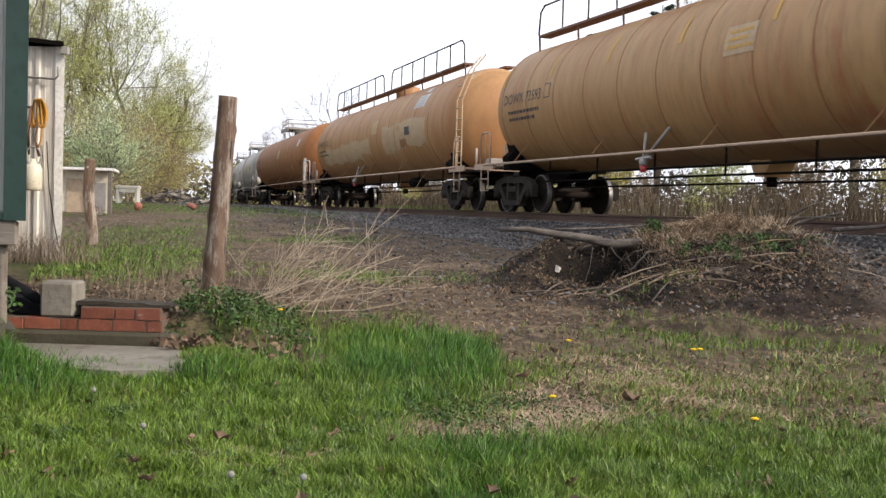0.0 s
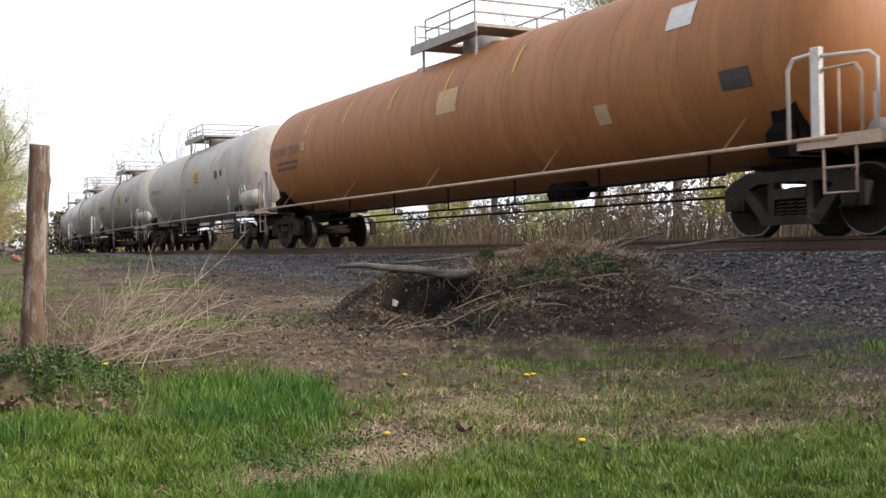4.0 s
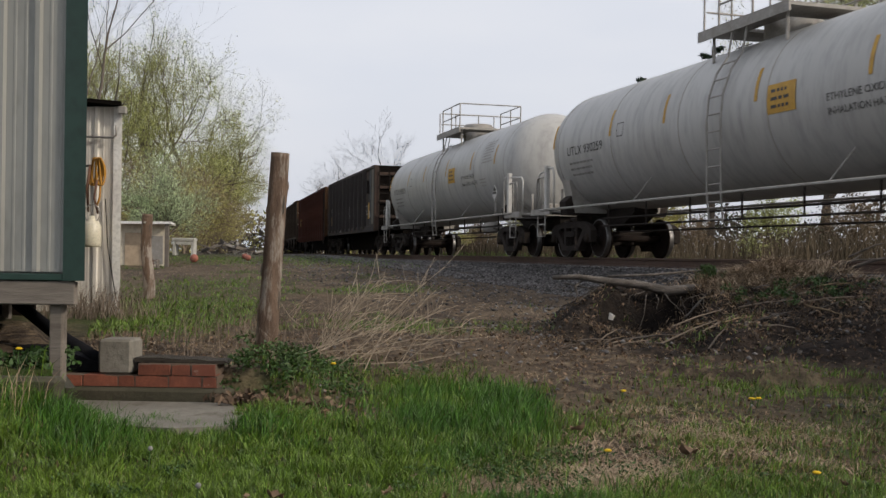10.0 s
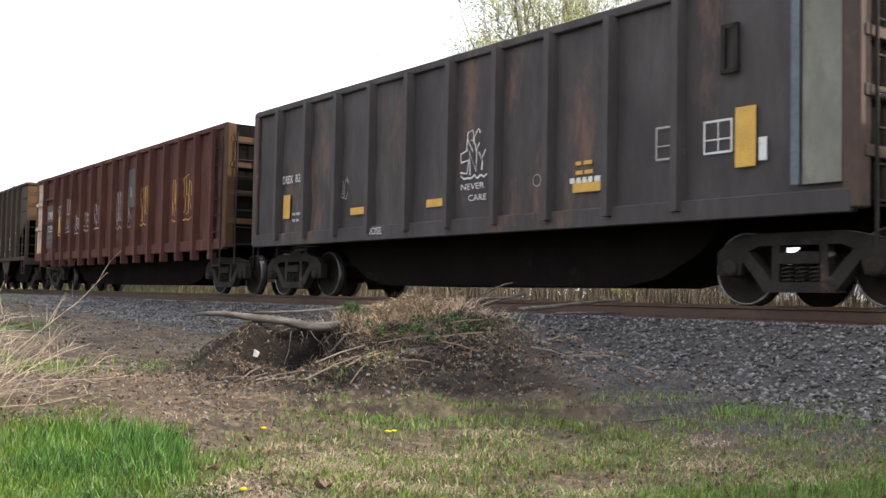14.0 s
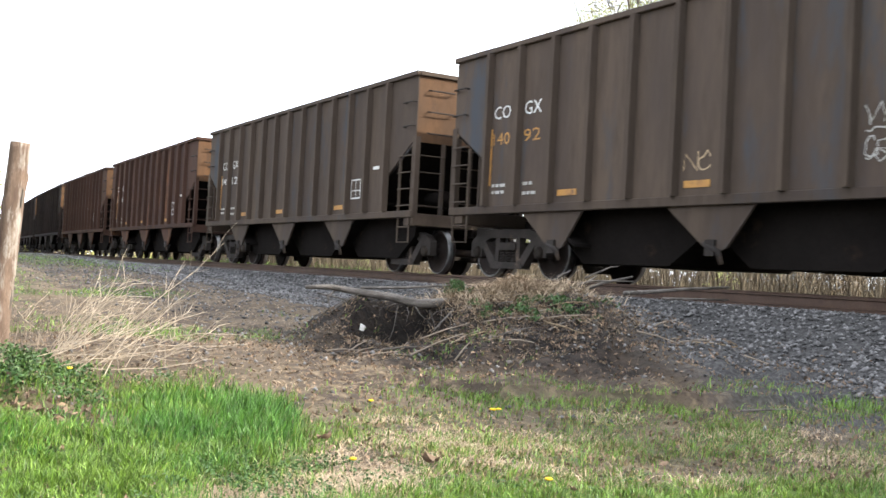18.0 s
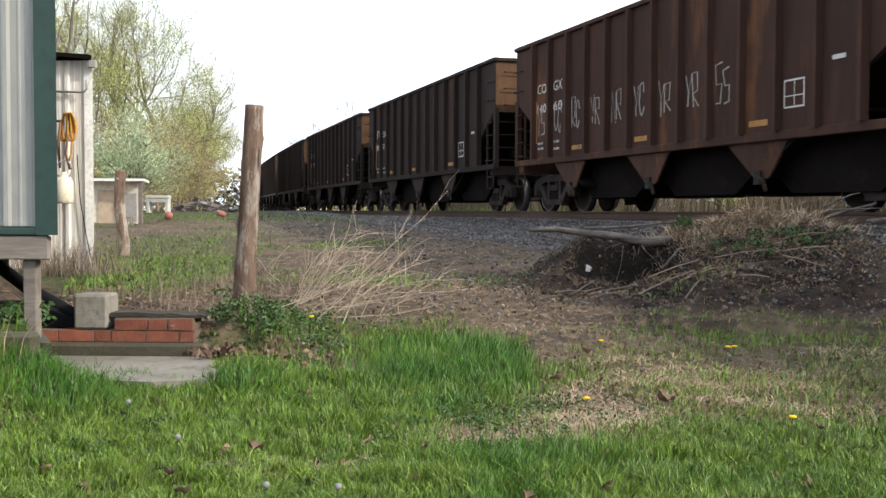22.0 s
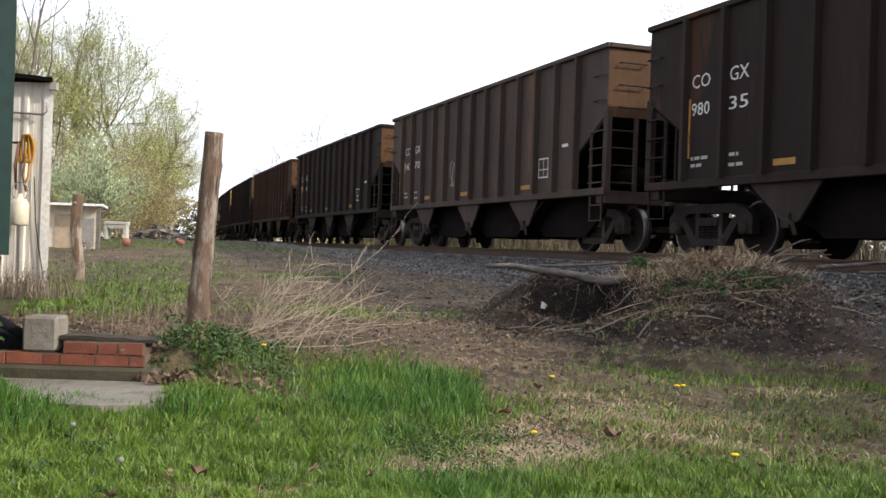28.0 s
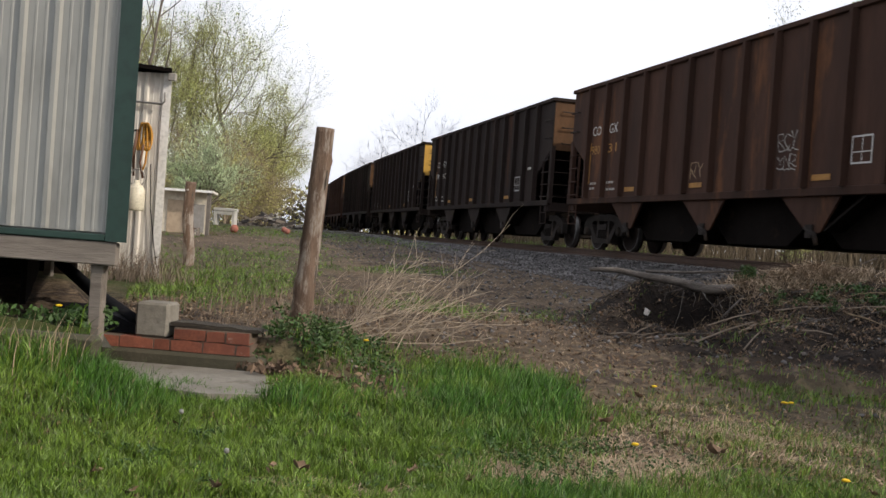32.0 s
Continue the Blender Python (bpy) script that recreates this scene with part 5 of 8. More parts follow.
def white_marks(word, utlx):
    def put(car, rad, zc, lt):
        round_words("reporting_mark", word, -lt + 1.35, zc - 0.18, 0.27, rad, zc, "black_paint", car, 1.75)
        bars("stencil", -lt + 1.4, zc - 0.38, 3, 1.2, 0.045, 0.13, rad, zc, "faint_grey", car)
        for k in (0.0, 0.26):
            round_patch("stencil_box", -lt + 3.75 + k, -lt + 3.765 + k, zc + 0.0, zc + 0.27, rad, zc, "black_paint", car, 0.008)
            round_patch("stencil_box", -lt + 3.75, -lt + 4.02, zc + k, zc + k + 0.015, rad, zc, "black_paint", car, 0.008)
        stripes(car, [-lt + 0.55, -lt + 3.4, -lt + 5.6, 1.0, 3.6, lt - 1.6], zc + 0.05, zc + 0.6, rad, zc)
        round_patch("notice", 1.35, 2.05, zc - 0.2, zc + 0.25, rad, zc, "yellow_paint", car, 0.009, "yellow notice panel")
        bars("notice_text", 1.45, zc + 0.12, 3, 0.5, 0.05, 0.12, rad + 0.005, zc, "black_paint", car)
        if utlx:
            round_words("hazard_words", "ETHYLENE OXIDE", 2.75, zc - 0.18, 0.15, rad, zc, "black_paint", car, 1.25)
            round_words("hazard_words", "INHALATION HAZARD", 2.75, zc - 0.38, 0.15, rad, zc, "black_paint", car, 1.5)
            bars("stencil", 4.5, zc - 0.3, 3, 0.5, 0.03, 0.09, rad, zc, "dull_white", car)
        else:
            round_patch("data_plate", lt - 3.2, lt - 2.8, zc - 0.15, zc + 0.1, rad, zc, "black_paint", car, 0.009)
            round_patch("data_plate", lt - 2.5, lt - 2.25, zc - 0.1, zc + 0.1, rad, zc, "scrap", car, 0.009)
            bars("stencil", 0.2, zc - 0.35, 1, 0.7, 0.05, 0.1, rad, zc, "faint_grey", car)
        bars("data_text", lt - 2.7, zc + 0.75, 8, 0.9, 0.035, 0.085, rad, zc, "dull_white", car)
        placard(car, lt - 1.3, 1.68, -1.42, "black_paint" if utlx else "red_paint")
    return put


def dented(x0, x1, y, z0, z1):
    """A steel sheet 3 cm thick, pushed in and out by years of scrap."""
    nx, nz = int((x1 - x0) / 0.14), 16
    gx, gz_ = np.meshgrid(np.linspace(x0, x1, nx), np.linspace(z0, z1, nz))
    push = 0.016 * wavy(gx, gz_, 0.55, 71) + 0.010 * wavy(gx, gz_, 1.5, 72)
    push[:, 0] = push[:, -1] = 0
    s = Shape()
    for off, flip in ((-0.015, 1), (0.015, -1)):
        v = np.stack([gx, y + off + push, gz_], -1).reshape(-1, 3)
        f = [(i * nx + k, i * nx + k + 1, (i + 1) * nx + k + 1, (i + 1) * nx + k)[::flip] for i in range(nz - 1) for k in range(nx - 1)]
        s.add(v, f, True)
    return s


def make_gondola(L, colour, end, label, ribs, marks):
    """High-sided scrap gondola with stakes, a fish-belly sill and end ladders."""
    car = thing("gondola_car", label, "gondola car", group="cars of the train")
    h = L / 2 - 0.72
    top, bot, w = 3.66, 1.08, 1.45
    for y in (-w, w):
        part("side_sheet", dented(-h, h, y, bot, top - 0.05), colour, car, "dented steel side sheet")
        part("top_chord", Shape().box(-h - 0.03, h + 0.03, y - 0.08, y + 0.06, top - 0.12, top, 0.015), colour, car)
        part("side_sill", Shape().box(-h, h, y - 0.09, y + 0.05, bot - 0.14, bot + 0.10, 0.012), colour, car)
        for i in range(ribs):
            x = -h + 1.03 + 1.1 * i
            if ribs > 12:
                x = -h + 1.12 if i == 0 else -h + 2.42 + (2 * h - 3.0) * (i - 1) / (ribs - 2)
            part("stake", lambda: Shape().prism([(-0.07, 0.0), (-0.05, -0.17), (0.05, -0.17), (0.07, 0.0)], bot - (0.34 if ribs > 12 else 0.02), top - 0.1, "xy"), colour, car, m=pose(x, y, 0, 0, 0, 0 if y < 0 else 180), key=("stake", colour, bot))
    for x in (-h, h):
        k = 1 if x > 0 else -1
        # Black sheet puts the dark open gaps between the ribs into colour.
        part("end_sheet", Shape().box(x - 0.03, x + 0.03, -w, w, bot, top - 0.02), "soot_and_shade", car, "end wall coloured black for the shaded gaps between its ribs")
        for z in (1.55, 2.15, 2.75, 3.3):
            part("end_rib", Shape().box(min(x, x + 0.12 * k), max(x, x + 0.12 * k), -w, w, z - 0.06, z + 0.06, 0.01), end, car)
        for y in (-w + 0.02, w - 0.02):
            part("corner_post", Shape().box(x - 0.10, x + 0.10, y - 0.1, y + 0.1, bot - 0.1, top - 0.02, 0.02), end, car)
        s = Shape()
        for dy in (0.12, 0.55):
            s.tube([(x + 0.16 * k, -w + dy, bot - 0.5), (x + 0.16 * k, -w + dy, top - 0.2)], 0.022, 5)
        for i in range(8):
            s.tube([(x + 0.16 * k, -w + 0.12, 0.7 + 0.36 * i), (x + 0.16 * k, -w + 0.55, 0.7 + 0.36 * i)], 0.016, 5)
        part("ladder", s, "truck_iron", car, "iron end ladder")
        s = Shape()
        for dx in (0.10, 0.50):
            s.tube([(x - dx * k, -w - 0.10, bot - 0.55), (x - dx * k, -w - 0.10, top - 0.3)], 0.02, 5)
        for i in range(8):
            s.tube([(x - 0.10 * k, -w - 0.10, 0.6 + 0.36 * i), (x - 0.50 * k, -w - 0.10, 0.6 + 0.36 * i)], 0.016, 5)
        if k > 0 and ribs > 12:
            part("side_ladder", s, "truck_iron", car)
        make_truck(car, k * (L / 2 - 1.6), car)
        coupler(car, k * (L / 2 - 0.78), k)
    part("floor", Shape().box(-h, h, -w, w, bot - 0.05, bot), "soot_and_shade", car)
    part("load", Shape().box(-h + 0.1, h - 0.1, -w + 0.05, w - 0.05, 1.4, 2.6, 0.2), "scrap", car)
    part("fish_belly", Shape().prism([(-h + 2.1, 1.0), (-h + 2.5, 0.62), (-h + 3.1, 0.32), (-h + 3.7, 0.21), (h - 3.7, 0.21), (h - 3.1, 0.32), (h - 2.5, 0.62), (h - 2.1, 1.0)], -0.75, 0.75), "soot_and_shade", car, "deep black centre girder")
    part("end_sill", Shape().box(-h, h, -0.3, 0.3, 0.72, 1.0), "soot_and_shade", car)
    marks(car, h, -w - 0.046)
    return car


def scrawl(name, x, z, w, h, y, parent, seed, mat="white_paint", r=0.018):
    """Spray-paint tag: a row of jagged upright strokes with cross strokes and an underline."""
    rnd = random.Random(seed)
    s = Shape()

    def stroke(pts):
        pts = [Vector(q) + Vector((rnd.gauss(0, 0.014), rnd.gauss(0, 0.018))) for q in pts]
        v = []
        for i, q in enumerate(pts):
            d = (pts[min(i + 1, len(pts) - 1)] - pts[max(i - 1, 0)]).normalized()
            side = Vector((-d.y, d.x)) * r * rnd.uniform(0.75, 1.15)
            v += [(q.x + side.x, y, q.y + side.y), (q.x - side.x, y, q.y - side.y)]
        s.add(v, [(2 * i, 2 * i + 1, 2 * i + 3, 2 * i + 2) for i in range(len(pts) - 1)])

    n = max(2, int(w / 0.17))
    step = w / n
    for k in range(n):
        a, b = x + step * k, x + step * (k + 0.8)
        top, mid, low = z + h * rnd.uniform(0.85, 1.05), z + h * rnd.uniform(0.4, 0.6), z + h * rnd.uniform(0.1, 0.22)
        kind = rnd.randint(0, 4)
        if kind == 0:
            stroke([(a, low), (a + 0.01, top), (b, low), (b + 0.01, top)])
        elif kind == 1:
            stroke([(a, low), (a, top), (b, top * 0.98 + mid * 0.02), (b - 0.01, mid), (a, mid), (b + 0.02, low)])
        elif kind == 2:
            stroke([((a + b) / 2 + step * 0.4 * math.cos(q), (top + low) / 2 + (top - low) / 2 * math.sin(q)) for q in (0.4 + 5.4 * i / 9 for i in range(10))])
        elif kind == 3:
            stroke([(a, top), ((a + b) / 2, mid), (b, top)])
            stroke([((a + b) / 2, mid), ((a + b) / 2 - 0.01, low)])
        else:
            stroke([(b, top), (a, top - 0.02), (a + 0.01, mid), (b, mid), (b - 0.01, low), (a, low)])
    if w > 0.5:
        stroke([(x + w * i / 8, z + 0.03 * h * ((-1) ** i)) for i in range(9)])
    return part(name, s, mat, parent, "spray-painted scribble")


def plate(name, x0, x1, z0, z1, y, mat, parent, label=""):
    return part(name, Shape().box(x0, x1, y - 0.006, y, z0, z1), mat, parent, label)


def framed(x0, x1, z0, z1, y, parent, mat="white_paint"):
    t = 0.025
    s = Shape()
    for a, b, c, d in ((x0, x1, z0, z0 + t), (x0, x1, z1 - t, z1), (x0, x0 + t, z0, z1), (x1 - t, x1, z0, z1), ((x0 + x1) / 2, (x0 + x1) / 2 + t * 0.6, z0, z1), (x0, x1, (z0 * 0.6 + z1 * 0.4), (z0 * 0.6 + z1 * 0.4) + t * 0.6)):
        s.add([(a, y, c), (b, y, c), (b, y, d), (a, y, d)], [(0, 1, 2, 3)])
    return part("stencil_box", s, mat, parent)


def black_gondola_marks(car, h, y):
    flat_words("reporting_mark", "DREX", -5.42, 2.12, 0.22, y, "white_paint", car, 0.40)
    flat_words("reporting_mark", "820", -4.92, 2.12, 0.22, y, "white_paint", car, 0.30)
    bars("stencil", -5.0, 1.5, 2, 0.35, 0.05, 0.12, 0, y, "dull_white", car)
    plate("yellow_patch", -5.36, -5.10, 1.45, 1.90, y, "yellow_paint", car, "yellow reflective patch")
    for x in (-2.9, -0.65, 2.6):
        plate("yellow_patch", x, x + 0.5, 1.40, 1.52, y, "yellow_paint", car, "yellow reflective patch")
    bars("stencil", 2.65, 1.75, 3, 0.3, 0.05, 0.12, 0, y - 0.002, "yellow_paint", car)
    bars("stencil", 2.55, 1.52, 1, 0.5, 0.07, 0.12, 0, y - 0.008, "white_paint", car)
    scrawl("graffiti", 0.22, 1.78, 0.62, 0.45, y - 0.002, car, 3, r=0.014)
    scrawl("graffiti", 0.35, 2.15, 0.35, 0.35, y - 0.002, car, 13, r=0.010)
    scrawl("graffiti", -3.3, 1.6, 0.35, 0.45, y - 0.002, car, 4, "dull_white", 0.008)
    flat_words("lettering", "NOSE", -2.25, 1.03, 0.17, y - 0.075, "white_paint", car, 0.45)
    flat_words("lettering", "NEVER", 0.22, 1.60, 0.13, y - 0.003, "white_paint", car, 0.55)
    flat_words("lettering", "CARE", 0.40, 1.43, 0.13, y - 0.003, "white_paint", car, 0.42)
    ring = Shape()
    ring.turned([(y - 0.002, 0.075), (y - 0.002, 0.085)], "y", (1.9, 0, 1.62), 16)
    part("stencil_ring", ring, "dull_white", car)
    framed(4.0, 4.44, 1.68, 2.08, y, car, "dull_white")
    framed(4.71, 5.11, 1.68, 2.06, y, car)
    plate("yellow_patch", 5.15, 5.42, 1.50, 2.16, y, "yellow_paint", car, "large yellow patch")
    plate("white_patch", 5.46, 5.56, 1.55, 1.8, y, "white_paint", car)
    part("wall_grab", Shape().box(4.98, 5.03, y - 0.05, y, 2.55, 3.1).box(5.15, 5.20, y - 0.05, y, 2.55, 3.1).box(4.98, 5.2, y - 0.05, y - 0.02, 2.55, 2.6).box(4.98, 5.2, y - 0.05, y - 0.02, 3.05, 3.1), "truck_iron", car, "small iron grab ladder")
    plate("painted_strip", h - 0.66, h - 0.56, 1.25, 3.5, y - 0.06, "blue_grey", car, "faded blue-grey strip")
    plate("end_panel", h - 0.55, h - 0.10, 1.25, 3.52, y - 0.02, "grey_green", car, "grey-green flaking end panel")


def red_gondola_marks(car, h, y):
    plate("dark_panel", -h + 1.25, -h + 2.3, 2.2, 2.72, y, "black_paint", car)
    plate("dark_panel", -h + 1.25, -h + 2.3, 1.35, 2.15, y, "black_paint", car)
    flat_words("reporting_mark", "DREX", -h + 1.42, 2.29, 0.32, y - 0.009, "white_paint", car, 0.8)
    flat_words("reporting_mark", "125", -h + 1.42, 1.86, 0.32, y - 0.009, "white_paint", car, 0.55)
    flat_words("lettering", "LD LMT 187300", -h + 1.33, 1.66, 0.13, y - 0.009, "dull_white", car, 0.86)
    flat_words("lettering", "LT WT  70700", -h + 1.33, 1.46, 0.13, y - 0.009, "dull_white", car, 0.84)
    plate("end_panel", -h + 0.06, -h + 1.0, 1.2, 3.5, y - 0.004, "peeling", car, "end panel with peeling cream paint")
    for z in (1.95, 2.75):
        part("wood_rail", Shape().box(-h + 0.02, -h + 1.05, y - 0.07, y - 0.01, z, z + 0.12, 0.01), "peeling", car)
        part("panel_rail", Shape().box(-h + 1.2, -h + 2.35, y - 0.06, y - 0.01, z + 0.14, z + 0.22, 0.01), "gondola_red", car)
    plate("yellow_patch", -h + 0.4, -h + 0.75, 1.25, 1.45, y - 0.01, "yellow_paint", car)
    plate("yellow_patch", -h + 3.30, -h + 3.43, 1.75, 2.25, y - 0.172, "yellow_paint", car)
    for i, (x, z, w, hh) in enumerate(((2.56, 2.22, 0.62, 0.4), (2.56, 1.72, 0.62, 0.4), (3.5, 2.34, 0.55, 0.45), (3.5, 1.78, 0.55, 0.42), (4.4, 1.72, 0.65, 0.5), (5.3, 1.75, 0.65, 0.55), (6.2, 1.8, 0.65, 0.7))):
        scrawl("graffiti", -h + x, z, w, hh, y - 0.003, car, 20 + i, "white_paint", 0.0105)
    for i, x in enumerate((8.4, 10.0, 12.6)):
        scrawl("graffiti", -h + x, 1.7, 1.2, 1.0, y - 0.003, car, 40 + i, "yellow_paint" if i else "dull_white", 0.014)
    plate("primer_patch", -h + 9.0, -h + 10.0, 2.2, 3.2, y, "scrap", car, "grey primer patch")


def make_hopper(L, ribs, mark, number, extra, label, colour="hopper", end="hopper_end"):
    """Open coal hopper: ribbed sides, sloped ends over open corners, three bays with chutes."""
    car = thing("hopper_car", label, "hopper car", group="cars of the train")
    h = L / 2 - 0.68
    top, bot, w, cut, rise = 3.74, 1.12, 1.52, 1.15, 1.30
    for y in (-w, w):
        side = [(-h, top - 0.05), (-h, bot + rise + 0.08), (-h + cut, bot + 0.68), (-h + cut, bot + 0.03), (h - cut, bot + 0.03), (h - cut, bot + 0.68), (h, bot + rise + 0.08), (h, top - 0.05)]
        part("side_sheet", lambda: Shape().prism(side, y - 0.012, y + 0.012), colour, car, key=("side", L, y, colour))
        part("top_chord", lambda: Shape().box(-h - 0.04, h + 0.04, y - 0.07, y + 0.06, top - 0.09, top, 0.012), colour, car, key=("chord", L, y, colour))
        part("side_sill", lambda: Shape().box(-h - 0.02, h + 0.02, y - 0.05, y + 0.05, bot - 0.10, bot + 0.03, 0.01), colour, car, key=("sill", L, y, colour))
        for i in range(ribs):
            x = -h + cut - 0.05 + (2 * h - 2 * cut + 0.1) * i / (ribs - 1)
            part("rib", lambda: Shape().prism([(-0.05, 0.0), (-0.04, -0.125), (0.04, -0.125), (0.05, 0.0)], bot + 0.03, top - 0.09, "xy"), colour, car, m=pose(x, y, 0, 0, 0, 0 if y < 0 else 180), key=("rib", colour))
        for k in (-1, 1):
            out = -1 if y < 0 else 1

            def rungs():
                q = Shape().box(*sorted((k * -0.56, k * -0.52)), -0.02, 0.02, bot - 0.02, bot + 1.02)
                for i in range(4):
                    z = bot + 0.12 + 0.31 * i
                    q.tube([(k * -0.54, 0, z), (k * -0.54, out * 0.05, z), (k * -0.04, out * 0.05, z), (k * -0.04, 0, z)], 0.014, 5)
                q.tube([(k * -0.54, 0, bot - 0.02), (k * -0.54, 0, bot - 0.56), (k * -0.10, 0, bot - 0.56), (k * -0.10, 0, bot - 0.02)], 0.018, 5).tube([(k * -0.54, 0, bot - 0.28), (k * -0.10, 0, bot - 0.28)], 0.015, 5)
                return q
            part("side_ladder", rungs, colour, car, m=pose(k * h, y + 0.02 * out, 0), key=("sladder", k, out, colour))
            part("corner_post", lambda: Shape().prism([(-0.07, -0.05), (0.07, -0.05), (0.07, 0.05), (-0.07, 0.05)], bot - 0.05, bot + rise + 0.1, "xy"), colour, car, m=pose(k * (h - 0.03), y * 0.985, 0), key=("cpost", colour))
            for i in range(2):
                part("grab_iron", lambda: Shape().tube([(0, 0, 0), (0, -0.09, 0), (0.36, -0.09, 0), (0.36, 0, 0)], 0.014, 5), "truck_iron", car, m=pose(k * h - (0.40 if k > 0 else -0.04), y, 2.72 + 0.45 * i, 0, 0, 0), key="grab") if y < 0 else None
    for k in (-1, 1):
        x = k * h
        part("end_sheet", lambda: Shape().box(min(x, x - 0.03 * k), max(x, x - 0.03 * k), -w, w, bot + rise, top - 0.04), end, car, "rusty orange end wall", key=("end", L, k, end))
        part("end_chord", lambda: Shape().box(x - 0.05, x + 0.06, -w, w, top - 0.09, top - 0.005, 0.01), colour, car, key=("echord", L, k, colour))
        part("slope_sheet", lambda: Shape().prism([(x, bot + rise), (x - 0.03 * k, bot + rise + 0.03), (x - 3.4 * k, 0.55), (x - 3.4 * k, 0.50)], -w + 0.02, w - 0.02), "soot_and_shade", car, "sooty slope sheet", key=("slope", L, k))
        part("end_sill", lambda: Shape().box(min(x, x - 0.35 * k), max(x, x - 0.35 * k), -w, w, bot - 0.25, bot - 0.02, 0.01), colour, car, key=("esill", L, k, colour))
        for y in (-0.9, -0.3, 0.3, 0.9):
            part("end_post", lambda: Shape().box(-0.04, 0.04, -0.04, 0.04, bot - 0.02, bot + rise + 0.05), "soot_and_shade", car, m=pose(x - 0.06 * k, y, 0), key="epost")
        for i in range(3):
            part("end_grab", lambda: Shape().tube([(0, -0.95, 0), (0.10 * k, -0.95, -0.02), (0.10 * k, -0.45, -0.02), (0, -0.45, 0)], 0.015, 5), "truck_iron", car, m=pose(x, -0.35, 2.6 + 0.4 * i), key=("egrab", k))
        def end_rungs():
            q = Shape().box(-0.03, 0.03, -0.98, -0.92, bot - 0.02, bot + rise)
            for i in range(4):
                z = bot + 0.12 + 0.31 * i
                q.tube([(0.06 * k, -1.46, z), (0.06 * k, -0.95, z)], 0.014, 5)
            return q
        part("end_ladder", end_rungs, colour, car, m=pose(x + 0.02 * k, 0, 0), key=("eladder", k, colour))
        make_truck(car, k * (L / 2 - 1.8), car)
        coupler(car, k * (L / 2 - 0.78), k)
    part("brake_cylinder", lambda: Shape().tube([(-0.3, -0.6, 1.45), (0.3, -0.6, 1.45)], 0.15, 10), "soot_and_shade", car, m=pose(h - 0.7, 0, 0), key="bcyl")
    part("centre_sill", lambda: Shape().box(-h, h, -0.2, 0.2, 0.72, 1.0), "soot_and_shade", car, key=("csill", L))
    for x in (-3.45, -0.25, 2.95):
        # Bays widened into one black mass; coal dust and underside shade share the colour.
        part("hopper_bay", lambda: Shape().prism([(-1.61, bot), (1.59, bot), (1.5, 0.70), (0.85, 0.27), (-0.95, 0.27), (-1.5, 0.70)], -1.18, 1.18), "soot_and_shade", car, "black discharge bay", pose(x + 1.3, 0, 0), key="bay")
        part("chute_panel", lambda: Shape().prism([(-0.85, bot - 0.06), (0.72, bot - 0.06), (0.26, 0.50), (0.02, 0.42), (-0.10, 0.50)], -w + 0.01, -w + 0.05), colour, car, "dusty brown chute flank", pose(x, 0, 0), key=("chute", colour))
        part("chute_latch", lambda: Shape().tube([(-0.1, -w, 0.55), (0.16, -w - 0.02, 0.46), (0.20, -w, 0.30)], 0.035, 6).box(-0.06, 0.10, -w - 0.03, -w + 0.03, 0.40, 0.60), "truck_iron", car, m=pose(x, 0, 0), key="latch")
    part("coal_dust_floor", lambda: Shape().box(-h + 1.5, h - 1.5, -w + 0.05, w - 0.05, bot + 0.2, bot + 0.25), "soot_and_shade", car, key=("floor", L))
    # writing and stripes on the camera's side
    y = -w - 0.018
    p = (2 * h - 2 * cut + 0.1) / (ribs - 1)
    x0 = -h + cut - 0.05
    if mark:
        half = len(number) // 2 + 1
        for left, right, z, size in ((mark[:2], mark[2:], 2.55, 0.30), (number[:half], number[half:], 2.13, 0.28)):
            mat = "worn_orange" if z < 2.3 and extra == 1 else "white_paint"
            flat_words("reporting_mark", left, x0 + 0.12, z, size, y, mat, car, 0.46)
            if right:
                flat_words("reporting_mark", right, x0 + p + 0.09, z, size, y, mat, car, 0.44 if len(right) > 1 else 0.20)
        plate("yellow_stripe", x0 + 0.055, x0 + 0.10, 1.48, 2.40, y, "worn_orange", car, "worn yellow vertical stripe")
    bars("stencil", x0 + 0.14, 1.45, 2, 0.30, 0.05, 0.11, 0, y, "dull_white", car)
    bars("stencil", x0 + p + 0.12, 1.45, 2, 0.3, 0.05, 0.15, 0, y, "dull_white", car)
    for i in (2, 5, 9):
        if i < ribs - 1:
            plate("yellow_stripe", x0 + p * i + 0.15, x0 + p * i + 0.60, 1.25, 1.34, y, "worn_orange", car, "worn yellow reflective stripe")
    framed(x0 + p * (ribs - 3) + 0.1, x0 + p * (ribs - 3) + 0.55, 1.45, 1.85, y, car)
    plate("notice", x0 + p * (ribs - 2) + 0.25, x0 + p * (ribs - 2) + 0.5, 2.0, 2.06, y, "white_paint", car)
    if extra == 1:
        scrawl("graffiti", x0 + p * 5 + 0.15, 1.40, 0.50, 0.30, y - 0.002, car, len(number) + int(L * 10), "old_cream", 0.009)
        scrawl("graffiti", x0 + p * 8 + 0.15, 1.75, 0.52, 0.28, y - 0.002, car, 7 + int(L * 10), "dull_white", 0.009)
        scrawl("graffiti", x0 + p * 8 + 0.15, 1.45, 0.52, 0.24, y - 0.002, car, 17 + int(L * 10), "dull_white", 0.009)
    if extra == 2:
        for i in range(9):
            scrawl("graffiti", x0 + p * (i + 0.15), 1.55, 0.4, 0.75, y - 0.002, car, 60 + i, "dull_white", 0.014)
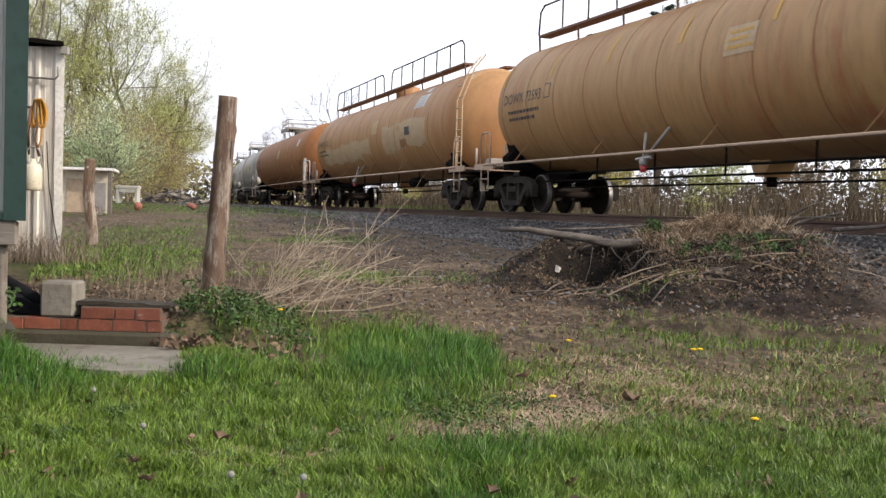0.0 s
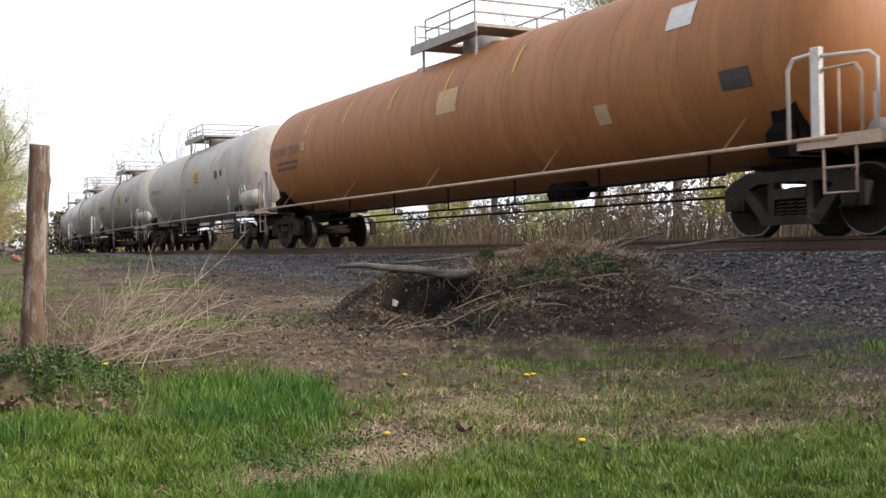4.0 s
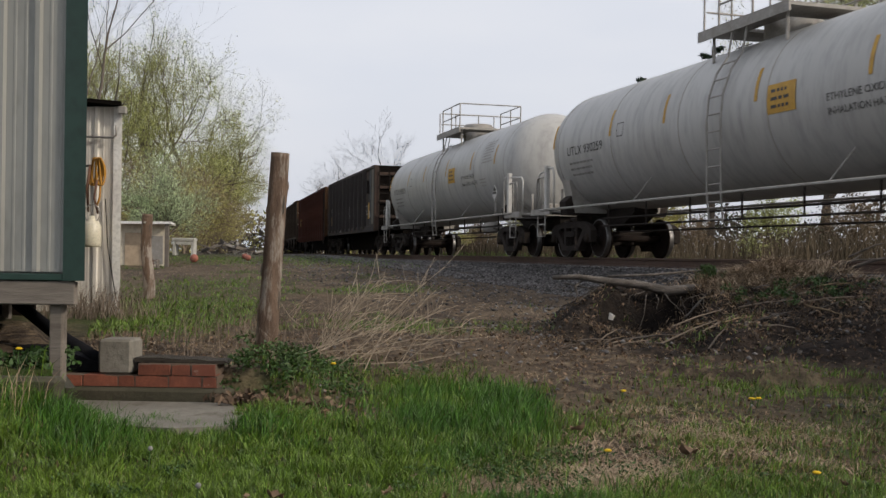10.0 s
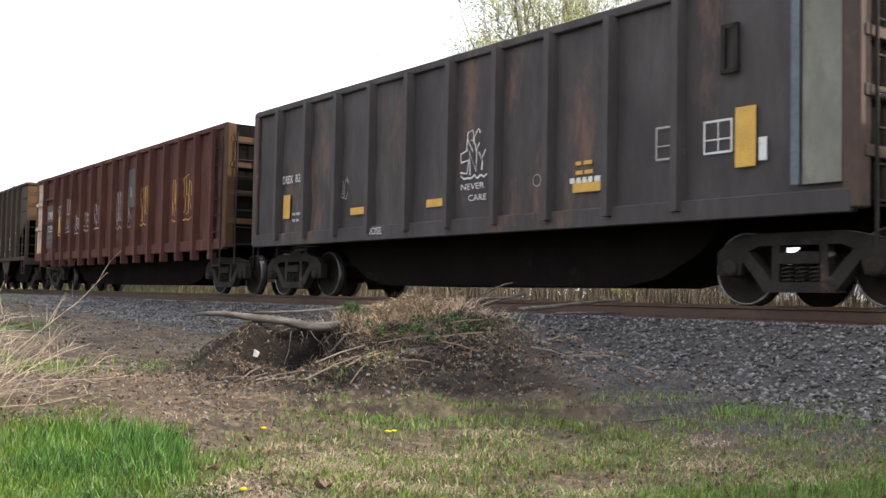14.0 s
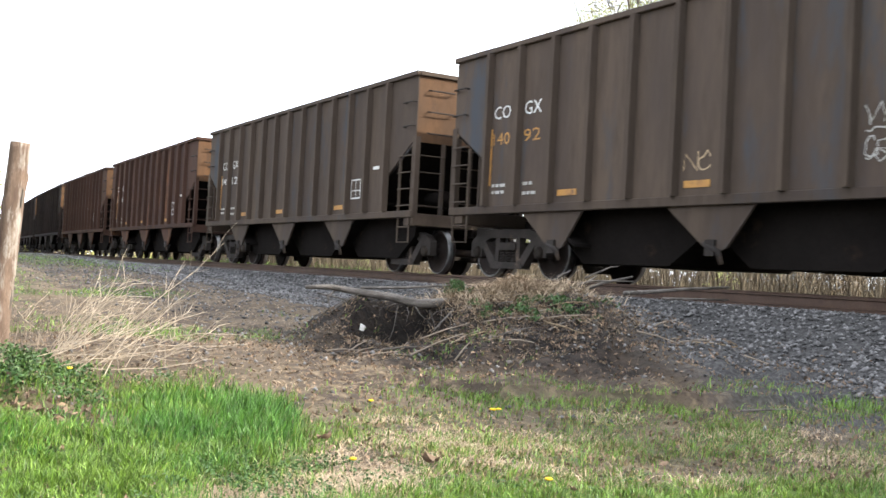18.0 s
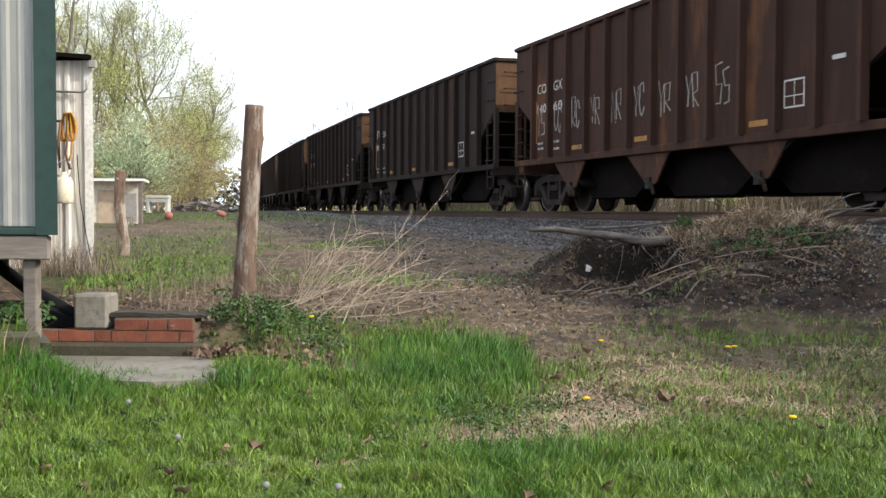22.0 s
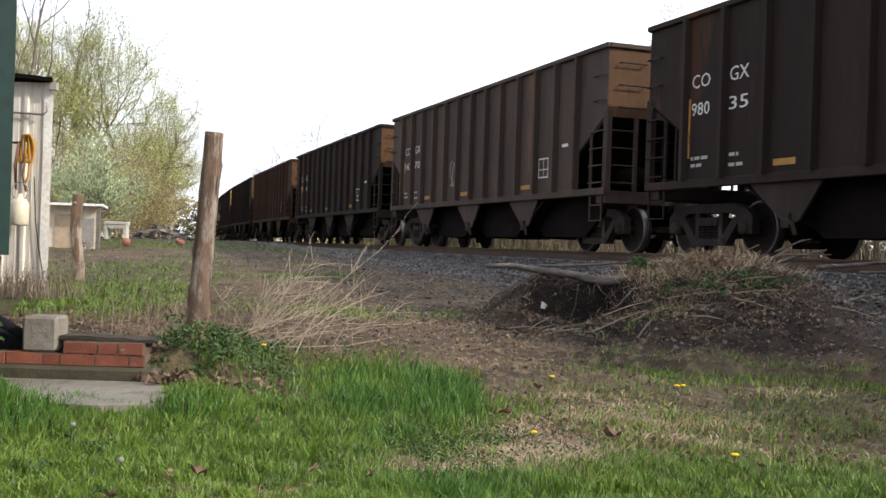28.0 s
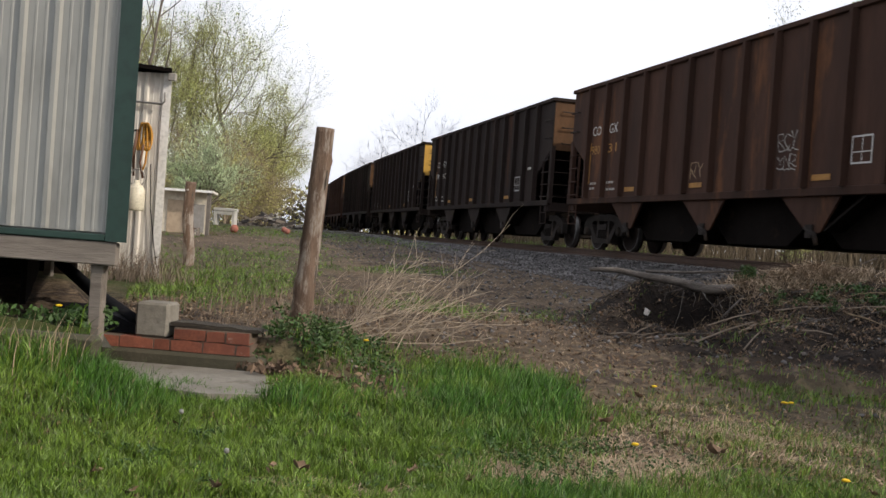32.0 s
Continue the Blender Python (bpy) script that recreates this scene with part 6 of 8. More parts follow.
    if extra == 3:
        scrawl("graffiti", x0 + p * 4.3, 1.4, 0.35, 0.8, y - 0.002, car, 90, "dull_white", 0.014)
    return car


# ---- make-up of the train: (trailing end in metres along the train, car) ----
def travelled(t):
    """Metres that the train has gone, from the middle of the clip."""
    v = (t - 16) / 16
    return 139.15 * v - 1.695 * v * v + 3.333 * v ** 3


TRAIN = []          # car, its middle along the train, half the distance of its trucks


def couple(car, lead, tail):
    TRAIN.append((car, (lead + tail) / 2, (tail - lead) / 2 - 1.95))


ENDS = dict(A=-120.6, B=-100.1, C=-78.6, D=-62.1, E=-46.3, F=-29.35, G=-12.6, H=1.95, I=19.1)
lead = -140.3
for name, build in (
    ("A", lambda L: make_tank_car(L, 1.45, 2.38, "tank_tan", "long tan tank car streaked with rust, running board on top", "old", old_marks("DOWX 73593", False))),
    ("B", lambda L: make_tank_car(L, 1.45, 2.38, "tank_patched", "rusty orange tank car with cream paint patches", "old", old_marks("DOWX 73650", True))),
    ("C", lambda L: make_tank_car(L, 1.45, 2.38, "tank_rust", "deep rust-orange tank car", "old", old_marks("DOWX 73639", False), False, 0.5)),
    ("D", lambda L: make_tank_car(L, 1.36, 2.42, "tank_white", "dirty white tank car with a platform on top", "pressure", white_marks("DOWX 82163", False), True, 0.42)),
    ("E", lambda L: make_tank_car(L, 1.36, 2.42, "tank_white", "dirty white tank car with a hazard placard", "pressure", white_marks("DOWX 82108", False), True, 0.45)),
    ("F", lambda L: make_tank_car(L, 1.36, 2.42, "tank_clean", "clean white pressure tank car", "pressure", white_marks("UTLX 930259", True))),
    ("G", lambda L: make_tank_car(L, 1.36, 2.42, "tank_clean", "clean white pressure tank car before a black gondola", "pressure", white_marks("UTLX 930225", True))),
    ("H", lambda L: make_gondola(L, "gondola_black", "rusty_end", "black scrap gondola with rusted flaking ends", 10, black_gondola_marks)),
    ("I", lambda L: make_gondola(L, "gondola_red", "hopper_end", "red-brown gondola covered in graffiti", 15, red_gondola_marks)),
):
    tail = ENDS[name]
    couple(build(tail - lead), lead, tail)
    lead = tail
# trailing end, mark, number, what is sprayed on it, paint
HOPPERS = ((33.1, "COGX", "14092", 1, "hopper"), (46.95, "COGX", "14012", 0, "hopper"), (60.85, "COGX", "14067", 0, "hopper_red"), (74.8, "COGX", "14060", 2, "hopper_red"), (89.7, "JTSX", "800", 0, "hopper_dark"),
           (104.95, "JTSX", "800", 0, "hopper_dark"), (120.1, "COGX", "98035", 0, "hopper_dark"), (134.4, "COGX", "14070", 3, "hopper_brown"), (149.55, "COGX", "98045", 0, "hopper_dark"), (164.3, "COGX", "98031", 1, "hopper_red"),
           (179.4, "COGX", "14060", 0, "hopper_dark"), (194.0, "", "", 0, "hopper_dark"), (208.6, "", "", 0, "hopper_dark"), (223.2, "", "", 0, "hopper_red"), (237.8, "", "", 0, "hopper_dark"), (252.4, "", "", 0, "hopper_dark"), (267.0, "", "", 0, "hopper_dark"))
WORN = {"hopper": "dusty grey-brown ribbed coal hopper car", "hopper_red": "dark red-brown ribbed coal hopper car", "hopper_dark": "sooty black-brown ribbed coal hopper car", "hopper_brown": "dark brown ribbed coal hopper car with rusty ends"}
for i, (tail, mark, number, extra, paint) in enumerate(HOPPERS):
    bright = i == 11
    couple(make_hopper(tail - lead, 13, mark, number, extra, WORN[paint] if not bright else "sooty coal hopper car with a bright yellow end", paint, end="yellow_paint" if bright else "hopper_end"), lead, tail)
    lead = tail


def car_pose(middle, half, t):
    s = middle - travelled(t)
    x0, y0, _ = on_track(s + half)
    x1, y1, _ = on_track(s - half)
    return pose((x0 + x1) / 2, (y0 + y1) / 2, RAIL, 0, 0, math.degrees(math.atan2(y1 - y0, x1 - x0)))


# ---- sleepers, one object each on one mesh ----
sleeper = Shape().box(-1.3, 1.3, -0.115, 0.115, -0.16, 0.0, 0.012).mesh("sleeper", "tie_wood")
for i in range(150):
    x, y, a = on_track(-14 + 0.53 * i)
    ob = new("sleeper", sleeper)
    ob.parent = track
    ob.matrix_basis = pose(x, y, RAIL - 0.182, 0, 0, math.degrees(a) + 90 + random.uniform(-1, 1))


# ---- ballast stones, lying on the bank ----
def pebbles(px, py, pz, size, rng):
    n = len(px)
    octa = np.array([(1, 0, 0), (-1, 0, 0), (0, 1, 0), (0, -1, 0), (0, 0, 1), (0, 0, -1)], float)
    tri = np.array([(0, 2, 4), (2, 1, 4), (1, 3, 4), (3, 0, 4), (2, 0, 5), (1, 2, 5), (3, 1, 5), (0, 3, 5)])
    v = octa[None] * rng.uniform(0.55, 1.25, (n, 6, 1)) + rng.normal(0, 0.16, (n, 6, 3))
    a = rng.uniform(0, 6.28, n)
    c, s = np.cos(a)[:, None], np.sin(a)[:, None]
    x, y = v[..., 0] * c - v[..., 1] * s, v[..., 0] * s + v[..., 1] * c
    v = np.stack([x, y, v[..., 2] * 0.7], -1) * size[:, None, None]
    v += np.stack([px, py, pz], -1)[:, None]
    return v.reshape(-1, 3), (tri[None] + 6 * np.arange(n)[:, None, None]).reshape(-1, 3)


def make_ballast():
    rng = np.random.RandomState(4)
    n = 66000
    s = -8 + 62 * rng.uniform(0, 1, n) ** 1.5
    u = np.where(rng.uniform(0, 1, n) < 0.84, rng.uniform(0.95, 4.3, n), rng.uniform(3.0, 7.5, n))
    keep = ((u > 3.4) & (rng.uniform(0, 1, n) < 1.6 - 0.2 * u)) | (u < 3.0 + 0.4 * wavy(s, u, 0.3, 31) + 1.1 * smooth(5.6, 4.2, s)) | (rng.uniform(0, 1, n) < 0.25)
    s, u = s[keep], u[keep]
    a = PHI0 - s / RAD
    x, y = CX + (RAD + u) * np.cos(a), CY + (RAD + u) * np.sin(a)
    d = np.hypot((x - 2.7) / 2.6, (y - 9.9) / 1.9)
    far = np.hypot(x - CX, y - CY) - RAD > 3.5
    keep = ((d > 0.9) | (rng.uniform(0, 1, len(x)) < 0.20 + 0.55 * smooth(2.9, 3.9, x))) & ((y > 8.2) | ~far)
    x, y = x[keep], y[keep]
    size = rng.uniform(0.014, 0.036, len(x))
    v, f = pebbles(x, y, ground_z(x, y) + size * 0.35, size, rng)
    stuff("ballast", v, f, "stone", "crushed grey stone ballast beside the rails", "gravel")
    # loose stones on the heap and the yard
    n = 2600
    x, y = rng.uniform(-1.5, 7.5, n), rng.uniform(6.2, 11.5, n)
    keep = (np.hypot(x - CX, y - CY) - RAD > 2.0) & (rng.uniform(0, 1, n) < 0.30 + 0.3 * (np.hypot((x - 4.2) / 2.0, (y - 9.0) / 1.8) < 1))
    x, y = x[keep], y[keep]
    size = rng.uniform(0.008, 0.028, len(x))
    v, f = pebbles(x, y, ground_z(x, y) + size * 0.3, size, rng)
    stuff("loose_stones", v, f, "stone", "loose stones and clinker on bare earth", "stones")


make_ballast()


# ---- grass ----
def blades(x, y, height, width, lean, rng, z=None, flat=0.0):
    """Bent three-piece blades at the places given."""
    n = len(x)
    z = ground_z(x, y) - 0.01 if z is None else z
    a, b = rng.uniform(0, 6.28, n), rng.uniform(0, 6.28, n)
    side = np.stack([np.cos(a), np.sin(a), np.zeros(n)], -1) * width[:, None] / 2
    b = np.where(rng.uniform(0, 1, n) < 0.3, 3.0 * wavy(x, y, 2.2, 20), b)      # neighbours lean the same way
    out = np.stack([np.cos(b), np.sin(b), np.zeros(n)], -1) * (height * lean)[:, None]
    up = np.stack([np.zeros(n), np.zeros(n), height * (1 - flat)], -1)
    p = np.stack([x, y, z], -1)
    mid = p + 0.55 * up + 0.30 * out
    tip = p + up * (1 - 0.25 * lean[:, None]) + out
    v = np.stack([p - side, p + side, mid - side * 0.8, mid + side * 0.8, tip], 1).reshape(-1, 3)
    f = (np.array([(0, 1, 3), (0, 3, 2), (2, 3, 4)])[None] + 5 * np.arange(n)[:, None, None]).reshape(-1, 3)
    return v, f


def field(n, y0, y1, rng, power=1.0):
    """Places thinning out with distance inside the stretch that lies open to view."""
    y = y0 * (y1 / y0) ** (rng.uniform(0, 1, n) ** power)
    x = rng.uniform(-0.62, 1.08, n) * y
    return x, y


def off_hard(x, y):
    """True where neither slab, step nor house stands."""
    slab = (x > -2.62 + 0.62 * smooth(5.85, 5.45, y)) & (x < -1.42 + 0.1 * wavy(x, y, 2, 41)) & (y > np.where(x < -1.7, 5.45 - 0.35 * (x + 1.7) * -0.6, 5.2) + 0.07 * wavy(x, y, 3, 42)) & (y < 6.2)
    return ~slab & ~((x < -2.16) & (y > 4.93) & (y < 11) & (x < -2.2 - 0.36 * (y - 5)))


def make_grass():
    rng = np.random.RandomState(8)
    x, y = field(560000, 2.05, 8.4, rng)
    g = greenness(x, y)
    keep = (rng.uniform(0, 1, len(x)) < g ** 1.2) & off_hard(x, y)
    x, y, g = x[keep], y[keep], g[keep]
    tall = 1.3 * np.exp(-(((x + 0.15) / 0.42) ** 2 + ((y - 5.9) / 1.0) ** 2)) * (1 + 0.5 * wavy(x, y, 1.2, 33)) + 0.3 * np.exp(-(((x + 1.0) / 0.5) ** 2 + ((y - 6.4) / 1.2) ** 2)) * (0.6 + 0.8 * wavy(x, y, 1.4, 34)) + 0.8 * np.exp(-(((x + 1.25) / 0.25) ** 2 + ((y - 5.3) / 0.5) ** 2)) + 0.8 * smooth(-1.3, -2.0, x) * smooth(4.2, 4.8, y) + 0.6 * np.exp(-(((x - 0.2) / 0.45) ** 2 + ((y - 3.7) / 0.7) ** 2))
    clump = np.clip(0.6 + 0.40 * wavy(x, y, 3.2, 18) + 0.35 * wavy(x, y, 6.5, 19), 0, 1)
    thin = rng.uniform(0, 1, len(x)) < 0.25 + 0.85 * clump
    x, y, g, tall, clump = x[thin], y[thin], g[thin], tall[thin], clump[thin]
    h = (0.022 + 0.055 * rng.uniform(0.3, 1, len(x)) * clump + 0.02 * np.clip(wavy(x, y, 0.9, 15), 0, 1) + 0.11 * np.clip(tall, 0, 1.1) * rng.uniform(0.4, 1, len(x)))
    w = rng.uniform(0.0034, 0.0062, len(x)) * (0.7 + 0.08 * y)
    dry = rng.uniform(0, 1, len(x)) < 0.08 + 0.10 * (wavy(x, y, 0.7, 16) > 0.5) + 0.50 * smooth(0.2, 0.8, x) * smooth(3.6, 4.8, y)
    deep = ~dry & (np.clip(tall, 0, 1) + 0.35 * wavy(x, y, 1.1, 36) > rng.uniform(0.15, 0.75, len(x)))
    lush = ~dry & ~deep
    v, f = blades(x[lush], y[lush], h[lush] * 1.15, w[lush], rng.uniform(0.1, 0.75, lush.sum()), rng)
    stuff("lawn_grass", v, f, "grass", "uneven spring lawn of yellow-green grass blades", "grass")
    v, f = blades(x[deep], y[deep], h[deep] * 1.1, w[deep], rng.uniform(0.1, 0.6, deep.sum()), rng)
    stuff("tall_grass", v, f, "grass_deep", "lush dark green tufts of taller grass", "grass")
    v, f = blades(x[dry], y[dry], h[dry] * 0.8, w[dry], rng.uniform(0.4, 1.2, dry.sum()), rng)
    stuff("dry_grass", v, f, "grass_dry", "dry straw-coloured blades in the lawn", "grass")
    # the strip along the house front and the ragged edge of the slab
    n = 5200
    x, y = rng.uniform(-5.2, -2.2, n), 4.93 - np.abs(rng.normal(0, 0.16, n))
    ex = rng.uniform(-2.45, -1.25, 700)
    x, y = np.r_[x, ex], np.r_[y, 4.98 + 0.10 * wavy(ex, ex, 1.6, 37) + rng.normal(0, 0.05, 700)]
    n = len(x)
    v, f = blades(x, y, rng.uniform(0.05, 0.20, n) * np.where(x > -2.15, 0.5, 1), rng.uniform(0.004, 0.007, n), rng.uniform(0.2, 0.9, n), rng)
    stuff("edge_grass", v, f, "grass", "long grass along the house front and over the slab's edge", "grass")
    n = 260
    x, y = rng.uniform(-4.5, -2.2, n), 4.9 - np.abs(rng.normal(0, 0.2, n))
    v, f = blades(x, y, rng.uniform(0.15, 0.30, n), rng.uniform(0.004, 0.006, n), rng.uniform(0.1, 0.4, n), rng)
    stuff("seed_stalks", v, f, "dry_stem", "pale seed stalks in the long grass", "grass")
    # flattened dead grass where the lawn is bare
    x, y = field(120000, 3.2, 14, rng)
    g = greenness(x, y)
    u = np.hypot(x - CX, y - CY) - RAD
    bare = 1.2 * np.exp(-(((x - 0.22) / 0.40) ** 4 + ((y - 4.2 - 0.4 * x) / 0.48) ** 4)) + np.exp(-(((x - 1.6) / 1.2) ** 2 + ((y - 5.5) / 0.5) ** 2))
    heap = np.hypot((x - 3.0) / 2.8, (y - 9.9) / 1.9) < 1
    keep = (rng.uniform(0, 1, len(x)) < np.clip(bare + 0.22 + 0.3 * wavy(x, y, 0.6, 17), 0.03, 1) * (1 - 0.6 * g) * np.where(heap, 0.12, 1)) & (u > 3.0) & off_hard(x, y)
    x, y = x[keep], y[keep]
    k = len(x)
    v, f = blades(x, y, rng.uniform(0.03, 0.09, k), rng.uniform(0.004, 0.009, k), rng.uniform(0.6, 1.4, k), rng, flat=0.65)
    stuff("dead_grass", v, f, "straw", "flattened dead grass and straw", "dry grass")
    # the bare patch of bleached grass
    n = 17000
    x, y = rng.normal(0.24, 0.27, n), rng.normal(4.28, 0.29, n)
    y = y + 0.4 * (x - 0.22)
    keep = rng.uniform(0, 1, n) < 0.75 + 0.6 * wavy(x, y, 1.8, 35)
    x, y = np.r_[x[keep], rng.normal(1.1, 0.3, 1600), rng.normal(-0.55, 0.25, 700)], np.r_[y[keep], rng.normal(5.3, 0.08, 1600), rng.normal(3.55, 0.05, 700)]
    for px, py in zip(rng.uniform(0.5, 3.6, 15), rng.uniform(4.5, 6.4, 15)):
        x, y = np.r_[x, px + rng.normal(0, 0.17, 330)], np.r_[y, py + rng.normal(0, 0.10, 330)]
    k = len(x)
    v, f = blades(x, y, rng.uniform(0.04, 0.12, k), rng.uniform(0.004, 0.007, k), rng.uniform(0.6, 1.4, k), rng, flat=0.5)
    stuff("bleached_grass", v, f, "dry_stem", "patch of bleached dead grass in the lawn", "dry grass")
    # the far yard
    y = 8.4 * (34 / 8.4) ** rng.uniform(0, 1, 110000)
    x = rng.uniform(-0.55, 0.25, 110000) * y
    g = greenness(x, y)
    keep = (rng.uniform(0, 1, len(x)) < g) & off_hard(x, y)
    x, y = x[keep], y[keep]
    k = len(x)
    v, f = blades(x, y, rng.uniform(0.02, 0.10, k), rng.uniform(0.005, 0.010, k) * (0.6 + y / 20), rng.uniform(0.4, 1.3, k), rng)
    stuff("yard_grass", v, f, "grass", "rough green grass in the back yard", "grass")
    y = 7.0 * (36 / 7.0) ** rng.uniform(0, 1, 46000)
    x = rng.uniform(-0.55, 0.14, 46000) * y
    u = np.hypot(x - CX, y - CY) - RAD
    keep = (u > 5) & off_hard(x, y)
    x, y = x[keep], y[keep]
    k = len(x)
    pale = rng.uniform(0, 1, k) < 0.45 + 0.3 * wavy(x, y, 0.3, 38)
    v, f = blades(x[pale], y[pale], rng.uniform(0.03, 0.11, pale.sum()), rng.uniform(0.004, 0.009, pale.sum()) * (0.6 + y[pale] / 20), rng.uniform(0.6, 1.6, pale.sum()), rng, flat=0.6)
    stuff("bleached_straw", v, f, "dry_stem", "bleached dead grass lying over the back yard", "dry grass")
    x, y, k = x[~pale], y[~pale], (~pale).sum()
    v, f = blades(x, y, rng.uniform(0.03, 0.10, k), rng.uniform(0.004, 0.008, k) * (0.6 + y / 20), rng.uniform(0.6, 1.4, k), rng, flat=0.6)
    stuff("yard_straw", v, f, "straw", "dry weeds and straw in the back yard", "dry grass")


make_grass()


def leaves(centres, radius, count, size, rng, squash=0.7):
    """Small leaf pieces round given centres."""
    c = np.asarray(centres, float)
    i = rng.randint(0, len(c), count)
    d = rng.normal(0, 1, (count, 3))
    d *= (np.asarray(radius)[i] if np.ndim(radius) else radius)[..., None] * (rng.uniform(0, 1, (count, 1)) ** 0.5) / np.linalg.norm(d, axis=1, keepdims=True) if np.ndim(radius) else radius * (rng.uniform(0, 1, (count, 1)) ** 0.5) / np.linalg.norm(d, axis=1, keepdims=True)
    d[:, 2] *= squash
    p = c[i] + d
    a = rng.normal(0, 1, (count, 3))
    a /= np.linalg.norm(a, axis=1, keepdims=True)
    b = np.cross(a, rng.normal(0, 1, (count, 3)))
    b /= np.linalg.norm(b, axis=1, keepdims=True)
    s = (size * rng.uniform(0.6, 1.3, count))[:, None]
    v = np.stack([p - a * s, p + b * s * 0.45, p + a * s, p - b * s * 0.45], 1).reshape(-1, 3)
    return v, np.arange(4 * count).reshape(-1, 4)


def make_weeds():
    rng = np.random.RandomState(12)
    spots, size = [], []
    for _ in range(170):
        x, y = rng.uniform(-5.2, -2.26), rng.uniform(5.08, 5.42)
        spots.append((x, y, 0.31 + rng.uniform(0.0, 0.09)))
    v, f = leaves(spots, 0.06, 3200, 0.022, rng)
    stuff("border_weeds", v, f, "weed", "leafy green weeds along the house front", "weeds")
    spots = []
    for _ in range(150):
        x, y = rng.normal(-1.25, 0.24), rng.uniform(6.15, 7.4)
        spots.append((x, y, gz(x, y) + rng.uniform(0.0, 0.045)))
    for _ in range(60):
        x, y = rng.uniform(-1.62, -1.2), rng.uniform(6.0, 6.3)
        spots.append((x, y, gz(x, y) + rng.uniform(0.0, 0.20)))
    v, f = leaves(spots, 0.06, 3400, 0.016, rng)
    stuff("post_weeds", v, f, "weed", "dark green weeds round the fence post", "weeds")
    spots = [(2.02 + rng.normal(0, 0.07), 10.25 + rng.normal(0, 0.08), 0.74 + rng.uniform(0, 0.10)) for _ in range(18)]
    spots += [(x, y, gz(x, y) + rng.uniform(0.0, 0.10)) for x, y in ((rng.normal(2.72, 0.22), rng.normal(9.25, 0.16)) for _ in range(34))]
    spots += [(x, y, gz(x, y) + rng.uniform(0.0, 0.04)) for x, y in ((rng.normal(2.2, 0.12), rng.normal(9.2, 0.2)) for _ in range(12))]
    v, f = leaves(spots, 0.06, 2300, 0.016, rng)
    stuff("heap_weeds", v, f, "weed", "fresh green weeds on the earth heap", "weeds")
    n = 1700
    x, y = np.append(rng.normal(2.45, 0.30, n - 300), rng.normal(2.2, 0.5, 300)), np.append(rng.normal(10.25, 0.26, n - 300), rng.normal(9.3, 0.4, 300))
    a, tilt, l = rng.uniform(0, 6.283, n), rng.normal(0.10, 0.22, n), rng.uniform(0.05, 0.15, n)
    way = np.stack([np.cos(a) * np.cos(tilt), np.sin(a) * np.cos(tilt), np.sin(tilt)], -1) * l[:, None]
    mid = np.stack([x, y, ground_z(x, y) + rng.uniform(0.0, 0.10, n) * np.exp(-((x - 2.5) / 0.4) ** 2 - ((y - 10.3) / 0.35) ** 2) + 0.012], -1)
    wide = np.stack([-np.sin(a), np.cos(a), rng.uniform(-0.8, 0.8, n)], -1) * rng.uniform(0.002, 0.0045, n)[:, None]
    v = np.stack([mid - way - wide, mid - way + wide, mid + way + wide * 0.4, mid + way - wide * 0.4], 1).reshape(-1, 3)
    stuff("heap_thatch", v, np.arange(4 * n).reshape(-1, 4), "pale_straw", "matted dry grass on the crest of the earth heap", "dry grass")
    spots = [(x, y, gz(x, y) + 0.05 + rng.uniform(0, 0.05)) for x, y in ((rng.normal(-1.42, 0.13), rng.normal(5.84, 0.08)) for _ in range(60))]
    v, f = leaves(spots, 0.03, 300, 0.030, rng, 0.5)
    stuff("step_leaves", v, f, "leaf_brown", "brown dead leaves gathered at the end of the step", "leaves")
    spots = [(x, y, gz(x, y) + 0.02) for x, y in ((rng.normal(2.0, 0.9), rng.normal(8.7, 0.55)) for _ in range(160))]
    v, f = leaves(spots, 0.02, 160, 0.030, rng, 0.4)
    stuff("heap_scraps", v, f, "dead_wood", "grey flakes of bark and paper on the earth heap", "litter")
    n = 2600
    c = rng.randint(0, 26, n)
    cx, cy = rng.uniform(0.9, 5.4, 26), rng.uniform(6.5, 7.5, 26)
    x, y = cx[c] + rng.normal(0, 0.19, n), cy[c] + rng.normal(0, 0.13, n)
    v, f = blades(x, y, rng.uniform(0.03, 0.10, n), rng.uniform(0.005, 0.008, n), rng.uniform(0.2, 0.7, n), rng)
    stuff("foot_tufts", v, f, "grass", "tufts of grass at the foot of the heap", "grass")
    # ground ivy on the lawn
    spots = [(0.05 + rng.normal(0, 0.25), 4.5 + rng.normal(0, 0.35), 0.03) for _ in range(60)] + [(rng.uniform(-2, 2), rng.uniform(3, 5), 0.02) for _ in range(60)]
    v, f = leaves(spots, 0.07, 3600, 0.010, rng, 0.35)
    stuff("clover", v, f, "weed", "low broad-leaved plants in the lawn", "weeds")
    # dry stalks on the yard's near edge
    n = 420
    x, y = rng.uniform(-3.6, -1.4, n), rng.uniform(6.2, 9.5, n)
    keep = off_hard(x, y) & (x > -2.0 - 0.3 * (y - 6))
    x, y = x[keep], y[keep]
    n = len(x)
    v, f = blades(x, y, rng.uniform(0.1, 0.4, n), rng.uniform(0.004, 0.006, n), rng.uniform(0.1, 0.6, n), rng)
    stuff("dry_stalks", v, f, "twig_grey", "thin dry stalks at the edge of the yard", "dry weeds")
    n = 700
    x, y = rng.normal(-4.35, 0.35, n), rng.uniform(10.4, 11.1, n)
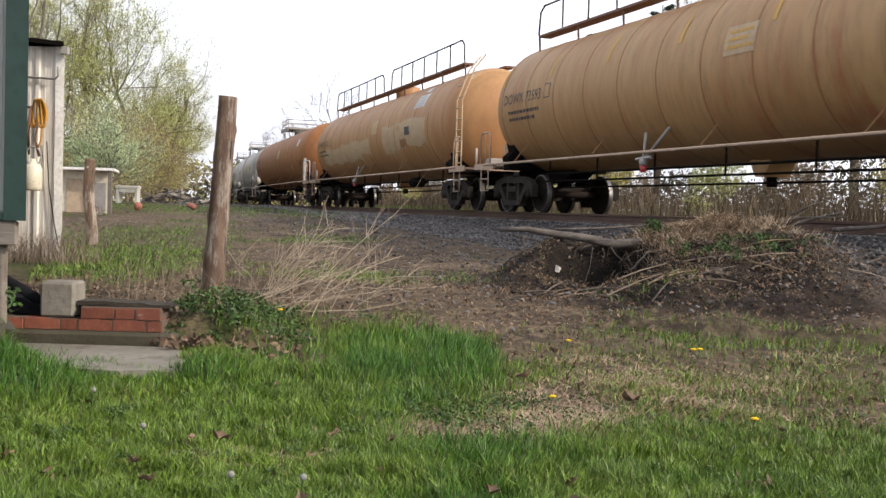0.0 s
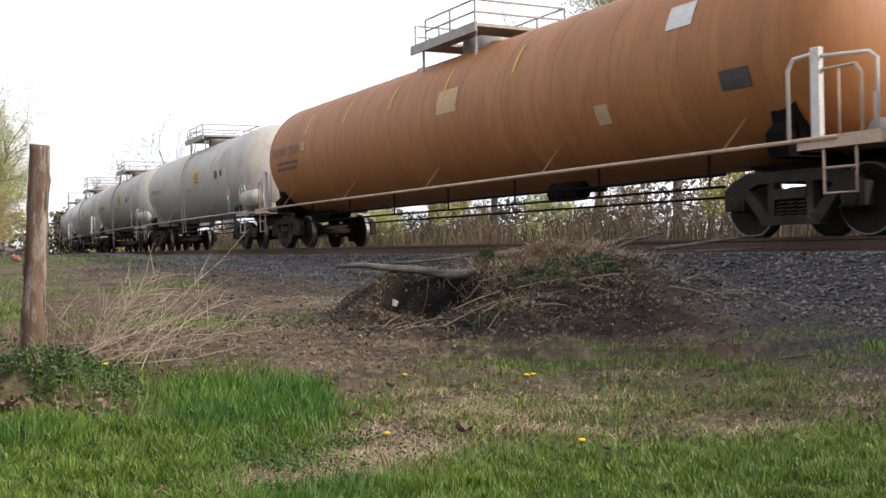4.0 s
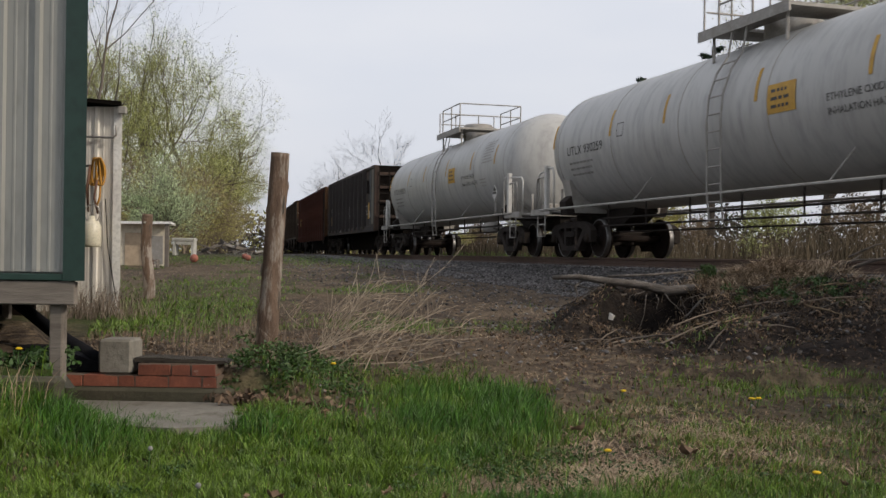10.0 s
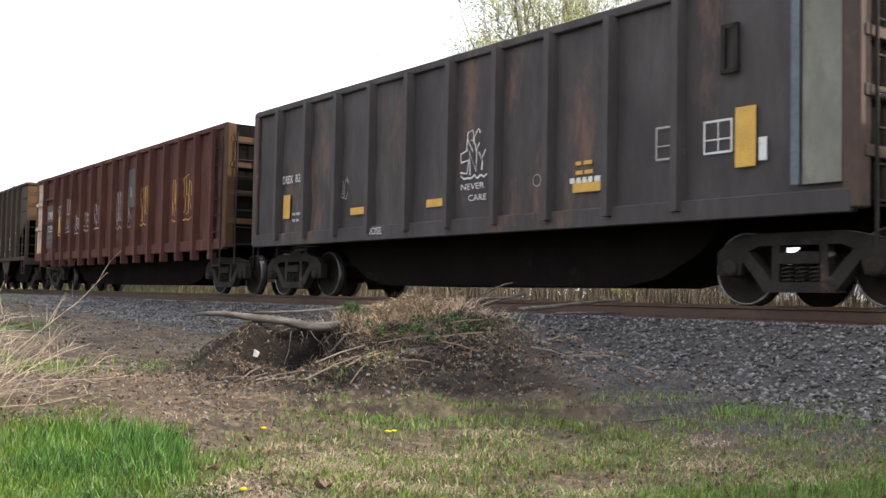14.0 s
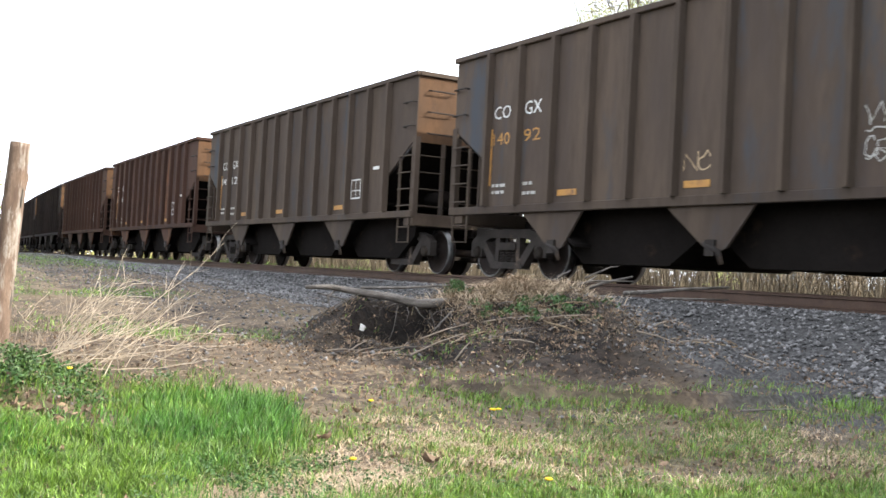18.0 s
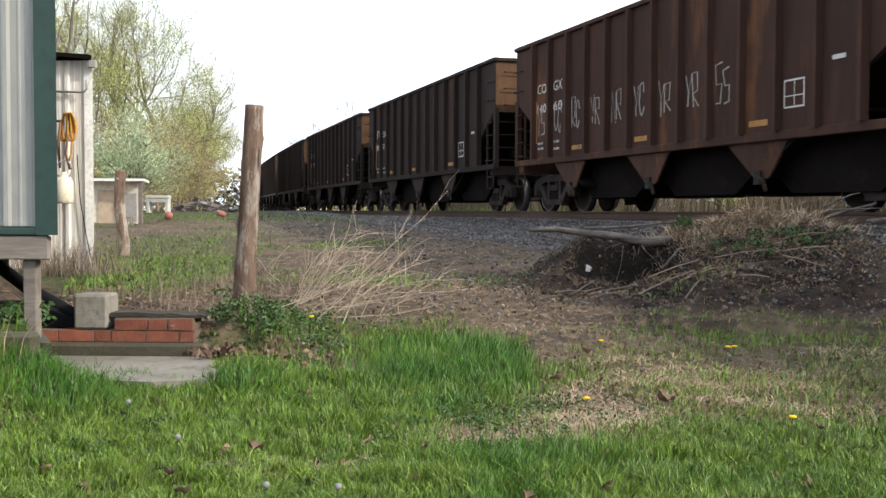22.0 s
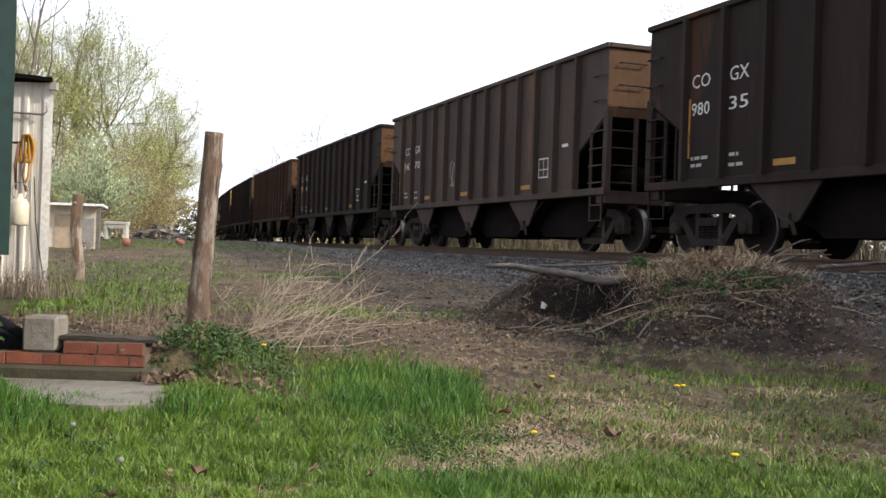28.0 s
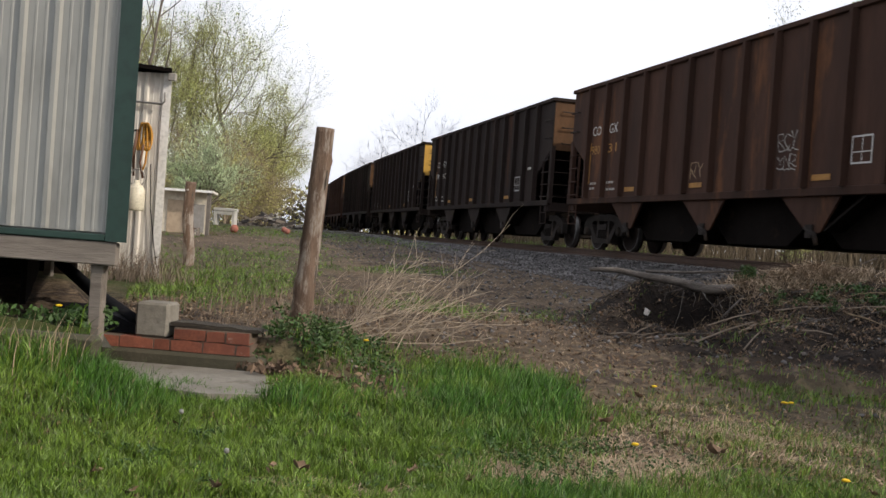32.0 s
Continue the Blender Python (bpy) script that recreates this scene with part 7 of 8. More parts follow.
    v, f = blades(x, y, rng.uniform(0.1, 0.5, n), rng.uniform(0.005, 0.008, n), rng.uniform(0.2, 1.1, n), rng)
    stuff("shed_weeds", v, f, "twig_grey", "dead brambles against the shed wall", "dry weeds")
    # brown leaves that lie about
    n = 110
    x, y = field(n, 2.6, 8.5, rng)
    extra = np.array([(-1.45, 6.0), (-1.3, 5.85), (-1.2, 6.05), (-1.55, 6.1), (-1.38, 5.95), (-1.25, 6.1), (-1.1, 5.9)])
    ex = np.repeat(extra - (0.05, 0.2), 64, 0) + rng.normal(0, 0.12, (448, 2))
    x, y = np.r_[x, ex[:, 0]], np.r_[y, ex[:, 1]]
    keep = off_hard(x, y)
    x, y = x[keep], y[keep]
    p = np.stack([x, y, ground_z(x, y) + rng.uniform(0.015, 0.05, len(x))], -1)
    v, f = leaves(p, 0.025, len(p) * 2, 0.024, rng, 0.8)
    stuff("fallen_leaves", v, f, "leaf_brown", "curled brown leaves lying in the grass", "leaves")
    # crumbs of straw and bark all over the bare earth
    n = 27000
    x, y = field(n, 4.0, 11.5, rng)
    u = np.hypot(x - CX, y - CY) - RAD
    keep = (u > 2.9) & off_hard(x, y) & (rng.uniform(0, 1, n) < 0.9 - 0.9 * greenness(x, y))
    x, y = x[keep], y[keep]
    p = np.stack([x, y, ground_z(x, y) + rng.uniform(0.006, 0.02, len(x))], -1)
    half = len(p) // 2
    v, f = leaves(p[:half], 0.01, half, 0.013, rng, 0.3)
    stuff("straw_crumbs", v, f, "straw", "pale crumbs of straw on the earth", "straw")
    v, f = leaves(p[half:], 0.01, half, 0.017, rng, 0.3)
    stuff("bark_crumbs", v, f, "leaf_brown", "brown crumbs of bark and leaf on the earth", "litter")
    # rubbish and litter on the heap
    n = 3600
    x, y = rng.normal(2.3, 1.4, n), rng.normal(9.1, 0.85, n)
    u = np.hypot(x - CX, y - CY) - RAD
    keep = u > 2.3
    x, y = x[keep], y[keep]
    p = np.stack([x, y, ground_z(x, y) + rng.uniform(0.0, 0.03, len(x))], -1)
    v, f = leaves(p, 0.03, len(p) * 2, 0.017, rng, 0.5)
    stuff("heap_leaves", v, f, "leaf_brown", "brown leaf litter on the earth heap", "leaves")


make_weeds()


def curled_leaf(x, y, size, turn, mat="leaf_brown"):
    ob = thing("dead_leaf", "large curled dead leaf on the grass", "leaf", group="large dead leaves")
    s = Shape()
    v, f = [], []
    for i in range(5):
        for j in range(4):
            a, b = i / 4 - 0.5, j / 3 - 0.5
            w = (1 - 2.6 * a * a) * (0.75 + 0.35 * math.cos(11 * a))
            v.append((a * size * 2, b * size * 1.5 * w, 0.02 + size * (2.2 * b * b + 1.2 * a * a + 0.2 * math.sin(7 * a + 3 * b))))
    for i in range(4):
        for j in range(3):
            k = i * 4 + j
            f.append((k, k + 1, k + 5, k + 4))
    part("blade", s.add(v, f, True), mat, ob, m=pose(x, y, gz(x, y) + 0.025, 10, 15, turn))


for i, (x, y, size) in enumerate(((-0.83, 3.68, 0.05), (0.07, 6.06, 0.055), (0.63, 6.18, 0.06), (0.08, 5.38, 0.045), (0.39, 5.23, 0.06), (-0.43, 3.9, 0.04), (-0.42, 2.9, 0.05), (0.12, 3.06, 0.04), (0.81, 4.66, 0.07), (1.32, 4.11, 0.04), (-1.04, 3.34, 0.05), (-0.92, 3.11, 0.045), (0.37, 2.87, 0.05), (0.65, 2.71, 0.05), (-0.21, 3.78, 0.04), (-1.12, 5.85, 0.07))):
    curled_leaf(x, y, size * 0.62, 47 * i)


def dandelion(x, y, h, seed):
    ob = thing("dandelion", "white dandelion seed head on a thin stalk" if seed else "yellow dandelion flower in the lawn", "flower", group="dandelions")
    z = gz(x, y)
    part("stalk", Shape().tube([(x, y, z), (x + 0.01, y, z + h)], 0.003, 5), "weed", ob)
    r = 0.011 if seed else 0.018
    prof = [(-r * math.cos(a) * (1 if seed else 0.4), r * math.sin(a)) for a in (math.pi * k / 6 for k in range(7))]
    part("seed_ball" if seed else "bloom", Shape().turned(prof, "z", (x + 0.01, y, z + h + r * 0.5), 10), "seed_head" if seed else "dandelion", ob)


for x, y, h, seed in ((-1.1, 3.64, 0.09, 1), (-0.66, 3.02, 0.09, 1), (-0.44, 2.97, 0.09, 1), (-1.5, 4.3, 0.10, 1), (-0.28, 2.58, 0.05, 0), (-0.09, 2.75, 0.05, 0), (1.50, 6.34, 0.05, 0), (1.52, 6.38, 0.04, 0), (1.545, 6.35, 0.05, 0), (0.46, 4.67, 0.05, 0), (1.25, 4.24, 0.05, 0), (-3.1, 5.2, 0.15, 0), (-2.5, 5.2, 0.12, 0), (-1.05, 6.35, 0.16, 0), (0.75, 6.5, 0.05, 0)):
    dandelion(x, y, h, seed)


# ---- dead stems by the post ----
def make_dead_stems():
    rnd = random.Random(21)
    bush = thing("dead_bush", "tangle of pale dead stems leaning from the fence post", "dead shrub")
    for i in range(34):
        bx, by = -1.55 + rnd.uniform(0.0, 0.5) + (rnd.uniform(0.1, 0.5) if i % 4 == 0 else 0), 7.3 + rnd.uniform(-0.3, 0.6)
        length, a = rnd.uniform(0.45, 1.1) * (1.55 if i % 3 == 0 else 1.0), rnd.uniform(0.22, 1.42)
        dx, dz = math.cos(a) * length, math.sin(a) * length * 0.72
        if i % 7 == 0:
            dx *= -0.3
        y1 = by + rnd.uniform(-0.2, 0.5)
        z = gz(bx, by) - 0.02
        sag = rnd.uniform(-0.12, 0.16)
        kink = [rnd.uniform(-0.02, 0.02) for _ in range(6)]
        pts = [(bx + dx * k + kink[j], by + (y1 - by) * k, z + dz * k + sag * k * (1 - k) * 2 - 0.06 * k * k + kink[-j]) for j, k in enumerate((0, 0.2, 0.4, 0.6, 0.8, 1))]
        r = rnd.uniform(0.0020, 0.0038)
        s = Shape().tube(pts, [r * 1.3, r * 1.2, r * 1.1, r, r * 0.8, r * 0.5], 4)
        for _ in range(rnd.randint(4, 9)):
            k = rnd.randint(2, 4)
            p = Vector(pts[k]).lerp(Vector(pts[k + 1]), rnd.random())
            q = p + Vector((rnd.uniform(-0.06, 0.28), rnd.uniform(-0.1, 0.1), rnd.uniform(-0.04, 0.24)))
            s.tube([p, p.lerp(q, 0.5) + Vector((0, 0, rnd.uniform(-0.02, 0.03))), q], [r * 0.7, r * 0.6, r * 0.4], 4)
        part("stem", s, "pale_twig", bush)


make_dead_stems()


# ---- log, sticks and hollow on the heap ----
def make_log():
    log = thing("fallen_log", "grey weathered tree limb lying over a hollow in the earth heap", "log")
    part("limb", Shape().tube([(0.50, 10.05, 0.715), (0.75, 10.06, 0.725), (1.05, 10.08, 0.685), (1.35, 10.08, 0.655), (1.62, 10.08, 0.60), (1.95, 10.1, 0.63), (2.2, 10.15, 0.64)], [0.020, 0.027, 0.036, 0.040, 0.047, 0.048, 0.036], 10), "dead_wood", log)
    for pts, r in (([(0.98, 10.18, 0.66), (1.0, 10.1, 0.60), (0.95, 10.05, 0.52)], 0.018), ([(1.22, 10.1, 0.56), (0.95, 10.0, 0.52), (0.72, 9.9, 0.42), (0.58, 9.8, 0.25)], 0.011), ([(0.62, 10.1, 0.66), (0.95, 10.1, 0.60), (1.2, 10.1, 0.60)], 0.009),
                   ([(1.05, 10.2, 0.73), (1.5, 10.3, 0.75), (2.0, 10.35, 0.80)], 0.015), ([(1.95, 9.9, 0.58), (1.8, 9.75, 0.45), (1.7, 9.65, 0.36)], 0.011), ([(0.8, 10.12, 0.70), (0.72, 10.05, 0.63), (0.74, 10.0, 0.55)], 0.013)):
        part("branch", Shape().tube(pts, [r, r * 0.9, r * 0.6] if len(pts) == 3 else [r, r, r * 0.8, r * 0.5], 6), "dead_wood", log)
    rnd = random.Random(9)
    for i in range(64):
        st = thing("stick", "dry broken stick on the earth heap", "stick", group="sticks on the heap")
        x, y = (rnd.uniform(0.6, 4.6), rnd.uniform(8.6, 10.8)) if i < 44 else (rnd.uniform(0.4, 2.6), rnd.uniform(8.3, 8.95))
        a, l = rnd.uniform(-0.7, 0.7), rnd.uniform(0.12, 0.5)
        z0, z1 = gz(x, y) + 0.02, gz(x + l * math.cos(a), y + l * math.sin(a)) + rnd.uniform(0.0, 0.08)
        part("wood", Shape().tube([(x, y, z0), (x + l * 0.5 * math.cos(a), y + l * 0.5 * math.sin(a), (z0 + z1) / 2 + 0.012), (x + l * math.cos(a), y + l * math.sin(a), z1)], [0.009, 0.007, 0.004], 5), rnd.choice(["dead_wood", "twig_grey", "straw"]), st)
    for pts, r in (([(4.1, 11.0, 0.80), (4.5, 11.2, 0.83), (4.95, 11.3, 0.88), (5.6, 11.5, 0.93)], 0.028), ([(4.6, 11.1, 0.76), (5.0, 11.25, 0.77), (5.5, 11.3, 0.78)], 0.018), ([(3.55, 10.9, 0.80), (3.8, 10.9, 0.90), (4.15, 10.9, 0.99)], 0.022), ([(3.5, 10.8, 0.84), (3.7, 10.8, 0.98)], 0.012), ([(3.35, 10.7, 0.84), (3.65, 10.8, 0.92), (4.2, 10.9, 0.94)], 0.014),
                   ([(3.6, 10.9, 0.95), (3.9, 10.95, 1.08), (4.0, 10.95, 1.10)], 0.012), ([(3.3, 10.8, 0.8), (3.25, 10.8, 0.95), (3.4, 10.8, 1.02)], 0.010), ([(1.9, 8.5, 0.2), (1.2, 8.7, 0.2), (0.7, 8.8, 0.2)], 0.010), ([(3.4, 6.75, 0.06), (3.65, 6.8, 0.07), (3.9, 6.95, 0.06)], 0.010)):
        st = thing("branch", "bare pale branch lying across the heap beside the rails", "branch", group="sticks on the heap")
        part("wood", Shape().tube(pts, [r * (1 - 0.5 * k / (len(pts) - 1)) for k in range(len(pts))], 7), "dead_wood", st)
    sheet = thing("plastic_sheet", "crumpled black plastic sheet in the hollow under the log", "plastic sheet")
    v, f = [], []
    for i in range(12):
        for j in range(10):
            x, y = 1.58 + (i / 11 - 0.5) * 0.46, 9.66 + (j / 9 - 0.5) * 0.40
            v.append((x, y, gz(x, y) + 0.03 + 0.018 * math.sin(23 * x + 17 * y) + 0.015 * math.sin(41 * x - 29 * y)))
    for i in range(11):
        for j in range(9):
            k = i * 10 + j
            if math.hypot((i - 5.2) / 5.8, (j - 4.5 + 0.8 * math.sin(i)) / 4.9) < 0.78 + 0.2 * math.sin(3.1 * i + 1.7 * j):
                f.append((k, k + 1, k + 11, k + 10))
    part("sheet", Shape().add(v, f), "black_plastic", sheet)
    roots = thing("root_tangle", "dry roots hanging over the dark hollow under the log", "roots")
    for i in range(9):
        x, y = rnd.uniform(0.75, 1.95), rnd.uniform(9.6, 10.06)
        z = 0.66 - 0.05 * (x - 0.7) - rnd.uniform(0, 0.06)
        ex, ey = x + rnd.gauss(0, 0.13), y - rnd.uniform(0.02, 0.28)
        ez = max(gz(ex, ey), z - rnd.uniform(0.12, 0.42))
        part("root", Shape().tube([(x, y, z), ((x + ex) / 2 + rnd.gauss(0, 0.03), (y + ey) / 2 - 0.03, (z + ez) / 2 + 0.02), (ex, ey, ez)], [rnd.uniform(0.003, 0.006), 0.003, 0.002], 4), "dead_wood", roots)
    paper = thing("paper_scrap", "scrap of white paper on the heap", "paper")
    part("scrap", Shape().add([(0.99, 9.55, 0.35), (1.03, 9.54, 0.34), (1.06, 9.62, 0.38), (1.01, 9.64, 0.41), (1.03, 9.57, 0.385)], [(0, 1, 4), (1, 2, 4), (2, 3, 4), (3, 0, 4)]), "dull_white", paper)
    rng = np.random.RandomState(3)
    n = 3400
    x, y = rng.normal(2.55, 0.42, n), rng.normal(10.2, 0.30, n)
    v, f = blades(x, y, rng.uniform(0.10, 0.32, n), rng.uniform(0.004, 0.009, n), rng.uniform(0.7, 1.6, n), rng, flat=0.35)
    stuff("heap_straw", v, f, "dry_stem", "tangle of dead straw on top of the heap", "dry grass")
    n = 3600
    x, y = rng.normal(2.2, 0.85, n), rng.normal(9.3, 0.55, n)
    v, f = blades(x, y, rng.uniform(0.06, 0.22, n), rng.uniform(0.004, 0.008, n), rng.uniform(0.7, 1.5, n), rng, flat=0.5)
    stuff("heap_stubble", v, f, "straw", "dead roots and straw on the heap's flank", "dry grass")
    # clods
    n = 4200
    x, y = rng.normal(2.0, 1.25, n), rng.normal(9.1, 0.75, n)
    keep = (np.hypot(x - CX, y - CY) - RAD > 2.4) & (np.hypot((x - 2.3) / 2.0, (y - 9.6) / 1.9) < 0.95)
    x, y = x[keep], y[keep]
    size = rng.uniform(0.008, 0.022, len(x)) * np.where(rng.uniform(0, 1, len(x)) < 0.05, 1.8, 1)
    v, f = pebbles(x, y, ground_z(x, y), size, rng)
    stuff("clods", v, f, "earth_dark", "dark clods of soil on the heap", "soil")


make_log()


# ---- trees and scrub ----
def make_tree(name, h, seed, label, leaf=None, count=5000, size=0.11, lean=0.0, levels=5, spread=0.62, bark="bark", thick=0.020, fork=0.25, kids=(3, 4), group="trees behind the yard", near=0.045, trunk_part=0.46, up=0.26):
    """A tree at the origin: a trunk, limbs with their twigs, and a haze of leaves."""
    rnd = random.Random(seed)
    tree = thing(name, label, "tree", group=group)
    trunk, tips, limbs = Shape(), [], []

    def grow(p, d, length, r, level, into):
        n = 4 if level < 2 else 3
        pts, rad, q, e = [p], [r], p, d
        for i in range(n):
            e = (e + Vector((rnd.gauss(0, 0.09), rnd.gauss(0, 0.09), rnd.gauss(up * 0.15, 0.06)))).normalized()
            q = q + e * length / n
            pts.append(q)
            rad.append(max(r * (1 - 0.42 * (i + 1) / n), 0.004))
        into.tube(pts, rad, 7 if level < 2 else (4 if level < 3 else 3), cap=False)
        if level >= levels - 2:
            tips.extend(pts[1:])
        if level + 1 >= levels:
            return
        count = rnd.randint(*kids)
        turn = rnd.uniform(0, 6.283)
        for i in range(count):
            leader = i == 0
            k = 1.0 if leader else rnd.uniform(fork if level == 0 else 0.35, 0.97)
            j = min(n - 1, int(k * n))
            at = pts[j].lerp(pts[j + 1], k * n - j)
            way = (pts[j + 1] - pts[j]).normalized()
            turn += 2.4 + rnd.uniform(-0.5, 0.5)
            side = way.orthogonal().normalized()
            side = (side * math.cos(turn) + way.cross(side) * math.sin(turn)).normalized()
            bend = math.radians(rnd.uniform(8, 20) if leader else rnd.uniform(26, 52) * spread / 0.6)
            nd = (way * math.cos(bend) + side * math.sin(bend) + Vector((0, 0, up * 0.35))).normalized()
            if level == 0:
                limbs.append(Shape())
            grow(at, nd, length * (rnd.uniform(0.66, 0.86) if leader else rnd.uniform(0.50, 0.80)), rad[min(j + 1, n)] * (rnd.uniform(0.75, 0.95) if leader else rnd.uniform(0.5, 0.72)), level + 1, limbs[-1] if level == 0 else into)

    grow(Vector((0, 0, -0.2)), Vector((lean, rnd.uniform(-0.05, 0.05), 1)).normalized(), h * trunk_part, h * thick, 0, trunk)
    k = h / max(q[2] for q in tips)
    for s in (trunk, *limbs):
        s.v = [(a * k, b * k, c * k) for a, b, c in s.v]
    tips = [q * k for q in tips]
    part("trunk", trunk, bark, tree)
    for s in limbs:
        part("limb", s, bark, tree)
    if leaf:
        rng = np.random.RandomState(seed)
        v, f = leaves(np.array([t[:] for t in tips]), h * near, count, size, rng, 0.8)
        stuff("crown", v, f, leaf, "haze of small young leaves", "", tree)
    return tree


def plant(kinds, places):
    """Sets trees of the kinds given at places of (x, y, height for its kind, turn); the first of each kind is the tree itself."""
    used = set()
    for i, (x, y, k, turn) in enumerate(places):
        tree = kinds[i % len(kinds)]
        m = pose(x, y, gz(x, y), 0, 0, turn) @ Matrix.Diagonal((k, k, k, 1))
        if tree in used:
            copy_thing(tree, m)
        else:
            later.append((tree, m))
            used.add(tree)


later = []
TREE = "tall spring tree with thin young green leaves"
tall = [make_tree("tree", 13, 100 + i, TREE, "leaf_spring", 28000, 0.037, lean, 6, 0.62, "bark_far", 0.015, 0.35, (4, 5), near=0.026, trunk_part=0.30, up=0.26) for i, lean in enumerate((0.04, -0.03, 0.16))]
plant(tall, ((-19.0, 50, 1.02, 0), (-17.2, 51, 1.05, 40), (-16.6, 54, 0.95, 0), (-16.4, 60, 0.85, 130), (-22.0, 54, 1.05, 200), (-24.5, 56, 1.1, 300), (-18.6, 64, 0.9, 60)))
slim = [make_tree("tree", 9, 140, "slender tree with pale buds at the edge of the wood", "leaf_yellow", 9500, 0.034, 0.03, 6, 0.52, "bark_far", 0.010, 0.2, (3, 5), near=0.035, trunk_part=0.32)]
plant(slim, ((-18.0, 68, 0.9, 0), (-20.0, 76, 0.85, 70), (-23.0, 86, 0.8, 140), (-19.8, 72, 1.0, 200), (-25.5, 94, 0.8, 260), (-16.6, 62, 0.75, 300)))
shrubs = [make_tree("shrub", 5.0, 160 + i, "thicket of brown twigs with yellow-green spring leaves", "leaf_yellow", 10500, 0.032, 0, 5, 0.80, "twig_grey", 0.012, 0.05, (6, 7), "shrubs at the wood's edge", 0.060, 0.26, 0.2) for i in range(2)]
plant(shrubs, ((-14.2, 46, 0.95, 0), (-14.4, 50, 0.95, 50), (-15.4, 54, 0.85, 100), (-16.2, 45, 0.9, 150), (-16.6, 59, 0.85, 200), (-18.4, 45, 0.9, 250), (-20.8, 46, 1.0, 300), (-19.0, 68, 0.85, 20), (-16.2, 51, 1.15, 70), (-23.5, 48, 1.0, 110), (-21.5, 78, 0.9, 160), (-17.0, 48, 1.1, 35), (-19.6, 48, 1.2, 85)))
pale = make_tree("flowering_shrub", 4.0, 180, "round pale green shrub coming into blossom", "leaf_pale", 26000, 0.026, 0, 5, 0.62, "bark", 0.014, 0.05, (5, 6), "shrubs at the wood's edge", 0.075, 0.26, 0.3)
plant([pale], ((-11.5, 34, 1.05, 0),))
stout = make_tree("tree", 16, 190, "tall tree with a stout grey trunk beyond the house", None, 0, lean=-0.04, thick=0.013, levels=6, spread=0.6, fork=0.45, kids=(3, 4))
plant([stout], ((-15.2, 37.5, 1.0, 0),))
bare = [make_tree("bare_tree", 12, 200, "distant bare tree with a rounded crown of fine twigs", None, 0, 0.07, 0, 7, 0.62, "bark_far", 0.014, 0.3, (3, 4), "bare trees beyond the track", trunk_part=0.28, up=0.2)]
plant(bare, ((-11.0, 92, 1.12, 0), (-15.2, 95, 0.85, 90), (-4.9, 99, 0.8, 180)))
far = [make_tree("tree", 14, 220 + i, "spring tree beyond the track", leaf, 20000, 0.038, 0, 6, 0.62, "bark_far", 0.012, 0.3, (4, 5), "trees beyond the track", 0.034, 0.32, 0.3) for i, leaf in enumerate(("leaf_yellow", "leaf_spring"))]
plant(far, ((13.0, 42, 1.15, 0), (15.8, 40, 1.35, 90), (19.5, 42, 1.4, 180), (24.0, 38, 1.35, 270), (29, 36, 1.3, 30), (22, 48, 1.4, 60), (34, 34, 1.3, 120)))


def make_conifer(x, y, h, seed):
    rnd = random.Random(seed)
    tree = thing("conifer", "dark thin-topped conifer beyond the track", "tree", group="trees beyond the track")
    z0 = gz(x, y)
    part("trunk", Shape().tube([(x, y, z0 - 0.2), (x + 0.1, y, z0 + h * 0.5), (x, y, z0 + h)], [0.16, 0.09, 0.02], 7), "bark", tree)
    s, centres = Shape(), []
    for i in range(26):
        z = z0 + h * (0.25 + 0.75 * i / 26)
        l = (1.0 - 0.78 * i / 26) * 1.5 * rnd.uniform(0.6, 1.2)
        a = rnd.uniform(0, 6.28)
        e = (x + l * math.cos(a), y + l * math.sin(a), z + 0.35 * l)
        s.tube([(x, y, z), e], [0.025, 0.008], 4)
        centres += [tuple(np.array((x, y, z)) + (np.array(e) - np.array((x, y, z))) * k) for k in (0.5, 0.7, 0.85, 1.0)]
    part("boughs", s, "bark", tree)
    rng = np.random.RandomState(seed)
    v, f = leaves(centres, 0.17, 4200, 0.07, rng, 0.7)
    stuff("foliage", v, f, "needle", "clumps of dark needles", "", tree)


make_conifer(5.6, 40, 7.0, 1)
make_conifer(8.3, 41, 8.4, 2)


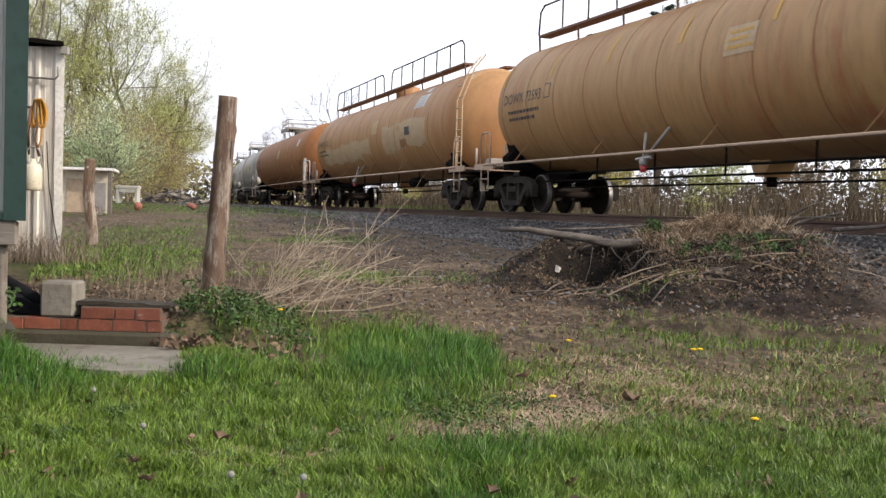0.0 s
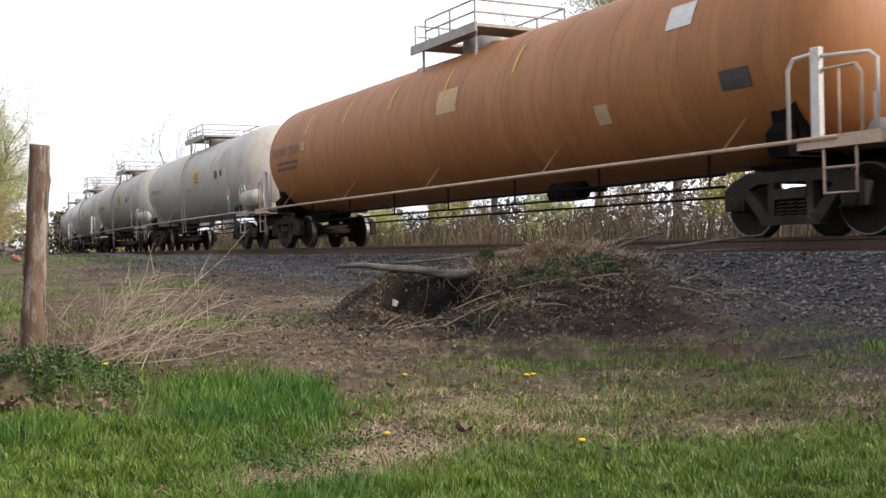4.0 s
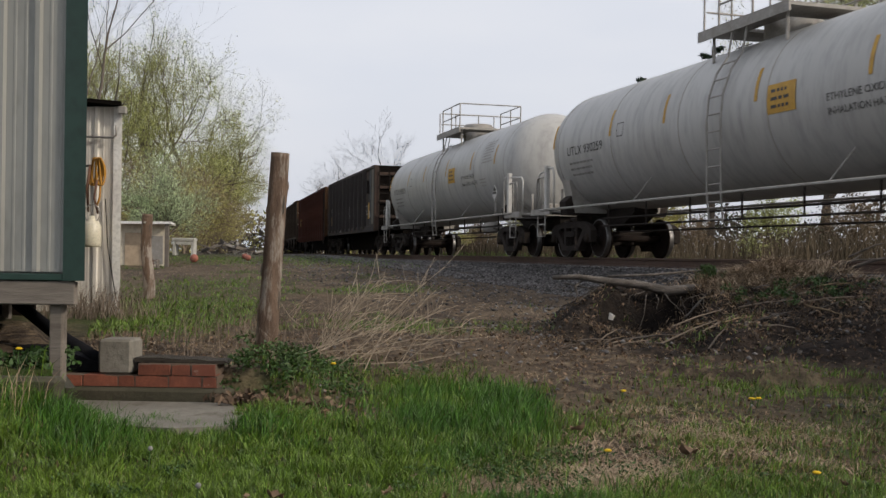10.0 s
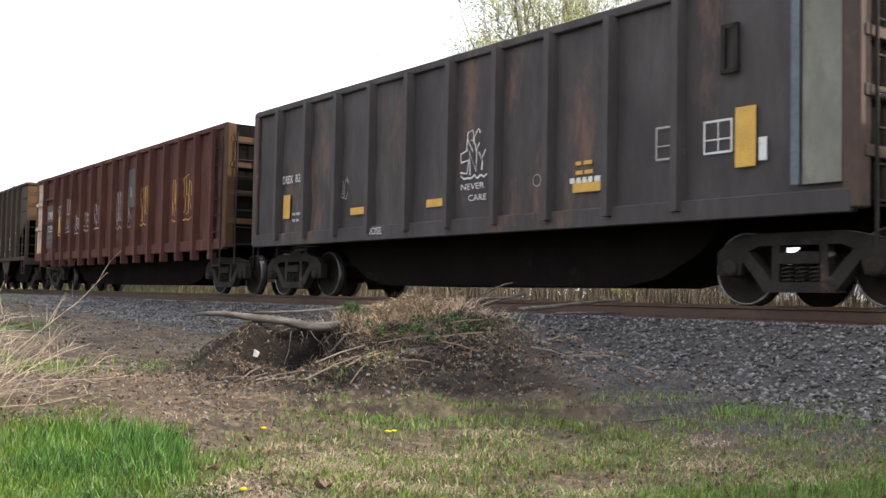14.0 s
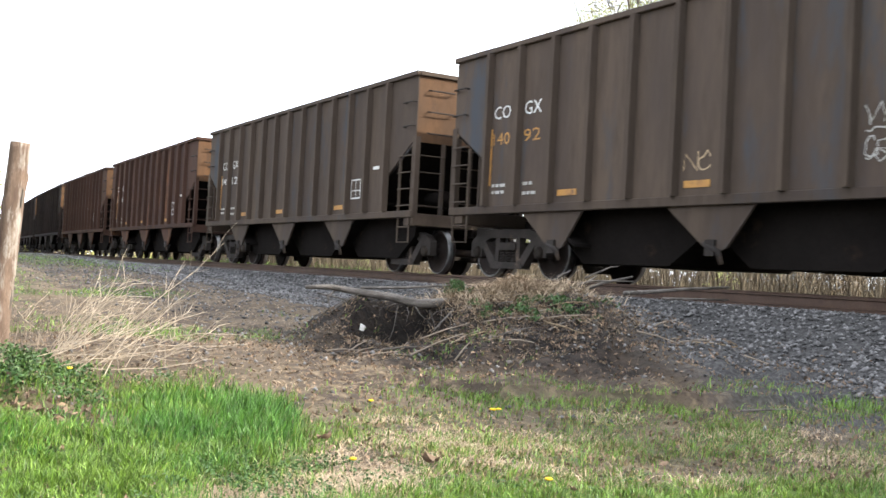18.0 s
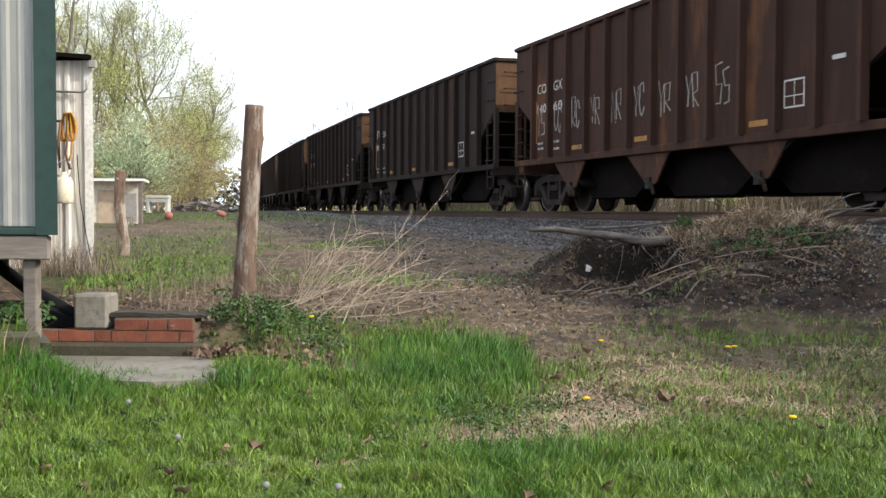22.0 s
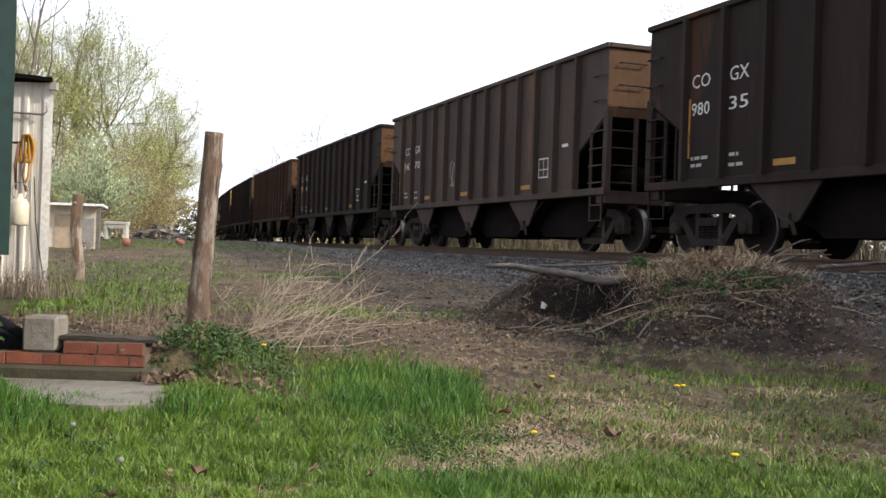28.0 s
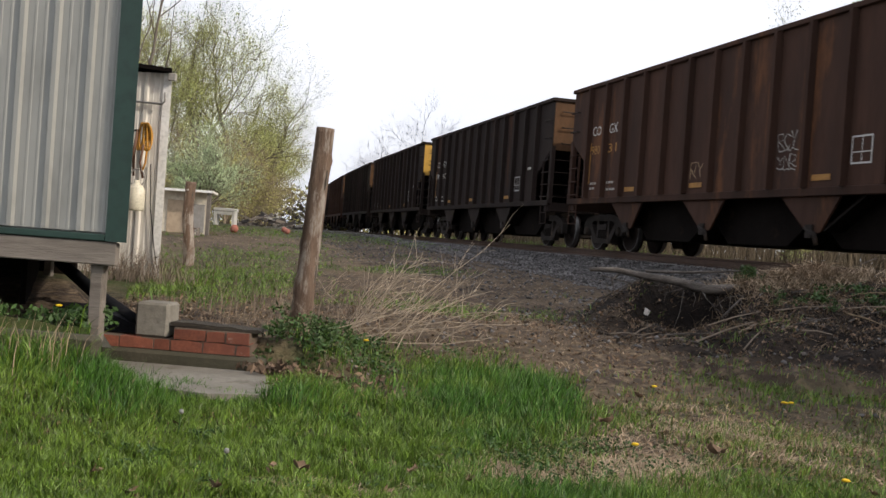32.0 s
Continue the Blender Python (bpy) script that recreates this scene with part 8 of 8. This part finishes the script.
def make_scrub():
    rng = np.random.RandomState(40)
    n = 36000
    s, u = -12 + 74 * rng.uniform(0, 1, n) ** 1.4, -rng.uniform(3.6, 9.5, n)
    a = PHI0 - s / RAD
    x, y = CX + (RAD + u) * np.cos(a), CY + (RAD + u) * np.sin(a)
    keep = rng.uniform(0, 1, n) < 0.35 + 0.65 * (wavy(x, y, 0.12, 51) > 0)
    x, y = x[keep], y[keep]
    n = len(x)
    v, f = blades(x, y, rng.uniform(0.3, 1.05, n) * (1 + 0.45 * smooth(5, 9, x)), rng.uniform(0.012, 0.028, n), rng.uniform(0.05, 0.5, n), rng)
    stuff("dry_reeds", v, f, "reed", "tall dry reeds and canes beyond the track", "reeds")
    n = 5000
    s, u = rng.uniform(-12, 62, n), -rng.uniform(2.8, 5.5, n)
    a = PHI0 - s / RAD
    x, y = CX + (RAD + u) * np.cos(a), CY + (RAD + u) * np.sin(a)
    v, f = blades(x, y, rng.uniform(0.1, 0.4, n), rng.uniform(0.01, 0.02, n), rng.uniform(0.2, 0.8, n), rng)
    stuff("verge_grass", v, f, "grass", "rough green grass beyond the rails", "grass")
    rnd = random.Random(6)
    low = [make_tree("shrub", 2.2, 300 + i, "scrubby half-bare shrub beyond the track", leaf, 3400, 0.035, 0, 5, 0.72, "twig_grey", 0.013, 0.04, (4, 5), "scrub beyond the track", 0.08) for i, leaf in enumerate(("leaf_yellow", "straw", "leaf_spring"))]
    plant(low, [(*on_track(-8 + 3.1 * i + rnd.uniform(-1, 1), -rnd.uniform(5.5, 9.0))[:2], rnd.uniform(0.75, 1.3), rnd.uniform(0, 360)) for i in range(24)])
    # the hedge that closes the view under the cars
    n = 100000
    s, u = -30 + 180 * rng.uniform(0, 1, n) ** 1.3, -rng.uniform(11, 16, n)
    a = PHI0 - s / RAD
    x, y = CX + (RAD + u) * np.cos(a), CY + (RAD + u) * np.sin(a)
    keep = ~((x > 15.0) & (x < 28.5) & (y > 21) & (y < 35.5))
    x, y = x[keep], y[keep]
    top = 1.7 + 0.7 * wavy(x, y, 0.09, 52)
    p = np.stack([x, y, ground_z(x, y) + top * rng.uniform(0, 1, len(x)) ** 0.8], -1)
    for name, mat, part_ in (("hedge_leaves", "hedge_leaf", slice(0, None, 2)), ("hedge_twigs", "hedge_twig", slice(1, None, 2))):
        v, f = leaves(p[part_], 0.15, len(p[part_]), 0.07 if mat == "hedge_leaf" else 0.10, rng, 1.0)
        stuff(name, v, f, mat, "rough hedge of scrub beyond the track", "hedge")


make_scrub()


def make_far_wood():
    """The undergrowth that closes the yard behind the trees."""
    rng = np.random.RandomState(61)
    n = 22000
    y = rng.uniform(86, 104, n)
    x = -rng.uniform(0.085, 0.62, n) * y
    top = (3.6 + 1.3 * wavy(x, y, 0.03, 62)) * (0.35 + 0.65 * smooth(-0.085, -0.20, x / y))
    p = np.stack([x, y, ground_z(x, y) + top * rng.uniform(0, 1, n)], -1)
    for name, mat, part_ in (("far_leaves", "leaf_yellow", slice(0, None, 3)), ("far_twigs", "bark_far", slice(1, None, 3)), ("far_brush", "twig_grey", slice(2, None, 3))):
        v, f = leaves(p[part_], 0.2, len(p[part_]), 0.20, rng, 1.0)
        stuff(name, v, f, mat, "thin undergrowth of the wood behind the yard", "undergrowth")


make_far_wood()


# the first tree of each kind takes its own place once the copies are made
for tree, m in later:
    tree.matrix_basis = m


# ---- what moves ----
def motions():
    for car, middle, half in TRAIN:
        walk(car, [(float(t), car_pose(middle, half, t)) for t in range(33)])
    turn = [(k / 15, math.degrees(travelled(k / 15) / WHEEL)) for k in range(481)]
    for wheel, x, _ in SPINNERS:
        walk(wheel, [(t, pose(x, 0, WHEEL, 0, a, 0)) for t, a in turn])


motions()
